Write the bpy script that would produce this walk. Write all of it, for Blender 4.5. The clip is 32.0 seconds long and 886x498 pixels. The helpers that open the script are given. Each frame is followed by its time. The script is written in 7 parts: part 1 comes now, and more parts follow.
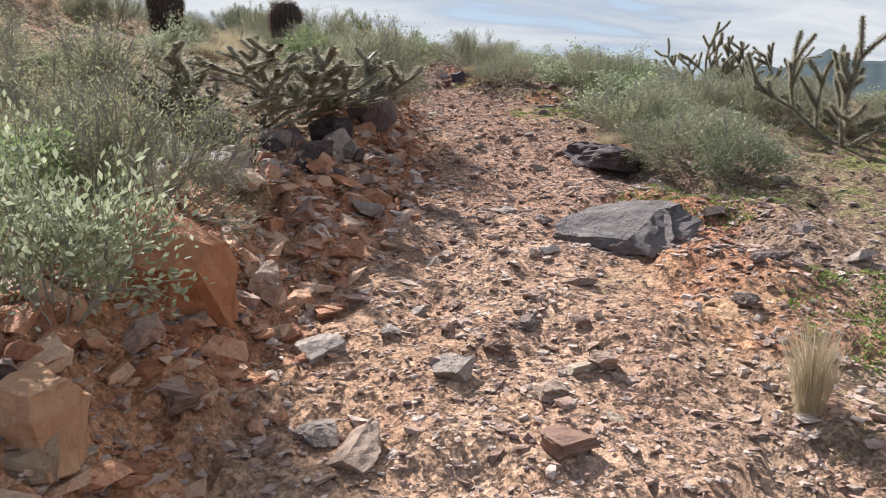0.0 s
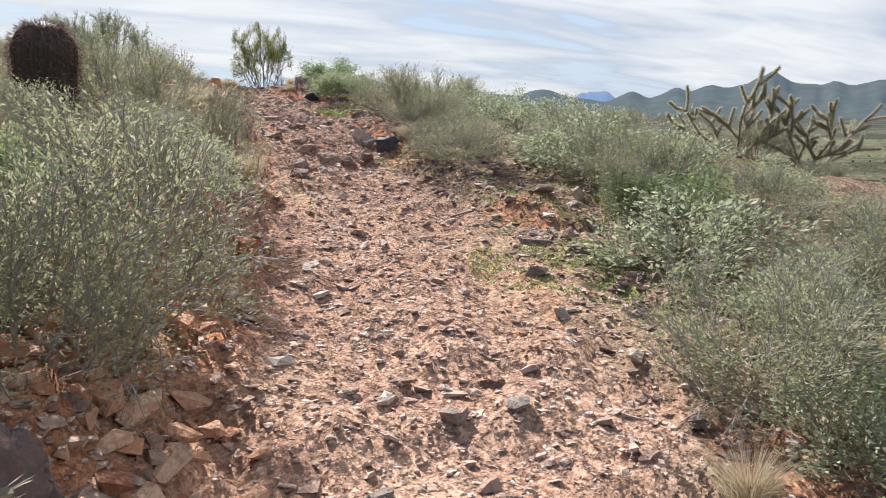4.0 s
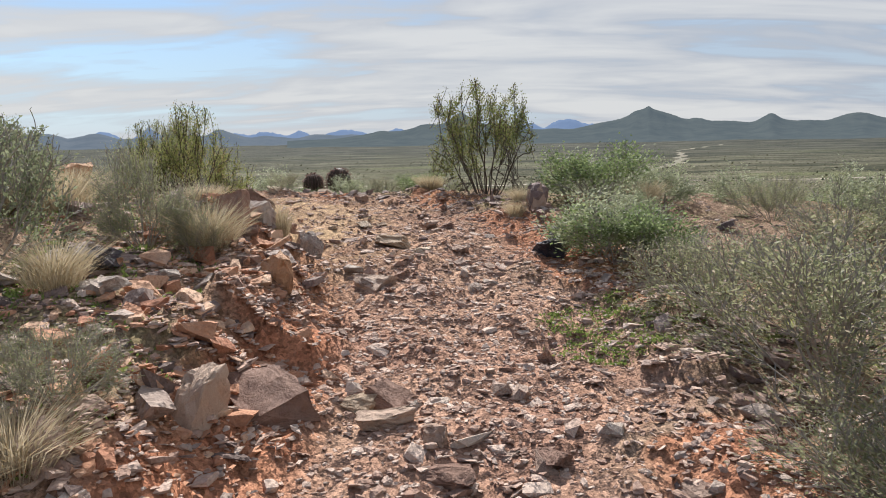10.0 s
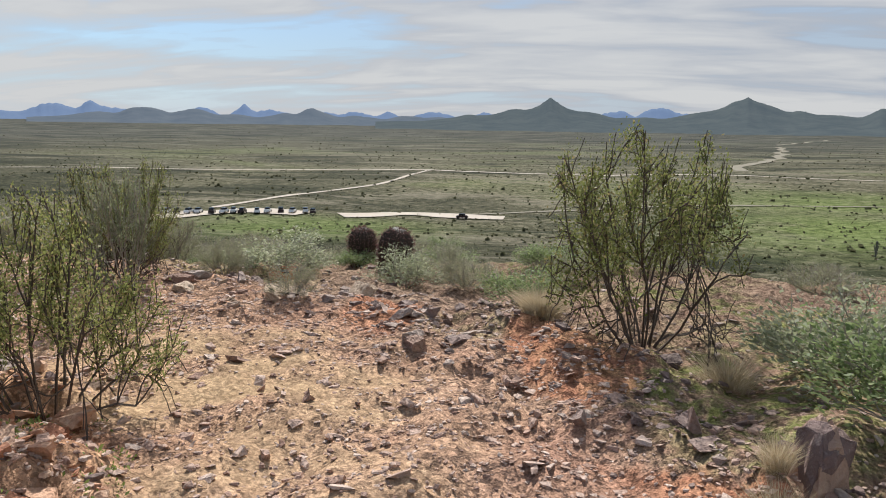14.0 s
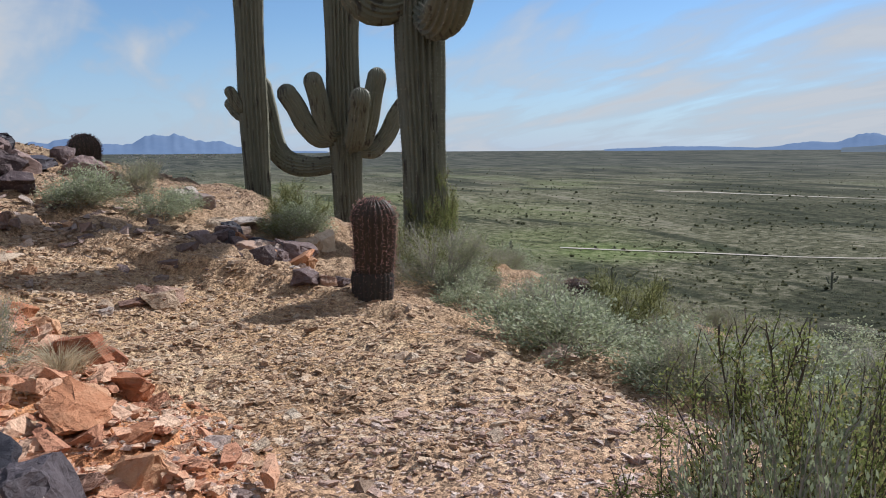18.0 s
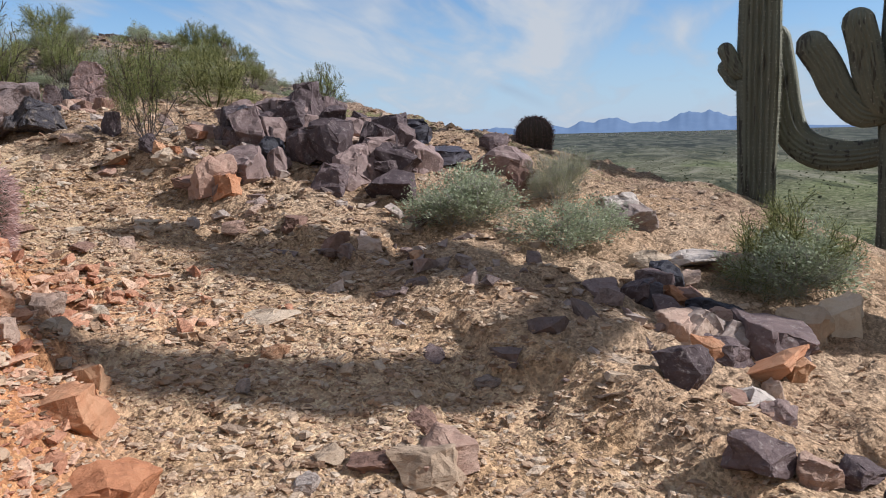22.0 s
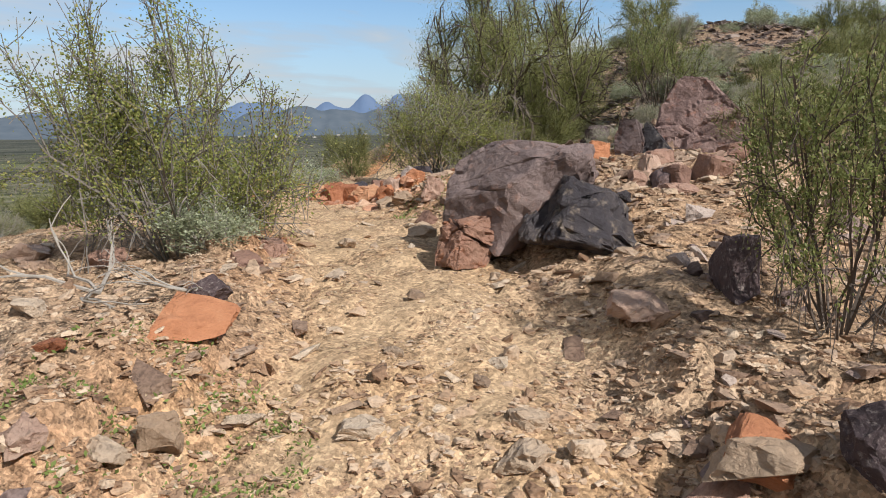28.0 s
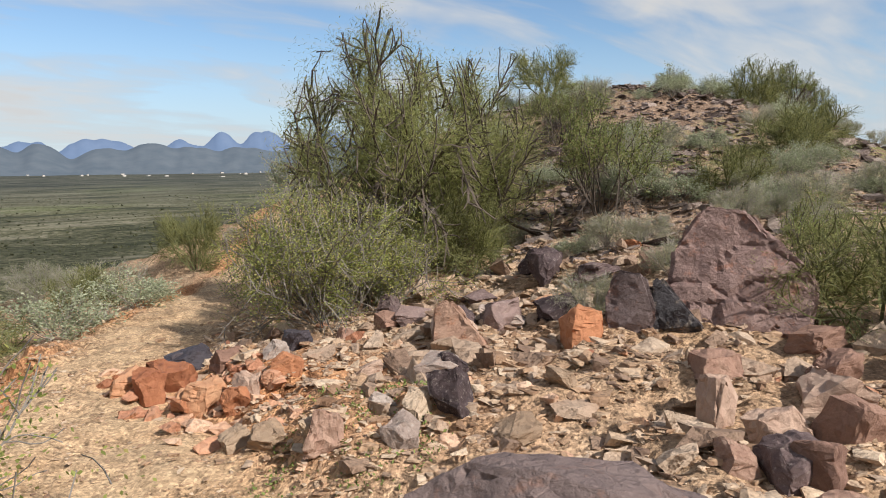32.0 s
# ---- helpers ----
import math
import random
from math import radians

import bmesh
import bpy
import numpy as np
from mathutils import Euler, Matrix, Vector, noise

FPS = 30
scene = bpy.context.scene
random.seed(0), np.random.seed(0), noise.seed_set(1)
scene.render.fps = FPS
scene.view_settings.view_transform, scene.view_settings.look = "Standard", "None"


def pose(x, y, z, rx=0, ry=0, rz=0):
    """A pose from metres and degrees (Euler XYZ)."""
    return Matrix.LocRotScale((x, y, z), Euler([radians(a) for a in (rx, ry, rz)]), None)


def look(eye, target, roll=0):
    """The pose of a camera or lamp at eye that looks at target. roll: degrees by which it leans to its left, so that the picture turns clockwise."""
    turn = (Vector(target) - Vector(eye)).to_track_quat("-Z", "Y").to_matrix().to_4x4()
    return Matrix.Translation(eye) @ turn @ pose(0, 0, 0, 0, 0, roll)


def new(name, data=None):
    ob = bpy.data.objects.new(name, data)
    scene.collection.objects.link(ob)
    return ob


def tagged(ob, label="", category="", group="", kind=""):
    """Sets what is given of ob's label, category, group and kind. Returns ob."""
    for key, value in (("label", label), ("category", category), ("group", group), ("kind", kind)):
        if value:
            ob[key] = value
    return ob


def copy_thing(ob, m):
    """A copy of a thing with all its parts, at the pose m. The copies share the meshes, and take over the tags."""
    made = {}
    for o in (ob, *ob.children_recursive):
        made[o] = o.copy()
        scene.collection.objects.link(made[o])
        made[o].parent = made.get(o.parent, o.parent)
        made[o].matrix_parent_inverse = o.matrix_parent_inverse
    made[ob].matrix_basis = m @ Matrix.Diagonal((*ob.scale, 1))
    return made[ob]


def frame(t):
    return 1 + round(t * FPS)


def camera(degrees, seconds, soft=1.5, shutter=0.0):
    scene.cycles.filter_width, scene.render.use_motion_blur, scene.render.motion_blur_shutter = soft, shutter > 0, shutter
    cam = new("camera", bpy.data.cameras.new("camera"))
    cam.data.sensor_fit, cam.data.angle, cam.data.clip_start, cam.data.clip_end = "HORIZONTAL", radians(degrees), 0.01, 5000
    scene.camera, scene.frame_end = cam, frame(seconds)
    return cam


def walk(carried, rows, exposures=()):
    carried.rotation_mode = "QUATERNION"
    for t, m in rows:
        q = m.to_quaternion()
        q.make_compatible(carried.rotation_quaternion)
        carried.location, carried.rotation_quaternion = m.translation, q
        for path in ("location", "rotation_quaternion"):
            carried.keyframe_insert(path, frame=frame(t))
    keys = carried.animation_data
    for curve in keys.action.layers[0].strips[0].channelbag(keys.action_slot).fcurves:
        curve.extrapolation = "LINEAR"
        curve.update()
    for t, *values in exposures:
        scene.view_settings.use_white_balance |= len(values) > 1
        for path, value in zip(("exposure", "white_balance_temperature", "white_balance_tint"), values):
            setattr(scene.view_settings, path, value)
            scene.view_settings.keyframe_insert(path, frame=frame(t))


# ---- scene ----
cam = camera(62.28, 32.0, soft=1.0)
PATH = [
    (0, (-0.000, -0.000, 1.782), (0.596, 1.864, 1.371), -0.97),
    (0.5, (0.182, 0.528, 1.874), (0.810, 2.381, 1.459), -0.99),
    (1, (0.348, 1.104, 1.972), (1.025, 2.941, 1.563), -0.47),
    (1.5, (0.483, 1.719, 2.078), (1.204, 3.541, 1.677), -0.10),
    (2, (0.772, 2.329, 2.145), (1.532, 4.135, 1.746), 0.34),
    (2.5, (1.011, 2.904, 2.241), (1.792, 4.701, 1.842), 0.79),
    (3, (1.244, 3.483, 2.406), (2.024, 5.280, 2.007), 0.87),
    (3.5, (1.580, 4.011, 2.480), (2.341, 5.817, 2.080), 0.97),
    (5.5, (2.505, 6.222, 2.796), (3.052, 8.120, 2.480), 0.55),
    (6, (2.666, 6.764, 2.872), (3.157, 8.680, 2.576), 0.43),
    (6.5, (2.866, 7.321, 2.970), (3.298, 9.253, 2.689), 0.08),
    (7, (3.008, 7.897, 3.041), (3.379, 9.842, 2.762), -0.40),
    (7.5, (3.224, 8.448, 3.104), (3.527, 10.404, 2.818), -0.71),
    (8, (3.354, 9.029, 3.197), (3.584, 10.994, 2.902), -1.09),
    (8.5, (3.444, 9.622, 3.310), (3.605, 11.592, 3.005), -1.08),
    (9, (3.575, 10.240, 3.364), (3.676, 12.213, 3.055), -0.93),
    (9.5, (3.575, 10.821, 3.389), (3.617, 12.796, 3.081), -0.99),
    (10, (3.599, 11.425, 3.420), (3.588, 13.402, 3.121), -1.14),
    (10.5, (3.610, 11.976, 3.509), (3.562, 13.953, 3.215), -1.33),
    (11, (3.509, 12.478, 3.580), (3.447, 14.455, 3.283), -1.13),
    (11.5, (3.486, 12.945, 3.625), (3.423, 14.920, 3.315), -0.80),
    (12, (3.457, 13.491, 3.777), (3.406, 15.463, 3.451), -0.31),
    (12.5, (3.383, 13.999, 3.903), (3.337, 15.969, 3.562), 0.18),
    (13, (3.379, 14.486, 3.952), (3.319, 16.456, 3.608), 0.46),
    (13.5, (3.378, 14.967, 4.047), (3.257, 16.933, 3.702), 0.65),
    (14, (3.314, 15.468, 4.094), (3.083, 17.425, 3.754), 0.73),
    (14.5, (3.261, 15.906, 4.106), (2.756, 17.812, 3.771), 0.05),
    (15, (3.159, 16.355, 4.180), (2.260, 18.109, 3.839), -0.35),
    (15.5, (2.976, 16.800, 4.199), (1.756, 18.344, 3.838), 0.26),
    (17.5, (1.978, 18.585, 4.327), (0.250, 19.547, 4.035), -0.33),
    (18, (1.513, 19.016, 4.324), (-0.275, 19.871, 4.058), -0.40),
    (18.5, (1.063, 19.321, 4.335), (-0.776, 20.060, 4.071), -0.88),
    (19, (0.626, 19.621, 4.338), (-1.257, 20.237, 4.069), -1.22),
    (19.5, (0.129, 19.883, 4.335), (-1.792, 20.366, 4.061), -1.26),
    (20, (-0.393, 20.068, 4.383), (-2.345, 20.409, 4.108), -1.20),
    (20.5, (-0.911, 20.269, 4.387), (-2.884, 20.442, 4.108), -1.04),
    (21, (-1.418, 20.342, 4.371), (-3.397, 20.311, 4.084), -0.98),
    (21.5, (-1.954, 20.346, 4.405), (-3.914, 20.087, 4.108), -1.01),
    (22, (-2.513, 20.351, 4.429), (-4.429, 19.866, 4.122), -1.37),
    (22.5, (-2.997, 20.275, 4.441), (-4.843, 19.575, 4.120), -1.60),
    (23, (-3.543, 20.177, 4.478), (-5.300, 19.282, 4.143), -1.73),
    (23.5, (-4.084, 20.062, 4.533), (-5.741, 18.999, 4.181), -1.88),
    (24, (-4.555, 19.688, 4.544), (-6.107, 18.481, 4.177), -1.97),
    (24.5, (-5.003, 19.308, 4.565), (-6.464, 17.988, 4.214), -1.87),
    (25, (-5.465, 18.895, 4.647), (-6.864, 17.503, 4.322), -1.36),
    (25.5, (-5.782, 18.442, 4.751), (-7.142, 17.008, 4.444), -0.84),
    (27.5, (-6.836, 16.918, 5.172), (-7.973, 15.306, 4.844), -0.25),
    (28, (-7.086, 16.537, 5.292), (-8.158, 14.881, 4.965), -0.69),
    (28.5, (-7.291, 16.060, 5.451), (-8.344, 14.390, 5.130), -0.82),
    (29, (-7.513, 15.655, 5.533), (-8.578, 13.993, 5.217), -0.77),
    (29.5, (-7.688, 15.344, 5.700), (-8.772, 13.695, 5.378), -0.68),
    (30, (-7.753, 15.068, 5.740), (-8.842, 13.422, 5.415), -0.71),
    (30.5, (-7.845, 14.813, 5.756), (-8.938, 13.169, 5.439), -0.63),
    (31, (-8.111, 14.547, 5.844), (-9.247, 12.927, 5.551), -0.64),
    (31.5, (-8.332, 14.282, 5.912), (-9.566, 12.730, 5.652), -0.61),
    (32, (-8.583, 13.959, 6.019), (-9.955, 12.522, 5.789), -0.64),
]
EXPOSURE = [
    (0, 0.76, 6200, 10),
    (1, 0.74, 6150, 10),
    (2, 0.90, 6200, 10),
    (3.5, 0.94, 6250, 10),
    (9, 0.62, 6400, 10),
    (14, 0.42, 6400, 10),
    (17.5, 0.29, 5850, 10),
    (22, 0.36, 5800, 10),
    (25, 0.52, 6200, 10),
    (28, 0.34, 6250, 9),
    (30, 0.48, 6550, 10),
    (32, 0.48, 6450, 10),
]
walk(cam, [(t, look(eye, target, roll)) for t, eye, target, roll in PATH], EXPOSURE)

# ---- sky, sun ----
world = bpy.data.worlds.new("sky")
scene.world = world
world.use_nodes = True
SUN_DIR = Vector((-0.14, 1.0, 0.0)).normalized()
SUN_UP = 40.0


def wire(tree, kind, **values):
    """A node with its inputs set: a value, or a socket to link from."""
    n = tree.nodes.new(kind)
    for key, v in values.items():
        if key == "p_operation":
            n.operation = v
            continue
        if key == "p_feature":
            n.feature = v
            continue
        if key == "p_attribute_name":
            n.attribute_name = v
            continue
        s = n.inputs[int(key[1:])] if key[0] == "i" and key[1:].isdigit() else n.inputs[key.replace("_", " ")]
        if isinstance(v, bpy.types.NodeSocket):
            tree.links.new(v, s)
        else:
            s.default_value = v
    return n


def ramp(tree, fac, stops):
    n = tree.nodes.new("ShaderNodeValToRGB")
    tree.links.new(fac, n.inputs[0])
    e = n.color_ramp.elements
    while len(e) < len(stops):
        e.new(0.5)
    for el, (at, c) in zip(e, stops):
        el.position, el.color = at, (c, c, c, 1) if isinstance(c, (int, float)) else (*c, 1)
    return n.outputs[0]


def blend(tree, fac, a, b, mode="MIX"):
    n = tree.nodes.new("ShaderNodeMix")
    n.data_type, n.blend_type = "RGBA", mode
    for v, s in ((fac, n.inputs[0]), (a, n.inputs[6]), (b, n.inputs[7])):
        if isinstance(v, bpy.types.NodeSocket):
            tree.links.new(v, s)
        else:
            s.default_value = (*v, 1) if isinstance(v, tuple) and len(v) == 3 else v
    return n.outputs[2]


nt = world.node_tree
nt.nodes.clear()
sky = nt.nodes.new("ShaderNodeTexSky")
sky.sky_type, sky.sun_disc, sky.sun_elevation, sky.sun_rotation = "NISHITA", False, radians(SUN_UP), math.atan2(SUN_DIR.x, SUN_DIR.y)
sky.air_density, sky.dust_density, sky.ozone_density = 1.0, 0.0, 4.0
coord = wire(nt, "ShaderNodeTexCoord").outputs["Generated"]
axes_ = wire(nt, "ShaderNodeSeparateXYZ", i0=coord)
# thin cloud lies in flat sheets: the direction is carried onto a plane high above
high = wire(nt, "ShaderNodeMath", p_operation="MAXIMUM", i0=axes_.outputs[2], i1=0.0)
lift = wire(nt, "ShaderNodeMath", p_operation="ADD", i0=high.outputs[0], i1=0.17)
px = wire(nt, "ShaderNodeMath", p_operation="DIVIDE", i0=axes_.outputs[0], i1=lift.outputs[0])
py = wire(nt, "ShaderNodeMath", p_operation="DIVIDE", i0=axes_.outputs[1], i1=lift.outputs[0])
flat = wire(nt, "ShaderNodeCombineXYZ", i0=px.outputs[0], i1=py.outputs[0], i2=0.0)
turned = wire(nt, "ShaderNodeMapping", Vector=flat.outputs[0], Rotation=(0, 0, 0.5), Scale=(0.6, 1.5, 1.0), Location=(3.1, 1.4, 0.0))
sheets = wire(nt, "ShaderNodeTexNoise", Vector=turned.outputs[0], Scale=1.0, Detail=5.0, Roughness=0.5, Distortion=0.7)
wisps = wire(nt, "ShaderNodeTexNoise", Vector=turned.outputs[0], Scale=2.3, Detail=4.0, Roughness=0.5, Distortion=1.2)
# the overcast thickens towards one quarter of the sky (+x, a little +y) and thins towards the other
quarter = wire(nt, "ShaderNodeVectorMath", p_operation="DOT_PRODUCT", i0=coord, i1=(0.80, 0.60, 0.0))
veil = wire(nt, "ShaderNodeMapRange", Value=quarter.outputs["Value"], From_Min=-0.35, From_Max=0.95, To_Min=0.025, To_Max=0.35)
amount = wire(nt, "ShaderNodeMath", p_operation="ADD", i0=sheets.outputs[0], i1=veil.outputs[0])
fine = wire(nt, "ShaderNodeMath", p_operation="MULTIPLY_ADD", i0=wisps.outputs[0], i1=0.34, i2=amount.outputs[0])
cover = ramp(nt, fine.outputs[0], [(0.635, 0.0), (0.74, 0.45), (0.89, 0.95)])
# a thin milky layer lies over that quarter even between the sheets
milk = wire(nt, "ShaderNodeMapRange", Value=quarter.outputs["Value"], From_Min=-0.1, From_Max=0.75, To_Min=0.0, To_Max=0.72)
cover = wire(nt, "ShaderNodeMath", p_operation="MAXIMUM", i0=cover, i1=milk.outputs[0]).outputs[0]
# a spreading vapour trail low in the west
off = wire(nt, "ShaderNodeMath", p_operation="ABSOLUTE", i0=wire(nt, "ShaderNodeVectorMath", p_operation="DOT_PRODUCT", i0=coord, i1=(0.012, -0.421, -0.907)).outputs["Value"])
ragged = wire(nt, "ShaderNodeMath", p_operation="MULTIPLY_ADD", i0=wisps.outputs[0], i1=-0.012, i2=off.outputs[0])
thin = ramp(nt, wire(nt, "ShaderNodeMath", p_operation="MULTIPLY_ADD", i0=ragged.outputs[0], i1=40.0, i2=0.25).outputs[0], [(0.05, 0.55), (0.45, 0.0)])
stretch = ramp(nt, wire(nt, "ShaderNodeVectorMath", p_operation="DOT_PRODUCT", i0=coord, i1=(-0.955, -0.275, 0.115)).outputs["Value"], [(0.978, 0.0), (0.995, 1.0)])
trail_cover = wire(nt, "ShaderNodeMath", p_operation="MULTIPLY", i0=thin, i1=stretch)
cover = wire(nt, "ShaderNodeMath", p_operation="MAXIMUM", i0=cover, i1=trail_cover.outputs[0]).outputs[0]
clear = wire(nt, "ShaderNodeBackground", Color=sky.outputs[0], Strength=0.088)
streaks = wire(nt, "ShaderNodeMath", p_operation="MULTIPLY_ADD", i0=wisps.outputs[0], i1=0.3, i2=wire(nt, "ShaderNodeMath", p_operation="MULTIPLY", i0=sheets.outputs[0], i1=0.85).outputs[0])
cloud_tone = ramp(nt, streaks.outputs[0], [(0.46, (0.60, 0.66, 0.76)), (0.56, (0.78, 0.80, 0.84)), (0.68, (0.95, 0.95, 0.945))])
cloud = wire(nt, "ShaderNodeBackground", Color=cloud_tone, Strength=0.50)
haze = wire(nt, "ShaderNodeBackground", Color=(0.56, 0.71, 0.95, 1), Strength=0.56)
low_sky = wire(nt, "ShaderNodeMapRange", Value=axes_.outputs[2], From_Min=-0.02, From_Max=0.16, To_Min=0.85, To_Max=0.0)
under = wire(nt, "ShaderNodeMixShader", i0=low_sky.outputs[0], i1=clear.outputs[0], i2=haze.outputs[0])
both = wire(nt, "ShaderNodeMixShader", i0=cover, i1=under.outputs[0], i2=cloud.outputs[0])
wire(nt, "ShaderNodeOutputWorld", Surface=both.outputs[0])

sun = new("sun", bpy.data.lights.new("sun", "SUN"))
sun.data.energy, sun.data.angle, sun.data.color = 4.5, radians(1.5), (1.0, 0.96, 0.91)
sun.matrix_world = look((0, 0, 60), Vector((0, 0, 60)) - (SUN_DIR * math.cos(radians(SUN_UP)) + Vector((0, 0, math.sin(radians(SUN_UP))))))


# ---- materials ----
def material(name, rough=0.9):
    m = bpy.data.materials.new(name)
    m.use_nodes = True
    t = m.node_tree
    b = t.nodes["Principled BSDF"]
    b.inputs["Roughness"].default_value = rough
    b.inputs["Specular IOR Level"].default_value = 0.25
    return m, t, b


def place(t, kind="Object"):
    return wire(t, "ShaderNodeTexCoord").outputs[kind]


def bump(t, b, height, strength, distance=0.02):
    n = wire(t, "ShaderNodeBump", Height=height, Strength=strength, Distance=distance)
    t.links.new(n.outputs[0], b.inputs["Normal"])


def noise_of(t, vec, scale, detail=5.0, rough=0.6, distort=0.0):
    return wire(t, "ShaderNodeTexNoise", Vector=vec, Scale=scale, Detail=detail, Roughness=rough, Distortion=distort).outputs[0]


def facets(t, vec, scale):
    """Height of broken, tilted little faces, in the unit of the place."""
    cell = wire(t, "ShaderNodeTexVoronoi", Vector=vec, Scale=scale)
    local = wire(t, "ShaderNodeVectorMath", p_operation="SUBTRACT", i0=vec, i1=cell.outputs["Position"])
    tilt = wire(t, "ShaderNodeVectorMath", p_operation="SUBTRACT", i0=cell.outputs["Color"], i1=(0.5, 0.5, 0.5))
    return wire(t, "ShaderNodeVectorMath", p_operation="DOT_PRODUCT", i0=local.outputs[0], i1=tilt.outputs[0]).outputs["Value"], cell


def rock_material(name, dark, mid, light, island=False, spots=None, gloss=0.75, broken=0.12):
    """Weathered stone: tone from stone to stone, stains, grain and small cracks."""
    m, t, b = material(name, gloss)
    vec = place(t)
    own = wire(t, "ShaderNodeNewGeometry").outputs["Random Per Island"] if island else wire(t, "ShaderNodeObjectInfo").outputs["Random"]
    stain = noise_of(t, vec, 3.0 if not island else 6.0, 6.0, 0.65, 0.6)
    mixed = wire(t, "ShaderNodeMath", p_operation="MULTIPLY_ADD", i0=own, i1=0.75, i2=wire(t, "ShaderNodeMath", p_operation="MULTIPLY_ADD", i0=stain, i1=0.7, i2=-0.22).outputs[0])
    col = ramp(t, mixed.outputs[0], [(0.08, dark), (0.45, mid), (0.9, light)])
    if spots:
        lich = noise_of(t, vec, 11.0, 4.0, 0.7)
        col = blend(t, ramp(t, lich, [(0.56, 0.0), (0.68, 0.55)]), col, spots)
    grain = noise_of(t, vec, 55.0, 4.0, 0.7)
    col = blend(t, 0.55, col, blend(t, grain, (0.25, 0.25, 0.25), (0.8, 0.8, 0.8)), "OVERLAY")
    bent = wire(t, "ShaderNodeMixRGB", i0=0.35, i1=vec, i2=wire(t, "ShaderNodeTexNoise", Vector=vec, Scale=2.5, Detail=4.0).outputs[1])
    crack = wire(t, "ShaderNodeTexVoronoi", p_feature="DISTANCE_TO_EDGE", Vector=bent.outputs[0], Scale=2.6)
    rough = noise_of(t, vec, 14.0, 8.0, 0.7)
    hgt = wire(t, "ShaderNodeMath", p_operation="MULTIPLY_ADD", i0=ramp(t, crack.outputs[0], [(0.0, 0.0), (0.02, 1.0)]), i1=0.10, i2=rough)
    t.links.new(col, b.inputs["Base Color"])
    if island:
        rubbly, _ = facets(t, vec, 34.0)
        gritty, _ = facets(t, vec, 110.0)
        sum_ = wire(t, "ShaderNodeMath", p_operation="MULTIPLY_ADD", i0=rough, i1=0.012, i2=wire(t, "ShaderNodeMath", p_operation="MULTIPLY_ADD", i0=gritty, i1=1.2, i2=rubbly).outputs[0])
        bump(t, b, sum_.outputs[0], 0.8, 1.0)
        return m
    warped = wire(t, "ShaderNodeVectorMath", p_operation="MULTIPLY_ADD", i0=wire(t, "ShaderNodeTexNoise", Vector=vec, Scale=5.0, Detail=3.0).outputs[1], i1=(0.12, 0.12, 0.12), i2=vec).outputs[0]
    big, _ = facets(t, warped, 5.0)
    fine, _ = facets(t, warped, 17.0)
    both = wire(t, "ShaderNodeMath", p_operation="MULTIPLY_ADD", i0=fine, i1=0.8, i2=big)
    total = wire(t, "ShaderNodeMath", p_operation="MULTIPLY_ADD", i0=hgt.outputs[0], i1=0.10, i2=both.outputs[0])
    bump(t, b, total.outputs[0], 0.9, broken)
    return m


ROCK = {
    "purple": rock_material("purple_brown_rock", (0.048, 0.033, 0.034), (0.115, 0.078, 0.075), (0.27, 0.185, 0.16), spots=(0.36, 0.30, 0.26)),
    "black": rock_material("desert_varnished_rock", (0.022, 0.02, 0.024), (0.05, 0.043, 0.05), (0.10, 0.08, 0.085), gloss=0.5),
    "orange": rock_material("orange_red_rock", (0.24, 0.085, 0.042), (0.43, 0.185, 0.09), (0.54, 0.32, 0.185)),
    "brown": rock_material("rusty_brown_rock", (0.17, 0.095, 0.07), (0.33, 0.195, 0.14), (0.50, 0.36, 0.27)),
    "tan": rock_material("tan_rock", (0.27, 0.18, 0.115), (0.43, 0.31, 0.21), (0.58, 0.45, 0.33)),
    "grey": rock_material("grey_stone", (0.24, 0.175, 0.145), (0.38, 0.295, 0.245), (0.54, 0.45, 0.385), spots=(0.45, 0.42, 0.36)),
    "pale": rock_material("pale_green_veined_rock", (0.25, 0.27, 0.21), (0.40, 0.41, 0.33), (0.62, 0.58, 0.48), spots=(0.7, 0.64, 0.54)),
}
BIG_ROCK = {
    "purple": rock_material("purple_brown_boulder", (0.075, 0.045, 0.042), (0.19, 0.12, 0.107), (0.38, 0.26, 0.22), spots=(0.40, 0.18, 0.11), broken=0.5),
    "black": rock_material("desert_varnished_boulder", (0.02, 0.018, 0.02), (0.055, 0.047, 0.05), (0.22, 0.175, 0.145), spots=(0.42, 0.33, 0.24), gloss=0.35, broken=0.5),
    "brown": rock_material("rusty_brown_boulder", (0.12, 0.055, 0.042), (0.25, 0.125, 0.085), (0.42, 0.27, 0.19), spots=(0.42, 0.17, 0.08), broken=0.5),
    "dusky": rock_material("dusky_purple_boulder", (0.05, 0.036, 0.036), (0.115, 0.083, 0.08), (0.24, 0.175, 0.155), spots=(0.30, 0.16, 0.11), broken=0.45),
    "orange": rock_material("orange_brown_boulder", (0.22, 0.08, 0.045), (0.40, 0.17, 0.095), (0.52, 0.30, 0.19), broken=0.5),
    "grey": rock_material("rough_grey_boulder", (0.19, 0.155, 0.145), (0.38, 0.325, 0.30), (0.58, 0.51, 0.47), spots=(0.42, 0.39, 0.35), broken=1.0),
}
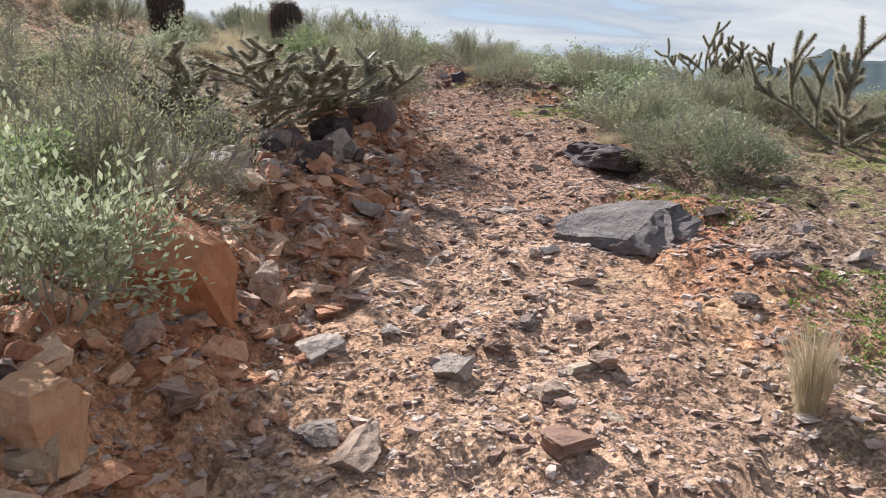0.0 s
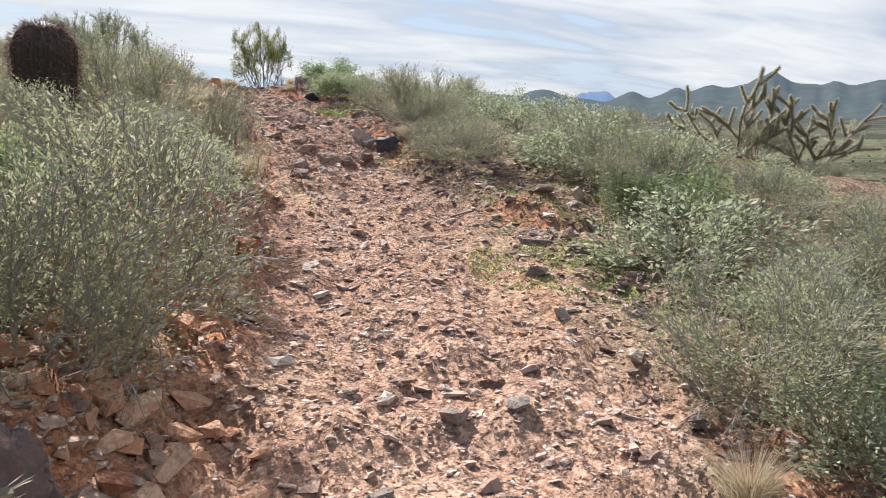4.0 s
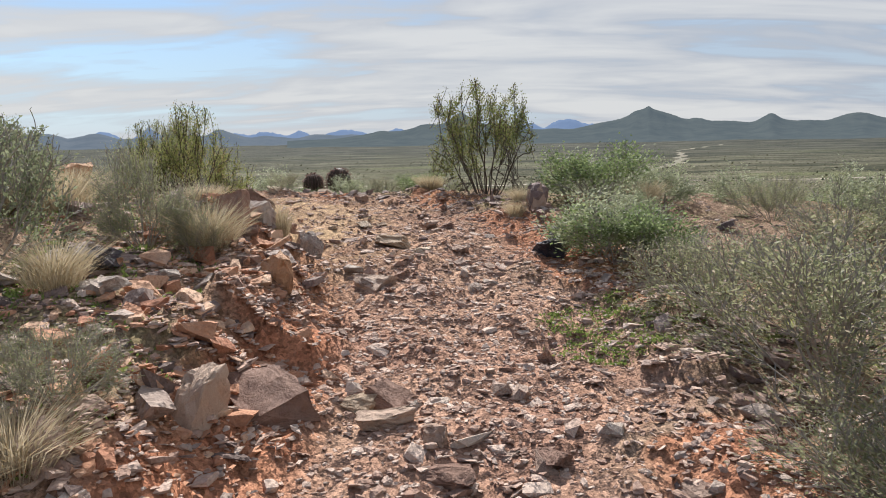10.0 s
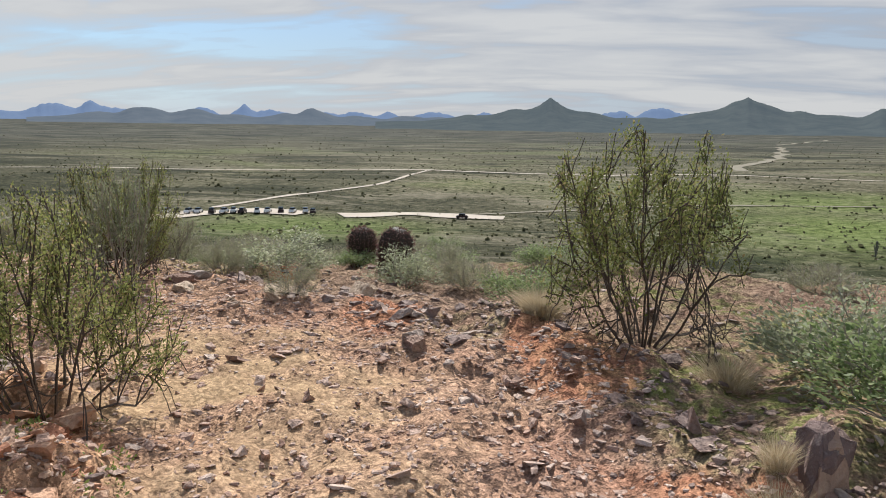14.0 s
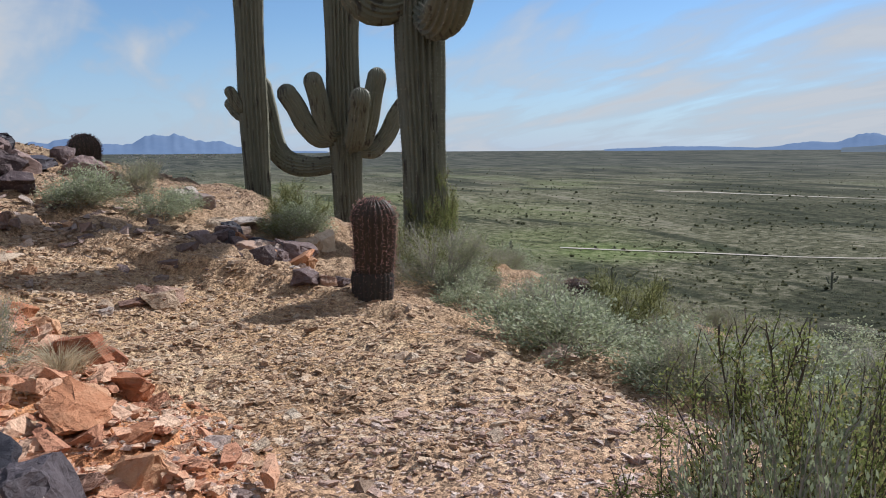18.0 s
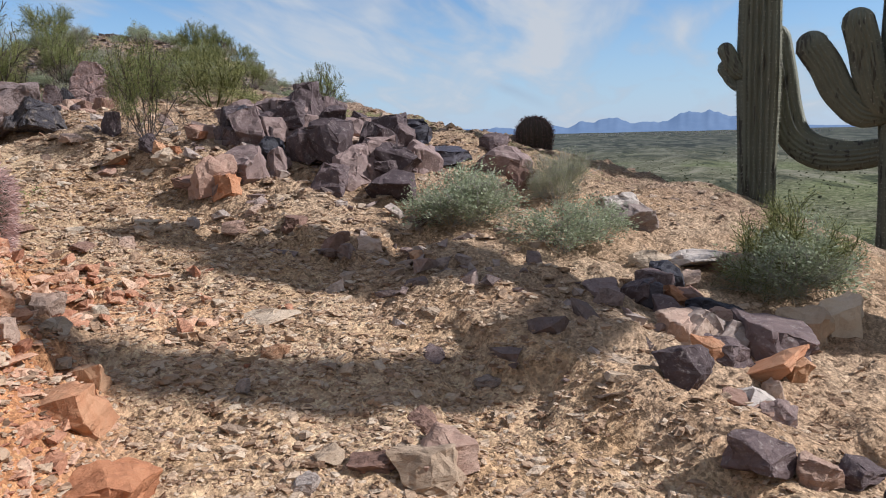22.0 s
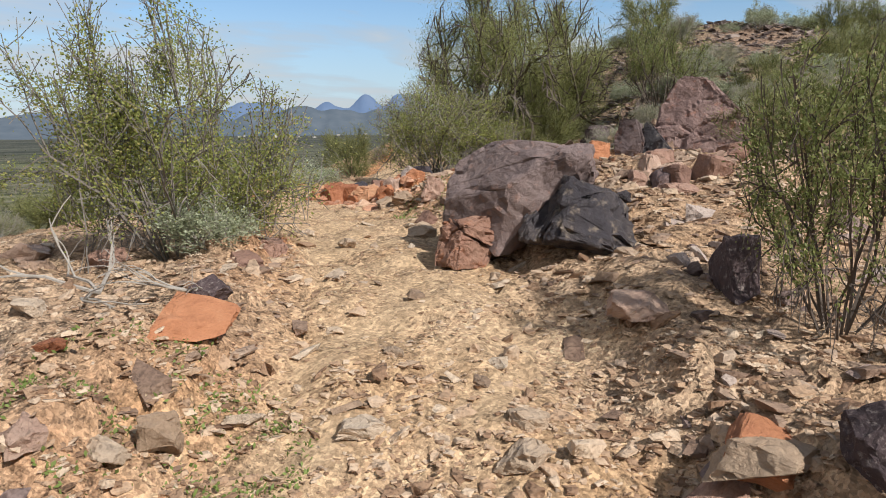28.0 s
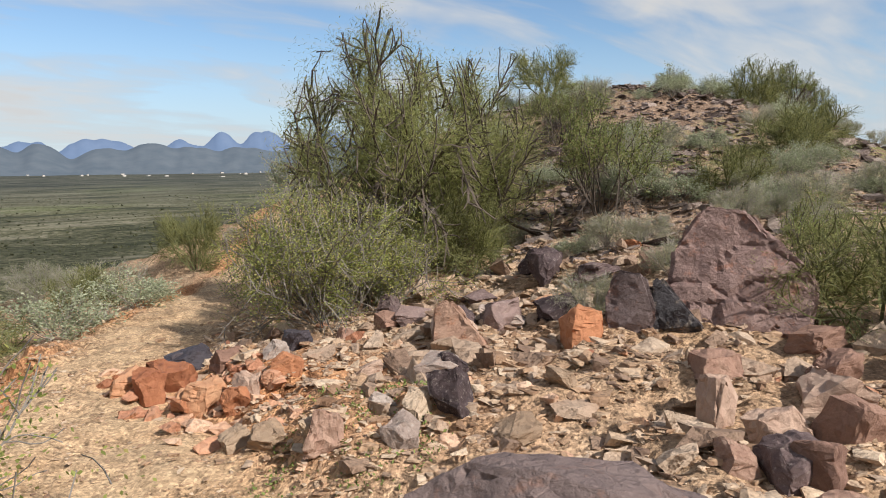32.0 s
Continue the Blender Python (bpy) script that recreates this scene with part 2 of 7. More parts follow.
GRAVEL = {
    "rust": rock_material("rusty_gravel", (0.27, 0.165, 0.122), (0.43, 0.29, 0.225), (0.61, 0.475, 0.395), island=True, gloss=0.85),
    "tan": rock_material("tan_gravel", (0.185, 0.105, 0.062), (0.405, 0.265, 0.165), (0.57, 0.43, 0.305), island=True, gloss=0.85),
    "orange": rock_material("orange_gravel", (0.31, 0.13, 0.075), (0.50, 0.255, 0.15), (0.63, 0.42, 0.29), island=True, gloss=0.85),
    "brown": rock_material("brown_scree", (0.16, 0.10, 0.07), (0.31, 0.21, 0.145), (0.46, 0.345, 0.25), island=True, gloss=0.8),
    "dark": rock_material("dark_scree", (0.12, 0.085, 0.074), (0.25, 0.175, 0.148), (0.44, 0.35, 0.29), island=True, gloss=0.8),
    "hill": rock_material("dark_hillside_scree", (0.06, 0.045, 0.04), (0.15, 0.11, 0.095), (0.32, 0.25, 0.205), island=True, gloss=0.8),
}

GRAVEL_ONE = {
    "rust": rock_material("rusty_stone", (0.25, 0.16, 0.12), (0.42, 0.30, 0.235), (0.60, 0.49, 0.41)),
    "tan": rock_material("tan_stone", (0.20, 0.13, 0.085), (0.40, 0.28, 0.19), (0.57, 0.455, 0.34)),
}


def leaf_material(name, a, b_, back=0.45, gloss=0.6, dry=None):
    """Leaves: each a little different, a part of the light passing through."""
    m, t, b = material(name, gloss)
    own = wire(t, "ShaderNodeNewGeometry").outputs["Random Per Island"]
    plant = wire(t, "ShaderNodeObjectInfo").outputs["Random"]
    col = blend(t, own, a, b_)
    if dry:
        col = blend(t, ramp(t, own, [(0.84, 0.0), (0.86, 1.0)]), col, dry)
    col = blend(t, wire(t, "ShaderNodeMath", p_operation="MULTIPLY", i0=plant, i1=0.35).outputs[0], col, tuple(v * 0.62 for v in a))
    t.links.new(col, b.inputs["Base Color"])
    thin = wire(t, "ShaderNodeBsdfTranslucent", Color=col)
    both_ = wire(t, "ShaderNodeMixShader", i0=back, i1=b.outputs[0], i2=thin.outputs[0])
    t.links.new(both_.outputs[0], t.nodes["Material Output"].inputs[0])
    return m


LEAF = {
    "brittle": leaf_material("silvery_green_leaves", (0.22, 0.25, 0.13), (0.56, 0.58, 0.40)),
    "brittle_green": leaf_material("fresh_green_leaves", (0.13, 0.19, 0.07), (0.40, 0.47, 0.22)),
    "bursage": leaf_material("grey_olive_twig_leaves", (0.215, 0.23, 0.115), (0.48, 0.48, 0.295), back=0.5, dry=(0.50, 0.43, 0.33)),
    "creosote": leaf_material("olive_green_small_leaves", (0.14, 0.165, 0.045), (0.39, 0.41, 0.15), back=0.45, dry=(0.42, 0.34, 0.17)),
    "creosote_near": leaf_material("yellow_green_small_leaves", (0.20, 0.235, 0.06), (0.52, 0.52, 0.16), back=0.5, dry=(0.50, 0.42, 0.16)),
    "creosote_grey": leaf_material("grey_green_small_leaves", (0.18, 0.205, 0.11), (0.38, 0.41, 0.26)),
    "palo": leaf_material("yellow_green_twigs", (0.15, 0.16, 0.045), (0.44, 0.425, 0.165), back=0.5),
    "palo_tree": leaf_material("olive_green_twigs", (0.14, 0.152, 0.045), (0.42, 0.415, 0.155), back=0.5),
    "straw": leaf_material("straw_coloured_blades", (0.46, 0.37, 0.23), (0.70, 0.60, 0.43), back=0.4),
    "herb": leaf_material("bright_green_herb_leaves", (0.15, 0.21, 0.05), (0.32, 0.39, 0.12)),
}


def bark_material(name, dark, light, scale=30.0):
    m, t, b = material(name, 0.85)
    vec = place(t)
    col = blend(t, noise_of(t, vec, scale, 5.0, 0.7), dark, light)
    t.links.new(col, b.inputs["Base Color"])
    bump(t, b, noise_of(t, vec, scale * 2, 4.0), 0.4, 0.01)
    return m


BARK = {
    "grey": bark_material("grey_woody_stems", (0.17, 0.145, 0.12), (0.42, 0.38, 0.33)),
    "dark": bark_material("dark_stems", (0.045, 0.035, 0.028), (0.15, 0.115, 0.09)),
    "olive": bark_material("green_bark", (0.075, 0.085, 0.03), (0.17, 0.16, 0.07)),
    "mid": bark_material("brownish_grey_stems", (0.09, 0.075, 0.06), (0.27, 0.235, 0.20)),
    "char": bark_material("blackened_cork", (0.02, 0.017, 0.015), (0.06, 0.05, 0.042)),
    "dead": bark_material("bleached_dead_wood", (0.20, 0.17, 0.14), (0.48, 0.43, 0.37)),
}


def cactus_material(name, low, high, base=(0.05, 0.042, 0.035), scar=True):
    """Waxy skin, corky and dark towards the foot, with old scars."""
    m, t, b = material(name, 0.55)
    vec = place(t)
    col = blend(t, noise_of(t, vec, 5.0, 4.0, 0.6), low, high)
    if scar:
        col = blend(t, ramp(t, noise_of(t, wire(t, "ShaderNodeMapping", Vector=vec, Scale=(1.0, 1.0, 0.16)).outputs[0], 7.0, 4.0, 0.6), [(0.565, 0.0), (0.62, 0.85)]), col, base)
    t.links.new(col, b.inputs["Base Color"])
    bump(t, b, noise_of(t, vec, 40.0, 3.0), 0.25, 0.01)
    return m


CACTUS = {
    "saguaro": cactus_material("saguaro_skin", (0.115, 0.115, 0.08), (0.225, 0.215, 0.155)),
    "barrel": cactus_material("barrel_cactus_skin", (0.035, 0.026, 0.018), (0.075, 0.052, 0.036), scar=False),
    "barrel_green": cactus_material("ribbed_green_skin", (0.06, 0.058, 0.04), (0.11, 0.095, 0.065), scar=False),
    "cholla": cactus_material("cholla_skin", (0.13, 0.115, 0.075), (0.28, 0.25, 0.175), scar=False),
}
SPINE = {
    "palo_tree": leaf_material("olive_green_twigs", (0.14, 0.152, 0.045), (0.42, 0.415, 0.155), back=0.5),
    "straw": leaf_material("straw_yellow_spines", (0.40, 0.36, 0.26), (0.62, 0.57, 0.44), back=0.5),
    "pale": leaf_material("pale_spines", (0.46, 0.42, 0.33), (0.70, 0.65, 0.53), back=0.35),
    "red": leaf_material("reddish_spines", (0.26, 0.12, 0.10), (0.50, 0.29, 0.25), back=0.35),
    "pink": leaf_material("pinkish_grey_spines", (0.42, 0.24, 0.21), (0.66, 0.48, 0.42), back=0.3),
    "dark": leaf_material("dark_red_spines", (0.12, 0.06, 0.055), (0.34, 0.19, 0.16), back=0.2),
}


def ground_material():
    m, t, b = material("stony_soil", 1.0)
    b.inputs["Specular IOR Level"].default_value = 0.04
    vec = place(t)
    bed, red, far, late, green, sand, field = (wire(t, "ShaderNodeAttribute", p_attribute_name=n).outputs["Fac"] for n in ("bed", "red", "far", "late", "green", "sand", "field"))
    n1, n2, n3 = noise_of(t, vec, 0.9, 5.0, 0.65, 0.4), noise_of(t, vec, 6.0, 6.0, 0.7, 0.3), noise_of(t, vec, 38.0, 5.0, 0.75)
    first = blend(t, ramp(t, n1, [(0.35, 0.0), (0.65, 1.0)]), (0.34, 0.195, 0.14), (0.50, 0.32, 0.225))
    second = blend(t, ramp(t, n1, [(0.35, 0.0), (0.65, 1.0)]), (0.44, 0.275, 0.15), (0.56, 0.395, 0.25))
    soil = blend(t, late, first, second)
    side = blend(t, ramp(t, n2, [(0.35, 0.0), (0.65, 1.0)]), (0.22, 0.14, 0.10), (0.40, 0.285, 0.20))
    side = blend(t, wire(t, "ShaderNodeMath", p_operation="MULTIPLY", i0=late, i1=0.6).outputs[0], side, second)
    near = blend(t, bed, side, soil)
    near = blend(t, wire(t, "ShaderNodeMath", p_operation="MULTIPLY", i0=red, i1=0.85).outputs[0], near, blend(t, late, blend(t, n2, (0.33, 0.115, 0.062), (0.54, 0.25, 0.14)), blend(t, n2, (0.48, 0.18, 0.07), (0.62, 0.32, 0.15))))
    near = blend(t, sand, near, blend(t, n2, (0.42, 0.285, 0.165), (0.50, 0.355, 0.22)))
    moss = wire(t, "ShaderNodeMath", p_operation="MULTIPLY", i0=green, i1=ramp(t, n2, [(0.44, 0.0), (0.58, 0.85)]))
    near = blend(t, moss.outputs[0], near, blend(t, n3, (0.10, 0.13, 0.03), (0.22, 0.25, 0.07)))
    # pebbles of two sizes, each of its own tone
    pebble = wire(t, "ShaderNodeTexVoronoi", Vector=vec, Scale=26.0)
    grit = wire(t, "ShaderNodeTexVoronoi", Vector=vec, Scale=70.0)
    tone1, tone2 = (wire(t, "ShaderNodeSeparateColor", i0=q.outputs["Color"]).outputs[0] for q in (pebble, grit))
    near = blend(t, 0.32, near, ramp(t, tone1, [(0.0, (0.2, 0.18, 0.17)), (1.0, (0.82, 0.83, 0.84))]), "OVERLAY")
    near = blend(t, 0.5, near, ramp(t, tone2, [(0.0, (0.2, 0.2, 0.2)), (1.0, (0.85, 0.85, 0.85))]), "OVERLAY")
    near = blend(t, 0.25, near, blend(t, noise_of(t, vec, 90.0, 4.0, 0.8), (0.1, 0.1, 0.1), (0.9, 0.9, 0.9)), "OVERLAY")
    # the plain: bare washes, green flats and darker scrub, from hundreds of metres down to single bushes
    broad = noise_of(t, wire(t, "ShaderNodeMapping", Vector=vec, Scale=(0.0035, 0.0052, 0.004), Rotation=(0, 0, 0.2)).outputs[0], 1.0, 4.0, 0.55, 0.5)
    patch = noise_of(t, wire(t, "ShaderNodeMapping", Vector=vec, Scale=(0.016, 0.03, 0.02), Rotation=(0, 0, -0.25)).outputs[0], 1.0, 6.0, 0.68, 0.6)
    wash = noise_of(t, wire(t, "ShaderNodeMapping", Vector=vec, Scale=(0.0075, 0.03, 0.01), Rotation=(0, 0, 0.12)).outputs[0], 1.0, 5.0, 0.62, 1.2)
    fine = noise_of(t, vec, 0.32, 7.0, 0.8, 0.3)
    flat_ = ramp(t, fine, [(0.38, (0.03, 0.031, 0.019)), (0.47, (0.085, 0.083, 0.047)), (0.54, (0.145, 0.137, 0.085)), (0.62, (0.29, 0.255, 0.185))])
    flat_ = blend(t, ramp(t, patch, [(0.5, 0.0), (0.62, 0.75)]), flat_, ramp(t, fine, [(0.38, (0.04, 0.045, 0.022)), (0.5, (0.14, 0.135, 0.08)), (0.62, (0.28, 0.245, 0.175))]))
    flat_ = blend(t, ramp(t, broad, [(0.53, 0.0), (0.62, 0.65)]), flat_, ramp(t, fine, [(0.38, (0.045, 0.052, 0.022)), (0.48, (0.13, 0.15, 0.06)), (0.62, (0.24, 0.24, 0.12))]))
    flat_ = blend(t, ramp(t, broad, [(0.40, 0.85), (0.49, 0.0)]), flat_, ramp(t, fine, [(0.40, (0.018, 0.022, 0.013)), (0.62, (0.075, 0.075, 0.045))]))
    flat_ = blend(t, ramp(t, wash, [(0.57, 0.0), (0.61, 0.6), (0.64, 0.1), (0.69, 0.65)]), flat_, (0.27, 0.24, 0.18))
    flat_ = blend(t, ramp(t, wash, [(0.38, 0.75), (0.45, 0.0)]), flat_, (0.026, 0.032, 0.019))
    flat_ = blend(t, wire(t, "ShaderNodeMath", p_operation="MULTIPLY", i0=field, i1=ramp(t, patch, [(0.36, 0.25), (0.5, 0.85)])).outputs[0], flat_, ramp(t, fine, [(0.36, (0.05, 0.07, 0.02)), (0.5, (0.16, 0.215, 0.06)), (0.64, (0.23, 0.28, 0.10))]))
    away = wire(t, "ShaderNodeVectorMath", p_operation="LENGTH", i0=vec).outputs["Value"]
    # far out, foreshortened scrub and grey-blue haze are put into the colour
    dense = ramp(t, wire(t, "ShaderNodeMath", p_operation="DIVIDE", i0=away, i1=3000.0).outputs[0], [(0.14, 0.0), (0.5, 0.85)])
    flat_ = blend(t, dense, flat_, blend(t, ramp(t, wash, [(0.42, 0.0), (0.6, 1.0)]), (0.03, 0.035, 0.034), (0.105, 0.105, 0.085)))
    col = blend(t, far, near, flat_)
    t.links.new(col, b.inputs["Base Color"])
    chip1, _ = facets(t, vec, 24.0)
    chip2, _ = facets(t, vec, 60.0)
    chip3, _ = facets(t, vec, 140.0)
    soft = wire(t, "ShaderNodeMath", p_operation="MULTIPLY_ADD", i0=sand, i1=-0.8, i2=1.0).outputs[0]
    h1 = wire(t, "ShaderNodeMath", p_operation="MULTIPLY_ADD", i0=chip2, i1=1.2, i2=wire(t, "ShaderNodeMath", p_operation="MULTIPLY", i0=chip1, i1=1.4).outputs[0])
    h2 = wire(t, "ShaderNodeMath", p_operation="MULTIPLY_ADD", i0=chip3, i1=1.3, i2=h1.outputs[0])
    h3 = wire(t, "ShaderNodeMath", p_operation="MULTIPLY_ADD", i0=n3, i1=0.006, i2=wire(t, "ShaderNodeMath", p_operation="MULTIPLY", i0=h2.outputs[0], i1=soft).outputs[0])
    bump(t, b, h3.outputs[0], 1.0, 1.0)
    return m


def plain_material(name, a, c, scale=8.0, rough=0.9):
    m, t, b = material(name, rough)
    t.links.new(blend(t, noise_of(t, place(t), scale, 5.0, 0.65), a, c), b.inputs["Base Color"])
    return m


SOIL = ground_material()


# ---- lie of the land: the trail's line with its banks and side slopes ----
# x, y, z of the trail; half its width; rise and slope of the left side; rise and slope of the right side
LEG_UP = [
    (-1.30, -4.00, -0.35, 1.10, 0.45, 0.16, 0.06, -0.06),
    (0.00, 0.00, 0.19, 1.10, 0.45, 0.16, 0.06, -0.06),
    (1.00, 2.70, 0.69, 1.04, 0.42, 0.18, 0.08, -0.04),
    (2.20, 5.20, 1.03, 0.88, 0.24, 0.11, 0.05, -0.04),
    (3.10, 8.20, 1.47, 0.94, 0.52, 0.16, 0.03, -0.08),
    (3.50, 11.00, 1.71, 0.83, 0.36, 0.08, 0.19, -0.03),
    (3.65, 13.50, 2.20, 0.75, 0.34, 0.08, 0.15, -0.14),
    (3.60, 15.30, 2.39, 0.72, 0.32, 0.05, 0.09, -0.13),
]
BEND = [
    (3.30, 17.00, 2.60, 0.96, 0.38, 0.05, 0.16, -0.00),
    (2.30, 18.70, 2.70, 1.17, 0.23, 0.03, 0.11, -0.07),
    (0.60, 20.00, 2.78, 1.15, 0.20, 0.06, 0.03, -0.17),
    (-1.40, 20.60, 2.83, 1.21, 0.24, 0.12, -0.01, -0.25),
    (-3.30, 20.50, 2.77, 1.39, 0.18, 0.12, -0.01, -0.40),
    (-4.90, 19.60, 2.86, 1.27, 0.28, 0.19, 0.35, -0.25),
]
LEG_BACK = [
    (-6.10, 18.40, 3.23, 1.06, 0.38, 0.17, 0.13, -0.03),
    (-7.10, 17.00, 3.57, 0.96, 0.43, 0.08, 0.10, 0.04),
    (-7.80, 15.70, 3.85, 0.97, 0.35, -0.02, 0.26, 0.10),
    (-8.30, 14.60, 4.16, 0.83, 0.28, -0.03, 0.24, 0.06),
    (-9.00, 13.30, 4.38, 0.71, 0.25, -0.03, 0.15, 0.05),
    (-9.50, 12.00, 4.47, 0.71, 0.07, -0.08, 0.22, 0.20),
    (-9.75, 10.40, 4.54, 0.72, 0.02, -0.12, 0.18, 0.12),
    (-10.30, 8.70, 4.48, 0.68, 0.00, -0.14, 0.20, -0.00),
    (-11.60, 6.75, 4.44, 0.65, 0.00, -0.20, 0.10, 0.05),
    (-13.60, 4.40, 4.32, 0.60, 0.00, -0.25, 0.12, 0.12),
]
LINE = np.array(LEG_UP + BEND + LEG_BACK)


def glide(table, per):
    """Catmull-Rom through the rows of the table."""
    rows = []
    for i in range(len(table) - 1):
        a, b, c, d = (table[min(max(i + k, 0), len(table) - 1)] for k in (-1, 0, 1, 2))
        for s in np.arange(per) / per:
            rows.append(0.5 * (2 * b + (c - a) * s + (2 * a - 5 * b + 4 * c - d) * s * s + (3 * b - a - 3 * c + d) * s**3))
    return np.array(rows + [table[-1]])


TRAIL = glide(LINE, 6)
TANGENT = np.gradient(TRAIL[:, :2], axis=0)
TANGENT /= np.linalg.norm(TANGENT, axis=1)[:, None]
PLAIN = -26.0


def smooth(a, b, x):
    s = np.clip((x - a) / (b - a), 0, 1)
    return s * s * (3 - 2 * s)


def waves(x, y, size, seed):
    """Cheap smooth unevenness, about -1 to 1."""
    r = np.random.RandomState(seed)
    out = 0 * x
    for _ in range(5):
        a, k, p = r.uniform(0, 6.28), 6.28 / size * r.uniform(0.6, 1.6), r.uniform(0, 6.28)
        out = out + np.sin((x * np.cos(a) + y * np.sin(a)) * k + p + 1.3 * np.sin((y * np.cos(a) - x * np.sin(a)) * k * 0.6 + 2 * p))
    return out / 2.6


def chance(i, j, k):
    v = np.sin(i * 127.1 + j * 311.7 + k * 74.7) * 43758.5453
    return v - np.floor(v)


def plates(x, y, size, seed):
    """Broken ground: cells of their own height and tilt, about -1 to 1."""
    a, b = x / size, y / size
    ia, ib = np.floor(a), np.floor(b)
    best, out = np.full(np.shape(x), 9.0), np.zeros(np.shape(x))
    for di in (-1, 0, 1):
        for dj in (-1, 0, 1):
            i, j = ia + di, ib + dj
            ox, oy = a - i - chance(i, j, seed), b - j - chance(i, j, seed + 1)
            d = ox * ox + oy * oy
            h = 1.6 * chance(i, j, seed + 2) - 0.8 + (chance(i, j, seed + 3) - 0.5) * 1.6 * ox + (chance(i, j, seed + 4) - 0.5) * 1.6 * oy
            out = np.where(d < best, h, out)
            best = np.minimum(d, best)
    return out


def near_trail(x, y):
    """Height by the trail's cross sections, distance from the trail, and how far out of its bed a place lies."""
    x, y = np.atleast_1d(np.asarray(x, float)), np.atleast_1d(np.asarray(y, float))
    dx, dy = x[:, None] - TRAIL[:, 0], y[:, None] - TRAIL[:, 1]
    d2 = dx * dx + dy * dy
    u = dx * TANGENT[:, 1] - dy * TANGENT[:, 0]
    w, lb, ls, rb, rs = (TRAIL[:, k] for k in range(3, 8))
    left, right = np.maximum(-u - w * 0.75, 0), np.maximum(u - w * 0.85, 0)
    h = TRAIL[:, 2] + lb * smooth(0, 0.65, left) + ls * np.minimum(left, 7) + rb * smooth(0, 0.5, right) + np.where(rs > 0, rs * np.minimum(right, 7), rs * np.minimum(right, 16))
    h = h - np.where((TRAIL[:, 0] < -6.4) & (TRAIL[:, 1] > 14.2), 0.16 * np.maximum(right - 4.2, 0), 0)
    k = 1 / (d2 + 0.12) ** 3
    k /= k.sum(1)[:, None]
    out = np.where(u < 0, -u / w, u / w)
    return (h * k).sum(1), np.sqrt(d2.min(1)), (out * k).sum(1), (u * k).sum(1)


def ground_at(x, y, rough=True):
    shape = np.shape(x)
    x, y = np.ravel(np.asarray(x, float)), np.ravel(np.asarray(y, float))
    z, d, out, u = np.empty_like(x), np.empty_like(x), np.empty_like(x), np.empty_like(x)
    for i in range(0, len(x), 20000):
        z[i : i + 20000], d[i : i + 20000], out[i : i + 20000], u[i : i + 20000] = near_trail(x[i : i + 20000], y[i : i + 20000])
    # the stony hill beyond the end of the walk
    hill = 2.75 * np.exp(-(((x + 24) / 8.0) ** 2 + ((y - 4.5) / 7.0) ** 2)) + 0.25 * np.exp(-(((x + 17.5) / 4.0) ** 2 + ((y - 8.5) / 3.5) ** 2))
    z = z + hill * smooth(1.0, 6.0, d)
    z = z + 0.22 * np.exp(-(((x + 11.0) / 1.2) ** 2 + ((y - 16.5) / 1.1) ** 2))
    # the knoll falls away to the plain
    keep = np.exp(-(((x + 24) / 16) ** 2 + ((y - 6) / 13) ** 2))
    fall = np.where(d > 7, (d - 7) * 0.30 * (1 - 0.9 * keep), 0)
    low = PLAIN + 0.9 * waves(x, y, 260, 3) + 24.0 * smooth(900, 4700, np.hypot(x, y))
    side = z - fall
    blend = np.maximum(side - low, 0)
    z = low + np.where(side - low > 6, blend, np.where(side - low > -6, (side - low + 6) ** 2 / 24, 0))
    if rough:
        off = smooth(0.7, 1.6, out) * (1 - smooth(25, 60, d))
        bed = 1 - smooth(0.6, 1.3, out)
        z = z + off * (0.05 * waves(x, y, 2.3, 5) + 0.035 * waves(x, y, 0.8, 6) + 0.02 * waves(x, y, 0.35, 7))
        z = z + bed * (0.022 * waves(x, y, 1.1, 8) + 0.014 * waves(x, y, 0.42, 9) + 0.008 * waves(x, y, 0.2, 10))
        k = np.where(d < 9)[0]
        if len(k):
            xk, yk, ok, uk = x[k], y[k], out[k], u[k]
            bank = smooth(0.62, 0.85, ok) * (1 - smooth(1.5, 2.1, ok)) * np.where(uk < 0, 1.0, 0.35)
            late = smooth(5.5, 6.5, -xk) * smooth(13.5, 15.0, yk)
            z[k] += (0.02 + 0.06 * bank + 0.02 * late) * plates(xk, yk, 0.42, 21) + (0.008 + 0.026 * bank + 0.014 * late) * plates(xk, yk, 0.19, 27)
    return z.reshape(shape)


# ---- mesh tools ----
def mesh_of(name, verts, faces, mat, smooth_shade=False):
    me = bpy.data.meshes.new(name)
    verts = np.asarray(verts, np.float32)
    if isinstance(faces, np.ndarray):
        me.vertices.add(len(verts))
        me.vertices.foreach_set("co", verts.ravel())
        n = faces.shape[1]
        me.loops.add(faces.size)
        me.loops.foreach_set("vertex_index", faces.ravel().astype(np.int32))
        me.polygons.add(len(faces))
        me.polygons.foreach_set("loop_start", np.arange(0, faces.size, n, dtype=np.int32))
        me.polygons.foreach_set("loop_total", np.full(len(faces), n, np.int32))
    else:
        me.from_pydata(verts.tolist(), [], faces)
    me.update(calc_edges=True)
    me.validate()
    if not smooth_shade:
        me.shade_flat()
    me.materials.append(mat)
    return me


def child(name, me, parent, label="", kind=""):
    ob = new(name, me)
    ob.parent = parent
    return tagged(ob, label, kind=kind)


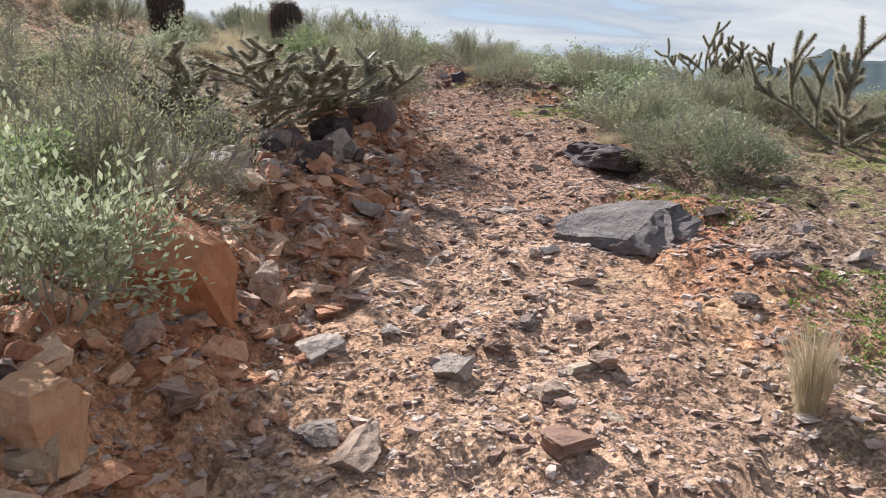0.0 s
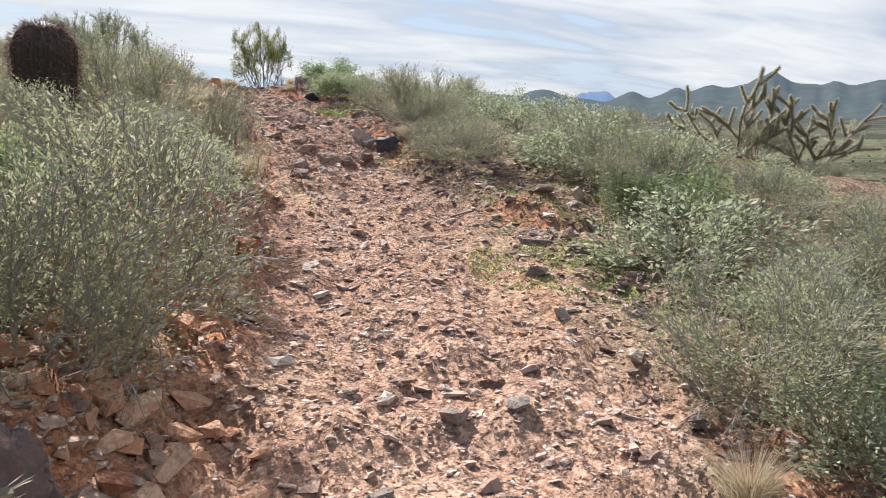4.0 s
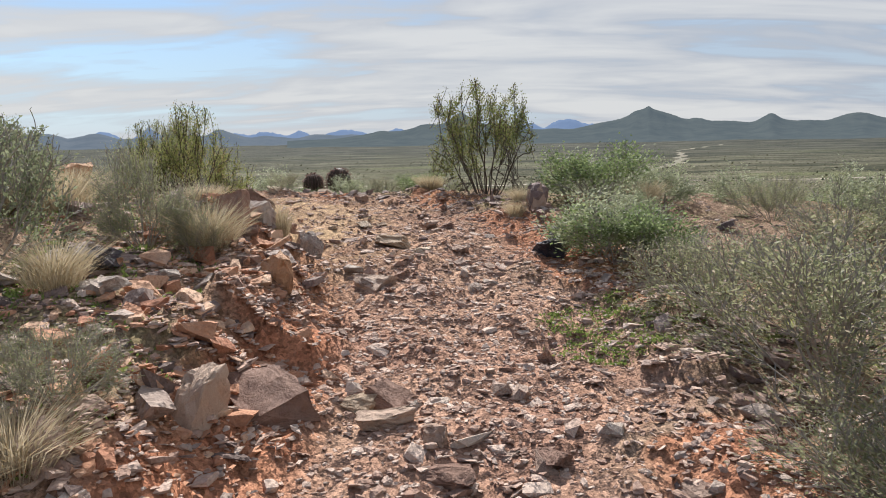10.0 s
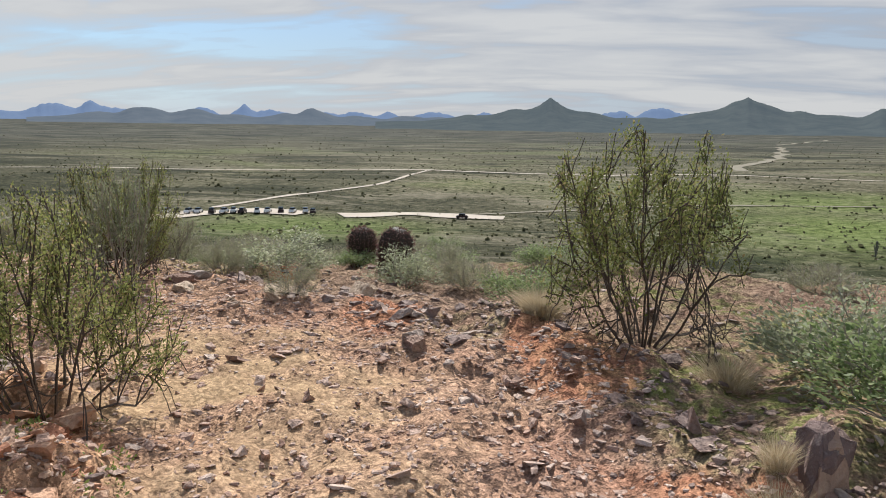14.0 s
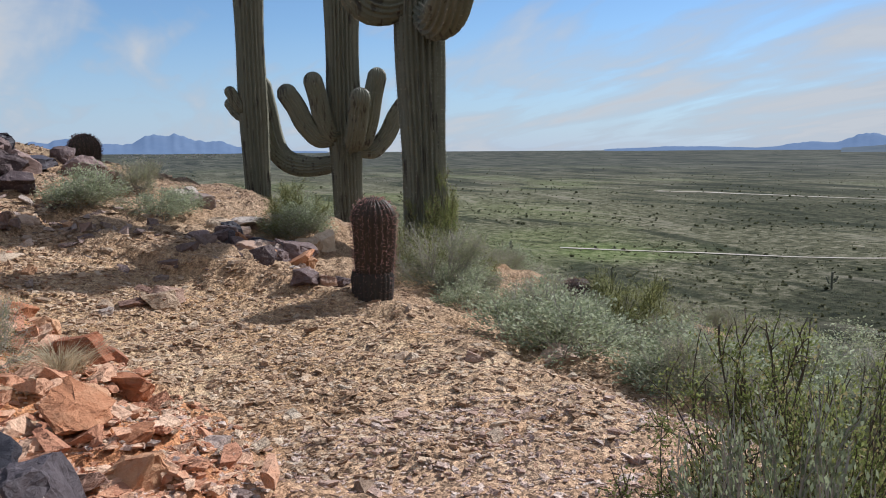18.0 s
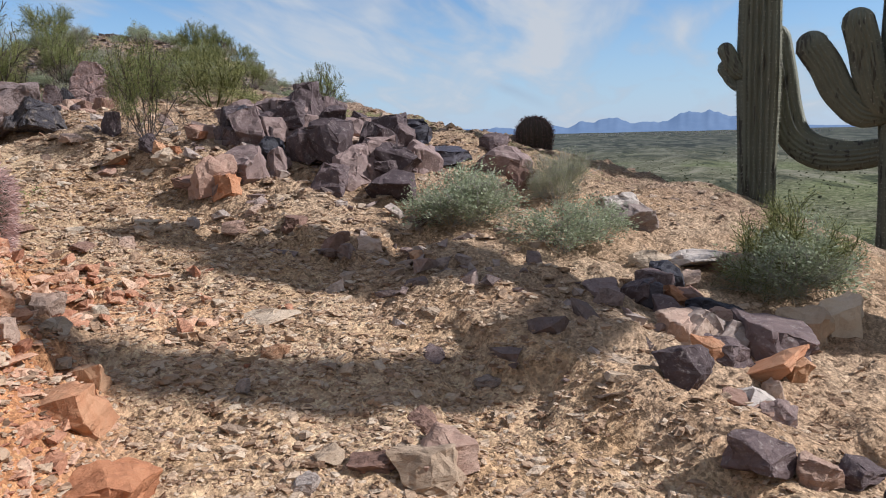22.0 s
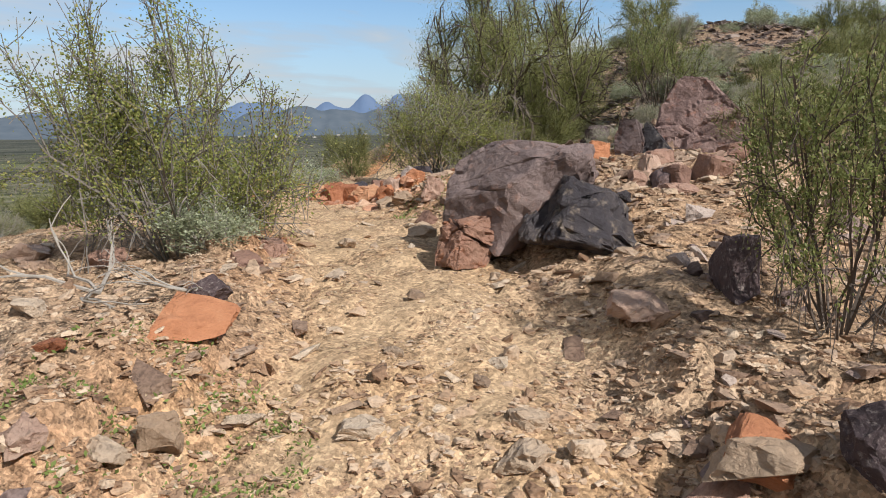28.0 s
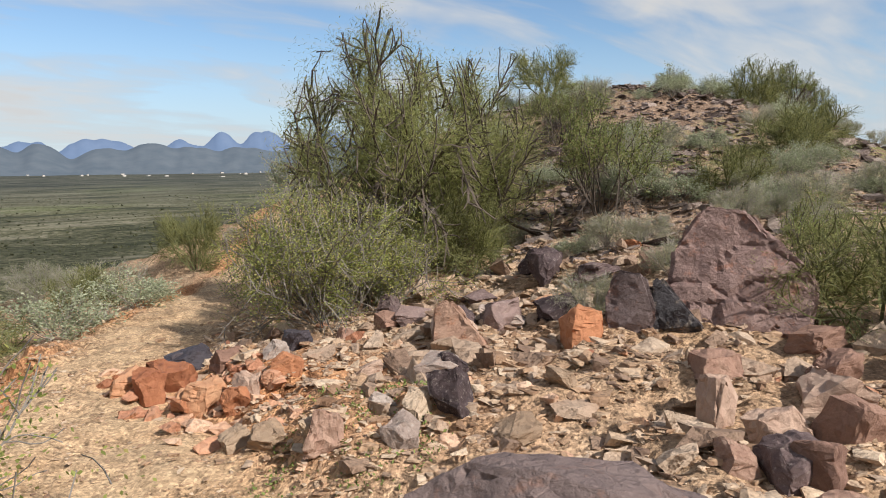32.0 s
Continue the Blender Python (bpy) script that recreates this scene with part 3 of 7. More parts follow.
def part(name, bm, mat, parent, label=""):
    me = bpy.data.meshes.new(name)
    bm.to_mesh(me)
    bm.free()
    me.materials.append(mat)
    return child(name, me, parent, label)


def stand(x, y, sink=0.0, turn=0.0, lean=0.0, scale=1.0):
    z = float(ground_at(np.array([x]), np.array([y]))[0])
    return Matrix.Translation((x, y, z - sink)) @ Matrix.Rotation(radians(turn), 4, "Z") @ Matrix.Rotation(radians(lean), 4, "X")


def tubes(segs, sides=4):
    """Tapered sticks: rows of two ends and two radii, as one array of quads."""
    s = np.asarray(segs, float)
    a, b, ra, rb = s[:, :3], s[:, 3:6], s[:, 6], s[:, 7]
    d = b - a
    d /= np.linalg.norm(d, axis=1)[:, None] + 1e-9
    up = np.where(np.abs(d[:, 2:3]) > 0.9, [[1.0, 0, 0]], [[0, 0, 1.0]])
    e1 = np.cross(d, up)
    e1 /= np.linalg.norm(e1, axis=1)[:, None] + 1e-9
    e2 = np.cross(d, e1)
    ang = np.arange(sides) * 2 * np.pi / sides
    ring = np.cos(ang)[None, :, None] * e1[:, None] + np.sin(ang)[None, :, None] * e2[:, None]
    va, vb = a[:, None] + ring * ra[:, None, None], b[:, None] + ring * rb[:, None, None]
    verts = np.concatenate([va, vb], 1).reshape(-1, 3)
    k = np.arange(sides)
    quad = np.stack([k, (k + 1) % sides, sides + (k + 1) % sides, sides + k], 1)
    return verts, (np.arange(len(s))[:, None, None] * 2 * sides + quad[None]).reshape(-1, 4)


def blades(at, along, across, length, width, bend=0.0):
    """Small leaves as four-cornered, pointed blades."""
    at, along, across = np.asarray(at, float), np.asarray(along, float), np.asarray(across, float)
    along = along / (np.linalg.norm(along, axis=1)[:, None] + 1e-9)
    across = across - along * (across * along).sum(1)[:, None]
    across = across / (np.linalg.norm(across, axis=1)[:, None] + 1e-9)
    L, W = np.broadcast_to(length, len(at))[:, None], np.broadcast_to(width, len(at))[:, None]
    mid = at + along * L * 0.55
    verts = np.stack([at, mid + across * W / 2, at + along * L, mid - across * W / 2], 1).reshape(-1, 3)
    return verts, np.arange(len(at) * 4).reshape(-1, 4)


def rand_dirs(r, n):
    v = r.normal(size=(n, 3))
    return v / np.linalg.norm(v, axis=1)[:, None]


# ---- stone shapes: broken blocks with flat faces ----
def block(seed, flat=0.7, long_=1.3, cuts=9, fine=0, jag=0.03, skew=0.09, splits=0, gap=0.012):
    """Verts and triangles of a broken stone, one metre each way, resting on z = 0: a box split along random planes."""
    r = np.random.RandomState(seed)
    bm = bmesh.new()
    bmesh.ops.create_cube(bm, size=1.0)
    for v in bm.verts:
        v.co += Vector(r.uniform(-skew, skew, 3))
    for _ in range(cuts):
        d = Vector(rand_dirs(r, 1)[0])
        if r.uniform() < 0.35:
            d.z = abs(d.z) * 1.6
            d.normalize()
        got = bmesh.ops.bisect_plane(bm, geom=list(bm.verts) + list(bm.edges) + list(bm.faces), plane_co=d * r.uniform(0.3, 0.46), plane_no=d, clear_outer=True)
        rim = [e for e in got["geom_cut"] if isinstance(e, bmesh.types.BMEdge)]
        if rim:
            bmesh.ops.contextual_create(bm, geom=rim)
    # cracks: the block parts along planes, its pieces a little shifted
    for _ in range(splits):
        d = Vector(rand_dirs(r, 1)[0])
        d.z *= 0.7
        d.normalize()
        at, other = d * r.uniform(-0.2, 0.2), bm.copy()
        for half, side in ((bm, 1), (other, -1)):
            got = bmesh.ops.bisect_plane(half, geom=list(half.verts) + list(half.edges) + list(half.faces), plane_co=at, plane_no=d * side, clear_outer=True)
            rim = [e for e in got["geom_cut"] if isinstance(e, bmesh.types.BMEdge)]
            bmesh.ops.edgeloop_fill(half, edges=rim)
            slip = d * (-side * gap) + Vector(r.uniform(-0.03, 0.03, 3)) * (side < 0)
            bmesh.ops.translate(half, vec=slip, verts=half.verts)
        rest = bpy.data.meshes.new("rest")
        other.to_mesh(rest)
        bm.from_mesh(rest)
        other.free()
        bpy.data.meshes.remove(rest)
    bmesh.ops.recalc_face_normals(bm, faces=bm.faces)
    if fine:
        bmesh.ops.bevel(bm, geom=list(bm.edges), offset=0.014, segments=1, affect="EDGES")
        bmesh.ops.triangulate(bm, faces=bm.faces)
        for _ in range(fine):
            bmesh.ops.subdivide_edges(bm, edges=[e for e in bm.edges if e.calc_length() > (0.12 if fine < 3 else 0.06)], cuts=1)
            bmesh.ops.triangulate(bm, faces=bm.faces)
        bm.normal_update()
        off = Vector(r.uniform(0, 50, 3))
        for v in bm.verts:
            q = v.co * 2.6 + off
            near, cells = noise.voronoi(q * 1.1 + noise.noise_vector(q) * 0.35)
            split = 1 - min(1.0, (near[1] - near[0]) / 0.09)
            v.co += v.normal * (jag * noise.noise(q) + jag * 1.7 * noise.noise(cells[0] * 5.3) - jag * 0.9 * split + jag * 0.8 * (abs(noise.noise(q * 3.3)) - 0.2) - jag * 0.5 * abs(noise.noise(q * 8.0)))
    bmesh.ops.triangulate(bm, faces=bm.faces)
    bm.verts.index_update()
    v = np.array([q.co for q in bm.verts])
    f = np.array([[w.index for w in q.verts] for q in bm.faces])
    bm.free()
    lo, hi = v.min(0), v.max(0)
    v = (v - (lo + hi) / 2) / (hi - lo)
    v[:, 2] += 0.5
    return v * np.array([long_ ** 0.5, long_ ** -0.5, flat]), f


CHIPS = [block(100 + i, flat=0.15 + 0.05 * (i % 7), long_=1.15 + 0.22 * (i % 5), cuts=1 + i % 3, skew=0.3) for i in range(20)]

LUMPS = [block(700 + i, flat=0.5 + 0.05 * (i % 6), long_=1.2 + 0.15 * (i % 4), cuts=3 + i % 5, skew=0.3) for i in range(16)]


def scatter(name, x, y, size, mat, seed, parent=None, label="", lift=0.3):
    """Many small stones lying on the ground, in one mesh."""
    r = np.random.RandomState(seed)
    z = ground_at(x, y)
    kind = r.randint(0, len(CHIPS), len(x))
    V, F, at = [], [], 0
    for k, (v, f) in enumerate(CHIPS):
        i = np.where(kind == k)[0]
        if not len(i):
            continue
        a, tip, tilt = r.uniform(0, 6.28, len(i)), r.uniform(0, 6.28, len(i)), np.abs(r.normal(0, 0.28, len(i)))
        c, s = np.cos(a), np.sin(a)
        q = np.stack([c[:, None] * v[:, 0] - s[:, None] * v[:, 1], s[:, None] * v[:, 0] + c[:, None] * v[:, 1], np.broadcast_to(v[:, 2] - 0.12, (len(i), len(v)))], 2)
        q[:, :, 2] += np.tan(tilt)[:, None] * (q[:, :, 0] * np.cos(tip)[:, None] + q[:, :, 1] * np.sin(tip)[:, None]) * 0.7
        q = q * size[i][:, None, None] + np.stack([x[i], y[i], z[i]], 1)[:, None]
        V.append(q.reshape(-1, 3))
        F.append((np.arange(len(i))[:, None, None] * len(v) + f[None]).reshape(-1, 3) + at)
        at += len(i) * len(v)
    ob = new(name, mesh_of(name, np.concatenate(V), np.concatenate(F), mat))
    ob.parent = parent
    return tagged(ob, label, kind="stuff")


def rubble(name, x, y, size, mat, seed, label):
    """Broken stones the size of a fist or a loaf, joined."""
    r = np.random.RandomState(seed)
    z = ground_at(x, y)
    V, F, at = [], [], 0
    for k in range(len(x)):
        v, f = LUMPS[r.randint(len(LUMPS))]
        m = np.array(Euler((r.normal(0, 0.3), r.normal(0, 0.3), r.uniform(0, 6.28))).to_matrix()) * size[k]
        V.append((v * np.array([r.uniform(0.8, 1.2), r.uniform(0.7, 1.0), r.uniform(0.5, 1.0)])) @ m.T + [x[k], y[k], z[k] - 0.12 * size[k]])
        F.append(f + at)
        at += len(v)
    ob = new(name, mesh_of(name, np.concatenate(V), np.concatenate(F), mat))
    ob.parent = ground
    return tagged(ob, label, kind="stuff")


# ---- the ground: one sheet from the trail to the horizon ----
def lines(a, b, step, far):
    inner = np.arange(a, b, step)
    out, s, grow = [], b, step
    while s < far:
        grow *= 1.13
        s += grow
        out.append(s)
    out = np.array(out)
    return np.concatenate([(a - (out - b))[::-1], inner, out])


gx, gy = lines(-17.0, 7.5, 0.062, 4700), lines(-3.0, 25.5, 0.066, 4700)
GX, GY = np.meshgrid(gx, gy)
GZ = ground_at(GX, GY)
cols = len(gx)
idx = np.arange(GX.size).reshape(GX.shape)
quads = np.stack([idx[:-1, :-1], idx[:-1, 1:], idx[1:, 1:], idx[1:, :-1]], -1).reshape(-1, 4)
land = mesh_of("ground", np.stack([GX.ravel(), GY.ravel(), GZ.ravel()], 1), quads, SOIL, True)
ground = tagged(new("ground", land), "stony desert hillside with a gravel trail above a green plain", "ground", kind="structure")


def soil_parts(x, y):
    """How much of trail bed, red bank, plain, late pale soil and moss lies at a place."""
    x, y = np.ravel(x), np.ravel(y)
    parts_ = [near_trail(x[i : i + 20000], y[i : i + 20000]) for i in range(0, len(x), 20000)]
    z, d, out, u = (np.concatenate([p[k] for p in parts_]) for k in range(4))
    bed = 1 - smooth(0.75, 1.35, out + 0.25 * waves(x, y, 1.3, 11))
    late = np.where(x > 2.6, 0, np.clip((2.6 - x) / 6.0, 0, 1))
    red = smooth(0.65, 0.95, out) * (1 - smooth(1.25, 1.7, out)) * (u < 0) * np.clip(0.75 + 0.5 * waves(x, y, 2.0, 12), 0, 1)
    red = np.maximum(red, 0.8 * smooth(0.7, 1.0, out) * (1 - smooth(1.3, 2.0, out)) * (u > 0) * (x > 2.0) * (waves(x, y, 3.0, 13) > 0.25))
    red = np.maximum(red, np.exp(-(((x + 10.8) / 0.6) ** 2 + ((y - 9.8) / 1.5) ** 2)))
    red = np.maximum(red, smooth(0.8, 1.05, out) * (1 - smooth(2.2, 3.0, out)) * (u < 0) * smooth(0.2, 0.8, -x) * smooth(17.0, 17.6, y))
    red = np.maximum(red, np.exp(-(((x + 6.35) / 0.42) ** 2 + ((y - 16.8) / 1.0) ** 2)))
    red = red * (1 - 0.8 * smooth(6.7, 7.4, -x) * smooth(11.5, 12.5, y))
    late = late * np.where(x < -9.0, 1 - 0.9 * smooth(4.5, 7.5, out), 1.0)
    far = smooth(9, 26, d)
    green = smooth(0.9, 1.4, out) * (1 - late) * np.clip(0.3 + 0.9 * waves(x, y, 4.0, 14), 0, 1)
    green = green * (1 - 0.9 * red) * (1 - 0.8 * np.exp(-(((x - 1.2) / 0.9) ** 2 + ((y - 5.8) / 1.2) ** 2)))
    sand = 1.3 * np.exp(-(((x - 1.6) / 1.2) ** 2 + ((y - 19.1) / 0.8) ** 2)) + 1.1 * np.exp(-(((x - 2.5) / 0.7) ** 2 + ((y - 17.3) / 1.1) ** 2)) + 0.7 * np.exp(-(((x - 3.0) / 0.35) ** 2 + ((y - 11.2) / 0.5) ** 2)) + 0.6 * np.exp(-(((x - 4.0) / 0.4) ** 2 + ((y - 8.6) / 1.4) ** 2)) + 0.6 * np.exp(-(((x - 2.2) / 0.4) ** 2 + ((y - 2.9) / 0.7) ** 2)) + 1.0 * (1 - smooth(0.5, 1.05, out)) * (x < -7.0) * (1 - smooth(13.5, 16.0, y))
    field = 0 * x
    for cx, cy, rx, ry in ((105, 235, 60, 45), (160, 330, 90, 40), (-176, 160, 14, 24), (-60, 215, 40, 20)):
        field = np.maximum(field, np.exp(-((((x - cx) / rx) ** 2 + ((y - cy) / ry) ** 2) ** 1.5)))
    return bed, red, far, late, green, np.clip(sand * (0.75 + 0.4 * waves(x, y, 0.7, 15)), 0, 1), field


for key, values in zip(("bed", "red", "far", "late", "green", "sand", "field"), soil_parts(GX, GY)):
    land.attributes.new(key, "FLOAT", "POINT").data.foreach_set("value", values.astype(np.float32))


def strip(name, pts, width, mat, label, lift=0.25, step=12.0):
    """A dirt road over the plain."""
    p = np.array(pts, float)
    s = np.concatenate([[0], np.cumsum(np.hypot(*np.diff(p, axis=0).T))])
    t = np.linspace(0, s[-1], max(4, int(s[-1] / step)))
    q = np.stack([np.interp(t, s, p[:, 0]), np.interp(t, s, p[:, 1])], 1)
    q += np.stack([waves(t, 0 * t, 90, 31), waves(t, 0 * t, 70, 32)], 1) * width * 0.5
    n = np.gradient(q, axis=0)
    n = np.stack([-n[:, 1], n[:, 0]], 1) / (np.hypot(n[:, 0], n[:, 1])[:, None] + 1e-9)
    w = width / 2 * (1 + 0.3 * waves(t, 0 * t, 35, 33))[:, None]
    a, b = q + n * w, q - n * w
    V = np.concatenate([np.c_[a, ground_at(a[:, 0], a[:, 1]) + lift], np.c_[b, ground_at(b[:, 0], b[:, 1]) + lift]])
    m = len(q)
    F = [(i, i + 1, m + i + 1, m + i) for i in range(m - 1)]
    return tagged(new(name, mesh_of(name, V, F, mat)), label, "road", kind="structure")


DUST = plain_material("pale_dust", (0.36, 0.31, 0.245), (0.58, 0.51, 0.42), 0.12)


# ---- loose stones ----
def along_trail(n, lo, hi, spread, seed, bias=0.0):
    r = np.random.RandomState(seed)
    i = r.uniform(lo, hi, n) * (len(TRAIL) - 1)
    k = i.astype(int)
    c = TRAIL[k, :2] + (TRAIL[np.minimum(k + 1, len(TRAIL) - 1), :2] - TRAIL[k, :2]) * (i - k)[:, None]
    u = r.normal(bias, spread, n)
    t = TANGENT[k]
    return c[:, 0] + t[:, 1] * u, c[:, 1] - t[:, 0] * u, r


def gravel(name, n, lo, hi, spread, mat, seed, small, big, label, bias=0.0):
    x, y, r = along_trail(n, lo, hi, spread, seed, bias)
    if name == "scree":
        out = np.concatenate([near_trail(x[i : i + 20000], y[i : i + 20000])[2] for i in range(0, n, 20000)])
        keep = out + r.normal(0, 0.12, n) > 0.95
        x, y = x[keep], y[keep]
        n = len(x)
    sand = soil_parts(x, y)[5]
    keep = r.uniform(0, 1, n) > 0.9 * sand
    x, y = x[keep], y[keep]
    n = len(x)
    size = np.clip(small * np.exp(np.abs(r.normal(0, 0.62, n))), small, big)
    scatter(name, x, y, size, mat, seed, ground, label)


gravel("gravel", 52000, 0.02, 0.50, 0.95, GRAVEL["rust"], 21, 0.013, 0.085, "loose rusty-grey gravel on the trail")
gravel("gravel", 44000, 0.48, 0.76, 1.15, GRAVEL["tan"], 22, 0.015, 0.09, "loose tan gravel on the trail")
gravel("gravel", 9000, 0.74, 0.99, 1.0, GRAVEL["tan"], 28, 0.012, 0.08, "sparse tan gravel on the sandy trail")
gravel("gravel", 16000, 0.76, 0.99, 0.8, GRAVEL["tan"], 33, 0.006, 0.03, "fine grit on the sandy trail")
gravel("scree", 17000, 0.02, 0.5, 3.0, GRAVEL["dark"], 23, 0.022, 0.15, "dark broken stones beside the trail")
gravel("scree", 15000, 0.5, 0.99, 3.0, GRAVEL["tan"], 24, 0.022, 0.14, "broken tan stones beside the trail")
gravel("scree", 8000, 0.03, 0.5, 0.35, GRAVEL["orange"], 25, 0.02, 0.15, "broken red stones on the trail's bank", -1.15)
gravel("scree", 11000, 0.44, 0.69, 0.5, GRAVEL["orange"], 26, 0.02, 0.17, "broken orange stones on the trail's bank", -1.4)
gravel("scree", 12000, 0.02, 0.46, 0.38, GRAVEL["rust"], 30, 0.018, 0.14, "dusty pink stones on the trail's bank", -1.2)
gravel("scree", 7000, 0.02, 0.46, 0.4, GRAVEL["rust"], 31, 0.018, 0.1, "dusty pink stones at the trail's edge", 1.25)
gravel("scree", 9000, 0.62, 0.99, 2.6, GRAVEL["brown"], 27, 0.03, 0.2, "dark broken stones on the slope", 3.6)
gravel("scree", 6000, 0.8, 0.99, 1.0, GRAVEL["tan"], 29, 0.03, 0.15, "broken tan stones on the bank", 2.2)

# the larger loose stones of the trail bed, each by itself
STONE = {k: [mesh_of("stone", *CHIPS[i], GRAVEL_ONE[k]) for i in range(0, 20, 3)] for k in ("rust", "tan")}
sx, sy, sr = along_trail(300, 0.08, 0.86, 0.75, 77)
for k in range(300):
    late_ = sx[k] < 1.5
    s_ = sr.uniform(0.05, 0.14)
    stone = child("stone", STONE["tan" if late_ else "rust"][k % 7], ground)
    z_ = float(ground_at(sx[k : k + 1], sy[k : k + 1])[0])
    stone.matrix_basis = Matrix.Translation((sx[k], sy[k], z_ - 0.02)) @ Euler((sr.normal(0, 0.2), sr.normal(0, 0.2), sr.uniform(0, 6.28))).to_matrix().to_4x4() @ Matrix.Diagonal((s_, s_, s_ * sr.uniform(0.8, 1.3), 1))


# ---- scrub and tracks on the plain ----
def far_scrub(name, n, lo, hi, mat, seed, small, big, label):
    """Low bushes dotted over the plain, each a small uneven clump."""
    r = np.random.RandomState(seed)
    d, a = lo * (hi / lo) ** r.uniform(0, 1, n), r.uniform(0, 6.283, n)
    x, y = -5 + d * np.cos(a), 12 + d * np.sin(a)
    keep = (waves(x, y, 90, seed) + 0.8 * r.normal(size=n) > -0.3) & ((np.degrees(np.arctan2(-x, y)) % 360 < 200) | (np.degrees(np.arctan2(-x, y)) % 360 > 300))
    x, y, d = x[keep], y[keep], d[keep]
    z = ground_at(x, y)
    keep = z < -3
    x, y, z = x[keep], y[keep], z[keep]
    m = len(x)
    size = r.uniform(small, big, m) * (0.7 + 0.6 * r.uniform(0, 1, m) ** 3)
    # six blades of foliage standing about a centre
    k = 6
    at = np.repeat(np.stack([x, y, z], 1), k, 0)
    s = np.repeat(size, k)
    way = rand_dirs(r, m * k)
    way[:, 2] = np.abs(way[:, 2]) * 0.7 + 0.25
    v, f = blades(at - way * s[:, None] * 0.15, way, rand_dirs(r, m * k), s * r.uniform(0.6, 1.1, m * k), s * 0.85)
    ob = new(name, mesh_of(name, v, f, mat))
    return tagged(ob, label, "bush", kind="stuff")


SCRUB = leaf_material("dark_olive_scrub", (0.09, 0.095, 0.045), (0.20, 0.195, 0.10), back=0.4)
SCRUB_FAR = leaf_material("olive_far_scrub", (0.08, 0.085, 0.045), (0.15, 0.15, 0.085), back=0.4)
SCRUB_LIGHT = leaf_material("pale_olive_scrub", (0.12, 0.125, 0.065), (0.24, 0.225, 0.13), back=0.3)
far_scrub("far_scrub", 36000, 26, 420, SCRUB, 41, 0.15, 0.6, "dark olive bushes dotted over the plain")
far_scrub("far_scrub", 14000, 60, 1500, SCRUB_FAR, 42, 0.4, 1.3, "dark olive bushes far out on the plain")
far_scrub("far_scrub", 20000, 22, 260, SCRUB_LIGHT, 43, 0.5, 1.2, "pale olive low scrub on the plain")

far_scrub("far_scrub", 20000, 300, 2600, SCRUB_FAR, 44, 0.6, 1.8, "dark scrub in the far part of the plain")

TRACK = plain_material("dull_dust", (0.17, 0.155, 0.105), (0.27, 0.24, 0.175), 0.03)
strip("road", [(-420, 395), (-236, 437), (-147, 462), (-60, 470), (60, 466), (190, 480), (295, 450), (520, 470)], 5.5, DUST, "pale dirt road across the plain")
strip("road", [(-104, 252), (-92, 300), (-69, 370), (-60, 470)], 2.6, DUST, "pale dirt track joining the road")
strip("road", [(145, 560), (240, 760), (401, 1256), (645, 1705)], 9.0, TRACK, "pale dirt track far out on the plain", 0.4)
strip("road", [(-190, 152), (-160, 180), (-130, 204), (-104, 240)], 1.6, DUST, "narrow pale dirt track on the plain")
strip("road", [(-30, 262), (60, 300), (190, 330), (330, 420)], 2.5, TRACK, "narrow dirt track on the green flat")
strip("car_park", [(-118, 226), (-100, 236), (-85, 240), (-62, 246)], 11.0, DUST, "bare pale parking ground on the plain", 0.3, 4.0)
strip("car_park", [(-62, 250), (-42, 260), (-20, 256), (0, 262)], 10.0, DUST, "bare pale parking ground on the plain", 0.32, 4.0)


# ---- plants ----
def branching(r, start, way, length, radius, depth, kids, spread, wander=0.18, steps=3, rise=0.0, shrink=0.62, along=0.35):
    """Segments of a branch with its side branches, and the outer ends with their directions."""
    segs, tips = [], []
    p, d = np.array(start, float), np.array(way, float) / np.linalg.norm(way)
    for k in range(steps):
        q = p + d * length / steps
        segs.append((*p, *q, radius * (1 - 0.25 * k / steps), radius * (1 - 0.25 * (k + 1) / steps)))
        if depth and (k + 1) / steps > along:
            for _ in range(kids):
                side = d + rand_dirs(r, 1)[0] * spread
                side[2] += rise
                s, t = branching(r, q, side, length * shrink * r.uniform(0.7, 1.2), radius * 0.6, depth - 1, kids, spread, wander, steps, rise, shrink, along)
                segs += s
                tips += t
        p = q
        d = d + rand_dirs(r, 1)[0] * wander
        d[2] += rise * 0.3
        d /= np.linalg.norm(d)
        if not depth:
            tips.append((*p, *d))
    return segs, tips


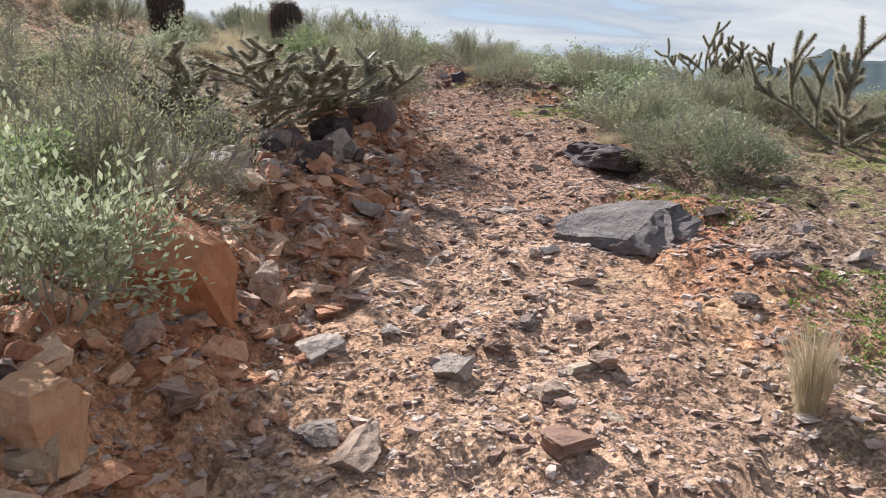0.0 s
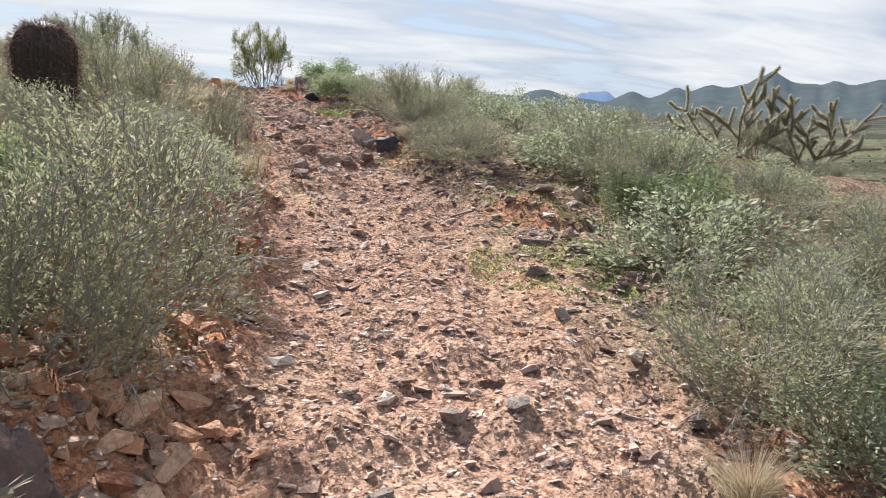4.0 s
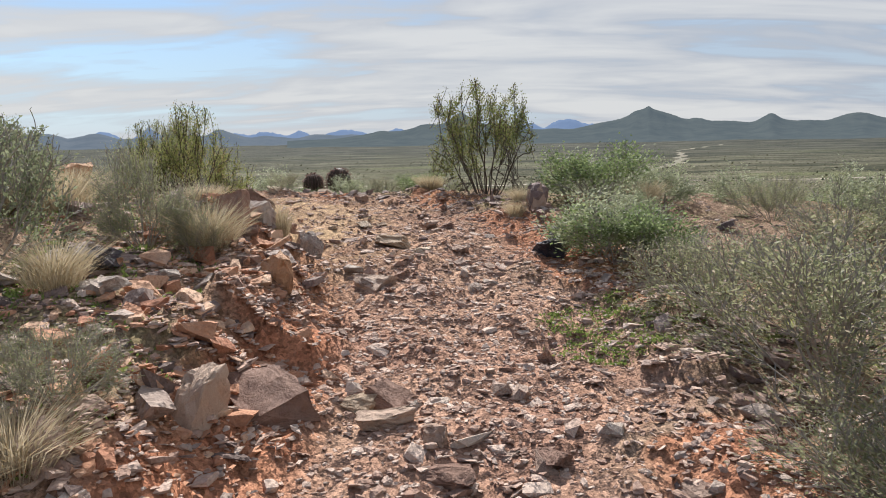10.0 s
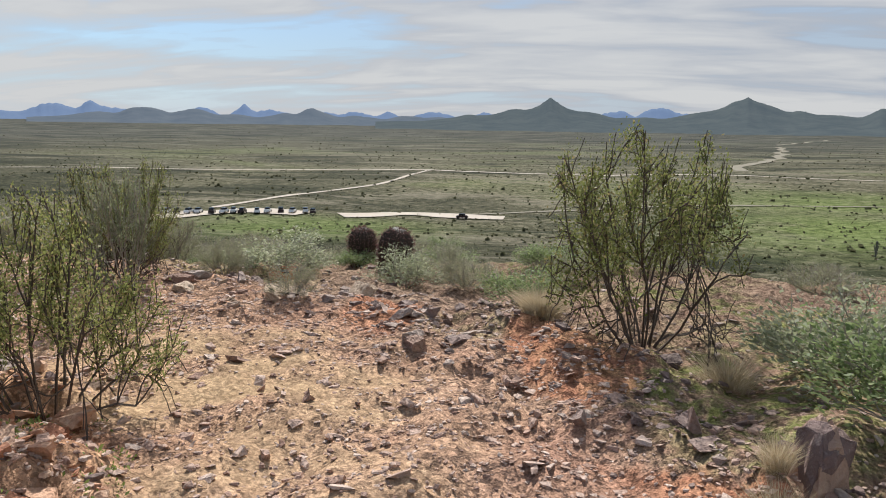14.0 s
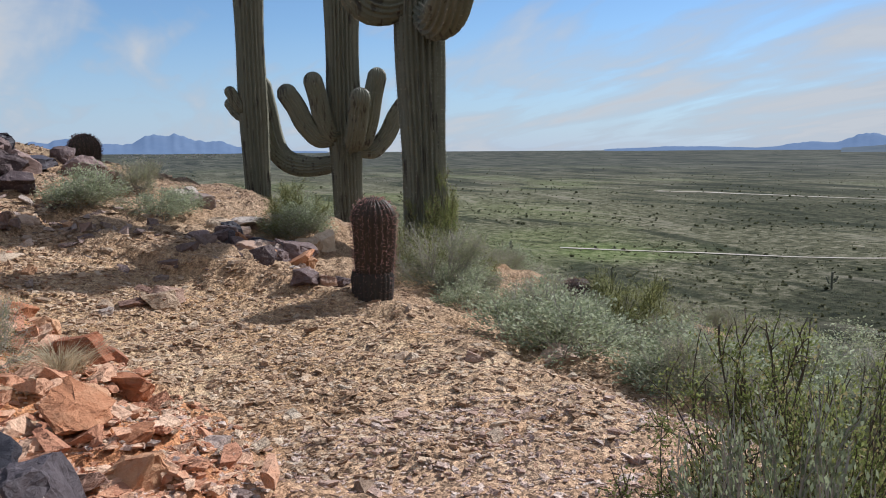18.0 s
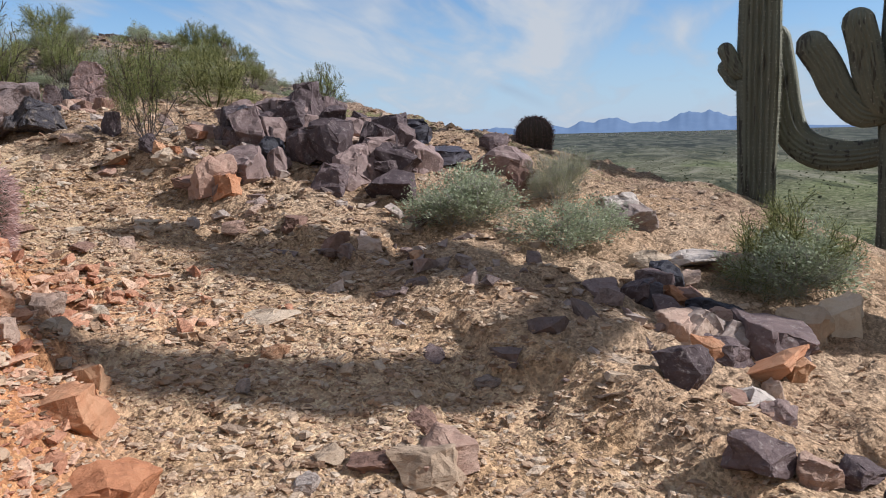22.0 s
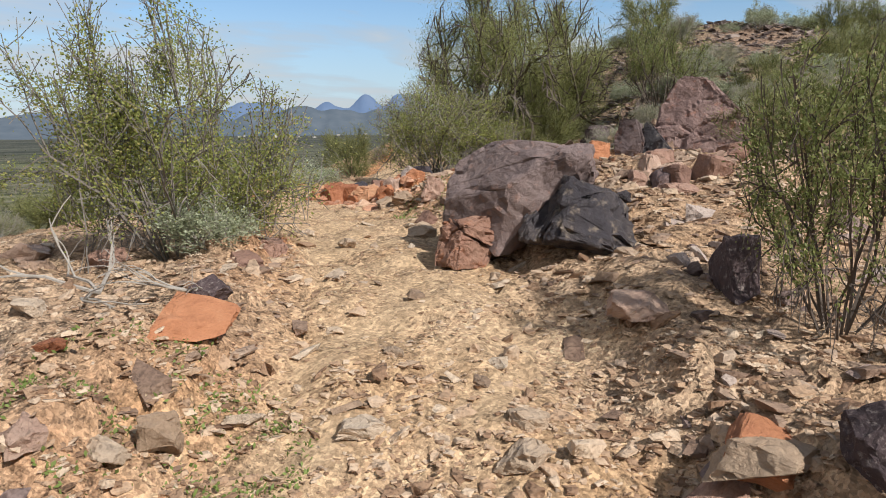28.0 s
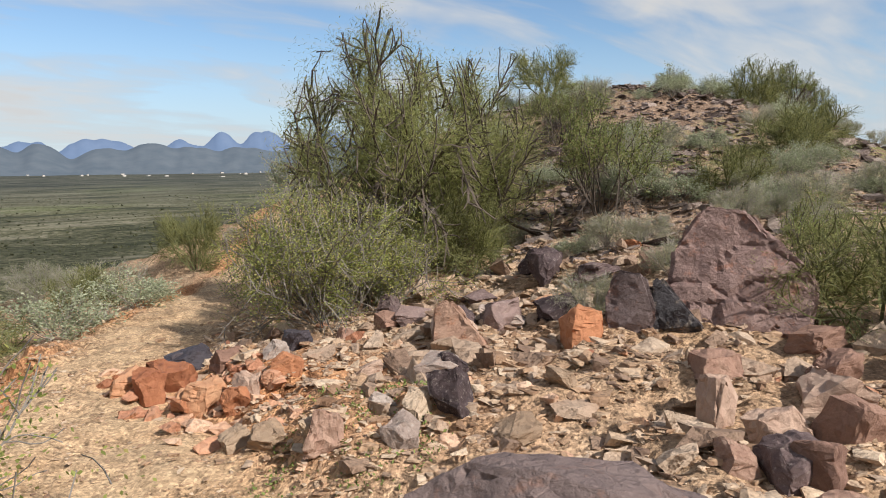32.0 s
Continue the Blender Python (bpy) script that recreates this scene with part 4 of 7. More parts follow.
def shrub(name, seed, width, height, stems, depth, kids, spread, leaves, leaf, ratio, leaf_mat, bark, label, category, fuzz=0.08, rise=0.1, upright=0.9, radius=0.012, shrink=0.62, droop=0.0, along=0.35, sides=3, wander=0.18, steps=3, bare=0.02):
    """A bush about one metre each way, to be scaled: stems fanning out from its foot, twigs, leaves near the twigs' ends."""
    r = np.random.RandomState(seed)
    segs, tips = [], []
    for k in range(stems):
        a, lean = 6.283 * k / stems + r.uniform(-0.4, 0.4), r.uniform(0.15, 1.0) ** 0.7
        way = np.array([np.cos(a) * lean, np.sin(a) * lean, upright * (1.15 - 0.75 * lean)])
        s, t = branching(r, (0.04 * np.cos(a), 0.04 * np.sin(a), -0.03), way, 0.5 * r.uniform(0.75, 1.15), radius, depth, kids, spread, wander=wander, steps=steps, rise=rise, shrink=shrink, along=along)
        segs += s
        tips += t
    segs, tips = np.array(segs), np.array(tips)
    top, wide = np.percentile(tips[:, 2], 98), np.percentile(np.hypot(tips[:, 0], tips[:, 1]), 90)
    fit_ = np.array([width / 2 / wide, width / 2 / wide, height / top])
    segs[:, :3] *= fit_
    segs[:, 3:6] *= fit_
    tips[:, :3] *= fit_
    def inside(p):
        lumps = 0.22 * np.sin(9 * p[:, 0] / width + seed) + 0.22 * np.sin(8 * p[:, 1] / width + 2 * seed)
        return (np.hypot(p[:, 0], p[:, 1]) / (0.6 * width)) ** 2 + (np.maximum(p[:, 2] - 0.45 * height, 0) / (0.6 * height)) ** 2 < 1 + lumps

    segs, tips = segs[(segs[:, 2] > -0.1) & inside(segs[:, 3:6])], tips[(tips[:, 2] > bare + 0.3 * bare * np.sin(5 * tips[:, 0] + 4 * tips[:, 1])) & inside(tips)]
    pick = r.randint(0, len(tips), leaves)
    at = tips[pick, :3] + r.normal(0, fuzz, (leaves, 3)) - tips[pick, 3:] * r.uniform(0, 0.14, (leaves, 1))
    at[:, 2] = np.maximum(at[:, 2], 0.02)
    along_ = tips[pick, 3:] + rand_dirs(r, leaves) * 0.8 + np.array([0, 0, 0.25 - droop])
    size = leaf * r.uniform(0.6, 1.3, leaves)
    base = tagged(new(name), label, category)
    v, f = tubes(segs, sides)
    child("woody_frame", mesh_of("woody_frame", v, f, bark), base)
    v, f = blades(at, along_, rand_dirs(r, leaves), size, size * ratio)
    child("foliage", mesh_of("foliage", v, f, leaf_mat), base)
    return base


def tuft(name, seed, n, height, width, mat, label, lean=0.5):
    r = np.random.RandomState(seed)
    a, rad = r.uniform(0, 6.28, n), width * 0.22 * np.sqrt(r.uniform(0, 1, n))
    at = np.stack([rad * np.cos(a), rad * np.sin(a), np.full(n, -0.01)], 1)
    out = r.uniform(0, lean, n)
    way = np.stack([np.cos(a) * out, np.sin(a) * out, np.ones(n)], 1)
    L = height * r.uniform(0.45, 1.0, n)
    v, f = blades(at, way, rand_dirs(r, n), L, L * 0.009 + 0.0015)
    k = rand_dirs(r, n) * 0.06 * height
    v = v.reshape(-1, 4, 3)
    v[:, 2] += k + np.stack([np.cos(a), np.sin(a), -0.4 + 0 * a], 1) * (L * 0.22)[:, None]
    base = tagged(new(name), label, "grass")
    v = v.reshape(-1, 3)
    m = 4 * (n * 2 // 3)
    child("blade_clump", mesh_of("blade_clump", v[:m], f[: m // 4], mat), base)
    child("stalk_clump", mesh_of("stalk_clump", v[m:] * np.array([0.55, 0.55, 1.15]), f[: n - m // 4], mat), base)
    return base


def ribbed(rings, ribs, depth, per=4):
    """Skin of a ribbed column: rings of centre, radius and frame (right, up)."""
    n = ribs * per
    a = np.arange(n) * 2 * np.pi / n
    prof = 1 - depth * (0.5 - 0.5 * np.cos(a * ribs)) ** 0.8
    V = [c + (np.cos(a)[:, None] * e1 + np.sin(a)[:, None] * e2) * (rad * prof)[:, None] for c, rad, e1, e2 in rings]
    k = np.arange(n)
    quad = np.stack([k, (k + 1) % n, n + (k + 1) % n, n + k], 1)
    F = (np.arange(len(rings) - 1)[:, None, None] * n + quad[None]).reshape(-1, 4)
    return np.concatenate(V), F, prof


def column(path, radii, ribs, depth, per=4):
    p = np.array(path, float)
    d = np.gradient(p, axis=0)
    d /= np.linalg.norm(d, axis=1)[:, None]
    ref = np.array([0.0, 1.0, 0.0]) if abs(d[0, 1]) < 0.9 else np.array([1.0, 0.0, 0.0])
    rings = []
    e1 = np.cross(ref, d[0])
    e1 /= np.linalg.norm(e1)
    for c, t, rad in zip(p, d, radii):
        e1 = e1 - t * (e1 @ t)
        e1 /= np.linalg.norm(e1)
        rings.append((c, rad, e1.copy(), np.cross(t, e1)))
    v, f, prof = ribbed(rings, ribs, depth, per)
    return v, f, rings


def spines_on(r, rings, ribs, every, length, width, depth, fan=4, outer=1.0):
    """Clusters of spines along the crests of the ribs."""
    at, way = [], []
    pc = np.array([q[0] for q in rings])
    s = np.concatenate([[0], np.cumsum(np.linalg.norm(np.diff(pc, axis=0), axis=1))])
    for t in np.arange(every / 2, s[-1], every):
        i = min(int(np.searchsorted(s, t)), len(rings) - 1)
        c0 = rings[max(i - 1, 0)]
        c1 = rings[i]
        w = (t - s[max(i - 1, 0)]) / (s[i] - s[max(i - 1, 0)] + 1e-9)
        c, rad = c0[0] * (1 - w) + c1[0] * w, c0[1] * (1 - w) + c1[1] * w
        for k in range(ribs):
            a = 2 * np.pi * k / ribs
            o = np.cos(a) * c1[2] + np.sin(a) * c1[3]
            for _ in range(fan):
                at.append(c + o * rad * 0.985)
                way.append(o * outer + rand_dirs(r, 1)[0] * 0.85)
    at, way = np.array(at), np.array(way)
    return blades(at, way, rand_dirs(r, len(at)), length * r.uniform(0.6, 1.2, len(at)), width)


def dome(h, radius, n=7, waist=0.92):
    """Heights and radii of an upright column with a rounded top."""
    z = list(np.linspace(0, h - radius, n)) + [h - radius + radius * math.sin(q) for q in np.linspace(0.3, 1.5, 5)]
    rr = list(radius * np.linspace(waist, 1.0, n)) + [radius * math.cos(q) for q in np.linspace(0.3, 1.5, 5)]
    return z, rr


def barrel(name, seed, height, radius, ribs, skin, spine, label, lean=0.0, dense=3, length=0.05, foot=False, width=0.0045):
    r = np.random.RandomState(seed)
    z, rr = dome(height, radius, 8, 0.78)
    path = [(lean * q * q, 0.02 * math.sin(q * 3), q) for q in z]
    v, f, rings = column(path, rr, ribs, 0.17)
    base = tagged(new(name), label, "cactus")
    child("body", mesh_of("body", v, f, skin, True), base)
    v, f = spines_on(r, rings, ribs, 0.04, length, width, 0.17, dense)
    child("spine_cover", mesh_of("spine_cover", v, f, spine), base, "reddish spines in rows along the ribs", "stuff")
    m = 26 * dense
    a, q = r.uniform(0, 6.28, m), radius * 0.62 * np.sqrt(r.uniform(0, 1, m))
    at = np.stack([lean * height * height + q * np.cos(a), q * np.sin(a), height - 0.55 * q * q / radius - 0.012], 1)
    way = np.stack([np.cos(a) * q / radius, np.sin(a) * q / radius, np.full(m, 0.55)], 1) + rand_dirs(r, m) * 0.55
    v, f = blades(at, way, rand_dirs(r, m), length * r.uniform(0.6, 1.1, m), width)
    child("crown_spine_cover", mesh_of("crown_spine_cover", v, f, spine), base, "woolly crown of spines", "stuff")
    if foot:
        v, f, _ = column([(lean * q * q, 0.0, q) for q in (-0.1, 0.0, 0.12, 0.24, 0.3)], [radius * q for q in (0.92, 0.92, 0.95, 0.98, 0.9)], ribs, 0.1)
        child("foot", mesh_of("foot", v, f, BARK["char"], True), base, "blackened corky foot")
    return base


def arm_path(r0, base_z, out, up, a, splay=0.2):
    """An arm that leaves the trunk, curves and rises."""
    pts = [(0.0, 0.0), (out * 0.35, -0.05 * up), (out * 0.7, -0.02 * up), (out * 0.93, up * 0.12), (out * (0.98 + 0.3 * splay), up * 0.35), (out * (1 + 0.6 * splay), up * 0.7), (out * (1 + splay), up)]
    q = glide(np.array(pts), 3)
    return [((r0 * 0.5 + u) * math.cos(a), (r0 * 0.5 + u) * math.sin(a), base_z + h) for u, h in q]


def saguaro(name, seed, height, radius, ribs, arms, label, flare=0.85):
    """arms: direction in degrees, height on the trunk, reach, rise, radius."""
    r = np.random.RandomState(seed)
    z, rr = dome(height, radius, 16, flare)
    rr = np.array(rr) * (1 + 0.05 * np.sin(np.array(z) * 2.1 + seed))
    path = [(0.03 * math.sin(q * 0.9 + seed), 0.03 * math.cos(q * 0.7), q - 0.15) for q in z]
    v, f, rings = column(path, rr, ribs, 0.32)
    base = tagged(new(name), label, "cactus")
    child("trunk", mesh_of("trunk", v, f, CACTUS["saguaro"], True), base)
    v, f = spines_on(r, rings, ribs, 0.06, 0.035, 0.004, 0.16, 3)
    child("spine_cover", mesh_of("spine_cover", v, f, SPINE["pale"]), base, "pale spines along the ribs", "stuff")
    for a, at, out, up, ar in arms:
        p = arm_path(radius, at, out, up, radians(a), 0.2 if up > 1.4 else 0.75)
        n = len(p)
        rad = [ar * (0.72 + 0.28 * min(1, i / 5)) for i in range(n)]
        top = p[-1]
        for q in np.linspace(0.35, 1.5, 5):
            p.append((top[0], top[1], top[2] + ar * math.sin(q)))
            rad.append(ar * math.cos(q))
        v, f, rings = column(p, rad, max(10, int(ribs * 0.75)), 0.24)
        arm = child("arm", mesh_of("arm", v, f, CACTUS["saguaro"], True), base)
        v, f = spines_on(r, rings, max(10, int(ribs * 0.75)), 0.07, 0.03, 0.004, 0.16, 2)
        child("arm_spine_cover", mesh_of("arm_spine_cover", v, f, SPINE["pale"]), arm, "", "stuff")
    return base


def cholla(name, seed, label, skin, tip_mat, thick=0.0155, depth=3, kids=2, stems=7):
    r = np.random.RandomState(seed)
    segs, tips = [], []
    for k in range(stems):
        a = 6.283 * k / stems + r.uniform(-0.4, 0.4)
        lean = r.uniform(0.3, 1.5)
        s, t = branching(r, (0, 0, -0.02), (math.cos(a) * lean, math.sin(a) * lean, 0.8), 0.36, thick, depth, kids, 0.85, 0.25, 2, 0.3, 0.66, 0.45)
        segs += s
        tips += t
    segs = np.array(segs)
    segs[:, 6:] = np.maximum(segs[:, 6:], thick * 0.8)
    k = 1.0 / max(segs[:, 5].max(), 0.1)
    segs[:, :6] *= k
    segs = segs[segs[:, 5] > 0.03]
    base = tagged(new(name), label, "cactus")
    v, f = tubes(segs, 6)
    child("jointed_body", mesh_of("jointed_body", v, f, skin), base)
    n = 90000
    pick = r.randint(0, len(segs), n)
    w = r.uniform(0, 1, (n, 1))
    at = segs[pick, :3] * (1 - w) + segs[pick, 3:6] * w
    o = rand_dirs(r, n)
    at = at + o * thick * 0.7
    v, f = blades(at, o, rand_dirs(r, n), r.uniform(0.014, 0.03, n), 0.003)
    child("spine_cover", mesh_of("spine_cover", v, f, tip_mat), base, "straw-coloured spines", "stuff")
    return base


# ---- rocks ----
SHAPES = {k: [mesh_of("rock", *block(300 + 7 * i + 50 * j, flat=1.0, long_=1.0, cuts=(9, 7, 11, 6, 8, 5, 12)[i], fine=2, jag=0.045, skew=0.16), ROCK[k]) for i in range(7)] for j, k in enumerate(ROCK)}
WORDS = {
    "grey": "weathered grey stone lying by the gravel trail",
    "black": "dark desert-varnished rock with sharp edges",
    "orange": "broken orange-red rock on the trail's bank",
    "brown": "rusty brown angular rock set in the soil",
    "tan": "pale tan broken stone on the trail",
    "purple": "purple-brown angular boulder with flat faces",
    "pale": "pale green and white veined rock",
}
rock_r = random.Random(4)


def lay_rock(kind, x, y, w, h, tall=False):
    me = SHAPES[kind][rock_r.randrange(7)]
    ob = new("boulder" if w > 0.42 else "rock", me)
    z = float(ground_at(np.array([x]), np.array([y]))[0])
    sx, sy, sz = w * rock_r.uniform(0.85, 1.0), w * rock_r.uniform(0.7, 0.95), max(h, 0.3 * w) * 1.2
    m = Matrix.Translation((x, y, z - 0.27 * sz)) @ Euler((rock_r.gauss(0, 0.16), rock_r.gauss(0, 0.16), rock_r.uniform(0, 6.28))).to_matrix().to_4x4()
    ob.matrix_world = m @ Matrix.Diagonal((sx, sy, sz, 1))
    return tagged(ob, WORDS[kind], "rock", "rocks along the trail")


# x, y, width and height of the rocks, by colour
ROWS = [
    (1.0, 16.8, 0.45, 0.12), (-9.66, 20.35, 0.56, 0.24), (-10.2, 20.32, 0.56, 0.27), (-9, 20.91, 0.52, 0.16),
    (-12.38, 10.59, 0.38, 0.09), (2.3, 16.44, 0.26, 0.18), (1.47, 14.59, 0.37, 0.14), (2.1, 16.92, 0.26, 0.14),
    (-1.27, 18.52, 0.36, 0.21), (1.64, 15.36, 0.32, 0.11), (-11.27, 11.13, 0.3, 0.15), (0.56, 5.62, 0.28, 0.06),
    (1.67, 15.08, 0.28, 0.09), (0.55, 21.26, 0.28, 0.06), (2.44, 15.19, 0.27, 0.11), (1.72, 16.42, 0.24, 0.09),
    (-4.22, 18.59, 0.24, 0.09), (2.59, 16.66, 0.23, 0.17), (4.19, 12.95, 0.23, 0.17), (0.93, 5.47, 0.22, 0.05),
    (5.75, 11.49, 0.22, 0.18), (2.08, 14.58, 0.22, 0.07), (-1.2, 18.71, 0.22, 0.17), (0.88, 2.68, 0.21, 0.07),
]
for row in ROWS:
    lay_rock('grey', *row)
ROWS = [
    (5.11, 13.01, 0.21, 0.13), (0.41, 3.05, 0.2, 0.04), (-0.32, 22, 0.2, 0.05), (-11.03, 9.81, 0.2, 0.13),
    (3.12, 16.05, 0.19, 0.04), (-0.73, 18.17, 0.19, 0.15), (-10.87, 11.1, 0.19, 0.08), (0.42, 4.79, 0.18, 0.05),
    (2.17, 15.11, 0.18, 0.04), (-5.19, 19.05, 0.18, 0.06), (0.29, 2.42, 0.17, 0.07), (2.73, 5.83, 0.17, 0.04),
    (1.33, 2.95, 0.16, 0.03), (3.46, 11.84, 0.16, 0.07), (-6.43, 19.6, 0.16, 0.06), (-5.29, 17.35, 0.16, 0.12),
    (3.3, 12.06, 0.15, 0.11), (2.62, 19.83, 0.15, 0.09), (-8.37, 16.83, 0.15, 0.08), (0.93, 3.33, 0.14, 0.03),
    (2.33, 2.66, 0.14, 0.06), (2.49, 6.63, 0.14, 0.04), (2.96, 16.31, 0.14, 0.04), (0.73, 3.08, 0.13, 0.04),
]
for row in ROWS:
    lay_rock('grey', *row)
ROWS = [
    (1.95, 4.64, 0.13, 0.03), (-7.89, 16.84, 0.13, 0.1), (2.07, 4.32, 0.12, 0.06), (2.93, 7.06, 0.12, 0.05),
    (-7.98, 14.8, 0.12, 0.09), (3.2, 7.01, 0.11, 0.02), (4.48, 9.26, 0.11, 0.04), (-5.71, 18.48, 0.09, 0.07),
]
for row in ROWS:
    lay_rock('grey', *row)
ROWS = [
    (-10.84, 18.15, 0.79, 0.23), (-7.92, 21.03, 0.56, 0.19), (-10.48, 17.11, 0.52, 0.3), (-6.64, 15.21, 0.48, 0.11),
    (1.8, 15.17, 0.44, 0.1), (-10.95, 8.69, 0.38, 0.17), (-8.39, 20.65, 0.33, 0.2), (0.98, 22.23, 0.32, 0.08),
    (-1.5, 18.61, 0.3, 0.11), (4.36, 16.68, 0.29, 0.13), (4.35, 12.57, 0.28, 0.19), (-1.19, 18.79, 0.28, 0.22),
    (-7.89, 20.5, 0.28, 0.22), (-6.74, 14.43, 0.28, 0.09), (4.45, 16.93, 0.26, 0.13), (4.4, 12.74, 0.24, 0.16),
    (-1.3, 18.46, 0.24, 0.18), (-9.84, 12.47, 0.24, 0.05),
]
for row in ROWS:
    lay_rock('black', *row)
ROWS = [
    (-6.97, 21.17, 0.54, 0.12), (-7.5, 21.29, 0.51, 0.22), (0.22, 18.02, 0.39, 0.21), (-7.84, 13.51, 0.39, 0.09),
    (-3.11, 18.9, 0.38, 0.17), (0.96, 22.23, 0.37, 0.08), (-4.76, 18.45, 0.37, 0.19), (-8.59, 16.76, 0.37, 0.22),
    (-8.02, 20.73, 0.36, 0.18), (-4.26, 18.91, 0.36, 0.16), (-4.99, 18.1, 0.36, 0.22), (-0.14, 2.98, 0.52, 0.5),
    (-2.03, 18.87, 0.35, 0.1), (-4.26, 18.6, 0.35, 0.24), (-2.85, 19.13, 0.34, 0.16), (-1.43, 19.12, 0.33, 0.16),
    (-2.5, 18.93, 0.33, 0.11), (-9.11, 15.27, 0.33, 0.07), (-7.06, 15.4, 0.31, 0.07), (-10.39, 9.02, 0.31, 0.21),
    (-1.83, 19.13, 0.28, 0.08), (-5.45, 17.82, 0.27, 0.26), (-0.81, 19.09, 0.26, 0.16), (0.9, 4.93, 0.25, 0.08),
]
for row in ROWS:
    lay_rock('orange', *row)
ROWS = [
    (1.05, 4.91, 0.24, 0.12), (2.73, 15.19, 0.23, 0.19), (-1.14, 18.65, 0.23, 0.09), (-9.92, 15.73, 0.23, 0.1),
    (-0.52, 2.1, 0.3, 0.24), (-14.12, 10.51, 0.21, 0.07), (-7.19, 14.98, 0.2, 0.06), (-10.46, 9.71, 0.2, 0.14),
    (2.3, 8.76, 0.19, 0.15), (-6.14, 18.45, 0.18, 0.08), (-7.97, 18.75, 0.18, 0.09), (-9.01, 15.78, 0.18, 0.15),
    (2.35, 9.7, 0.17, 0.1), (-5.26, 17.49, 0.15, 0.11), (-9.02, 15.97, 0.15, 0.08), (-7.29, 13.62, 0.14, 0.05),
    (-0.24, 2.58, 0.13, 0.04), (-8.95, 11.52, 0.12, 0.05),
]
for row in ROWS:
    lay_rock('orange', *row)
ROWS = [
    (-7.92, 21.53, 0.4, 0.28), (-6.56, 18.16, 0.39, 0.08), (1.47, 20.7, 0.37, 0.08), (-8.02, 21.79, 0.37, 0.34),
    (-9.09, 15.29, 0.37, 0.08), (-5.45, 19.53, 0.35, 0.15), (3.16, 17.16, 0.34, 0.07), (-8.65, 20.53, 0.32, 0.14),
    (-8.79, 17.16, 0.28, 0.07), (-9.94, 11.84, 0.28, 0.12), (-10.53, 11.03, 0.28, 0.08), (1.96, 21.29, 0.26, 0.06),
    (-11.02, 11.88, 0.26, 0.06), (-7.81, 16.46, 0.25, 0.05), (-8.94, 15.91, 0.25, 0.13), (-10.41, 10.73, 0.24, 0.11),
    (-7.26, 12.91, 0.23, 0.05), (0.65, 20.8, 0.22, 0.05), (-8.6, 14.71, 0.22, 0.08), (3.41, 16.78, 0.21, 0.05),
    (-7.47, 16.03, 0.21, 0.05), (-8.2, 14.25, 0.21, 0.05), (-10.36, 10.5, 0.21, 0.09), (-5.42, 19.06, 0.2, 0.05),
]
for row in ROWS:
    lay_rock('tan', *row)
ROWS = [
    (3.22, 14.39, 0.19, 0.04), (-10.9, 11.33, 0.19, 0.12), (-7.51, 16.65, 0.18, 0.06), (-8.68, 15.25, 0.18, 0.06),
    (-0.52, 2.04, 0.17, 0.12), (-7.53, 14.07, 0.17, 0.15), (-8.72, 14.55, 0.17, 0.07), (-7.36, 14.13, 0.16, 0.06),
    (-11.44, 11.78, 0.16, 0.09), (4.63, 9.07, 0.15, 0.06), (-6.99, 19.13, 0.15, 0.06), (-7.85, 13.99, 0.15, 0.03),
    (2.87, 17.93, 0.14, 0.03), (3.02, 17.95, 0.14, 0.03), (-8.43, 14.94, 0.14, 0.07), (-9.29, 11.89, 0.14, 0.08),
    (5.23, 9.93, 0.13, 0.1), (4.56, 9.85, 0.13, 0.03), (-8.36, 14.81, 0.13, 0.03), (1.17, 20.42, 0.12, 0.03),
    (2.63, 17.64, 0.11, 0.02), (-8.57, 13.84, 0.1, 0.02),
]
for row in ROWS:
    lay_rock('tan', *row)
ROWS = [
    (-10.31, 17.19, 0.5, 0.21), (-9.1, 21.18, 0.45, 0.18), (-7.46, 9.99, 0.45, 0.18), (-8.74, 16.32, 0.44, 0.12),
    (-12.05, 12.87, 0.44, 0.2), (-5.54, 19.56, 0.43, 0.13), (-10.5, 19.21, 0.43, 0.3), (-8.63, 16.62, 0.42, 0.36),
    (-8.12, 20.81, 0.41, 0.12), (-5, 23.47, 0.4, 0.22), (-3.46, 22.44, 0.4, 0.16), (-11.96, 10.56, 0.4, 0.2),
    (2.87, 14.24, 0.37, 0.17), (-12.94, 7.96, 0.36, 0.25), (-9.96, 15.67, 0.36, 0.2), (3.12, 16.08, 0.32, 0.07),
    (-0.71, 18.83, 0.31, 0.16), (-7.92, 18.09, 0.3, 0.18), (3.45, 12.64, 0.29, 0.06), (-9.57, 14.31, 0.29, 0.07),
    (-8.73, 11.93, 0.29, 0.1), (-11.32, 13.01, 0.29, 0.22), (-12.67, 12.56, 0.29, 0.12), (-13.78, 10.97, 0.29, 0.15),
]
for row in ROWS:
    lay_rock('brown', *row)
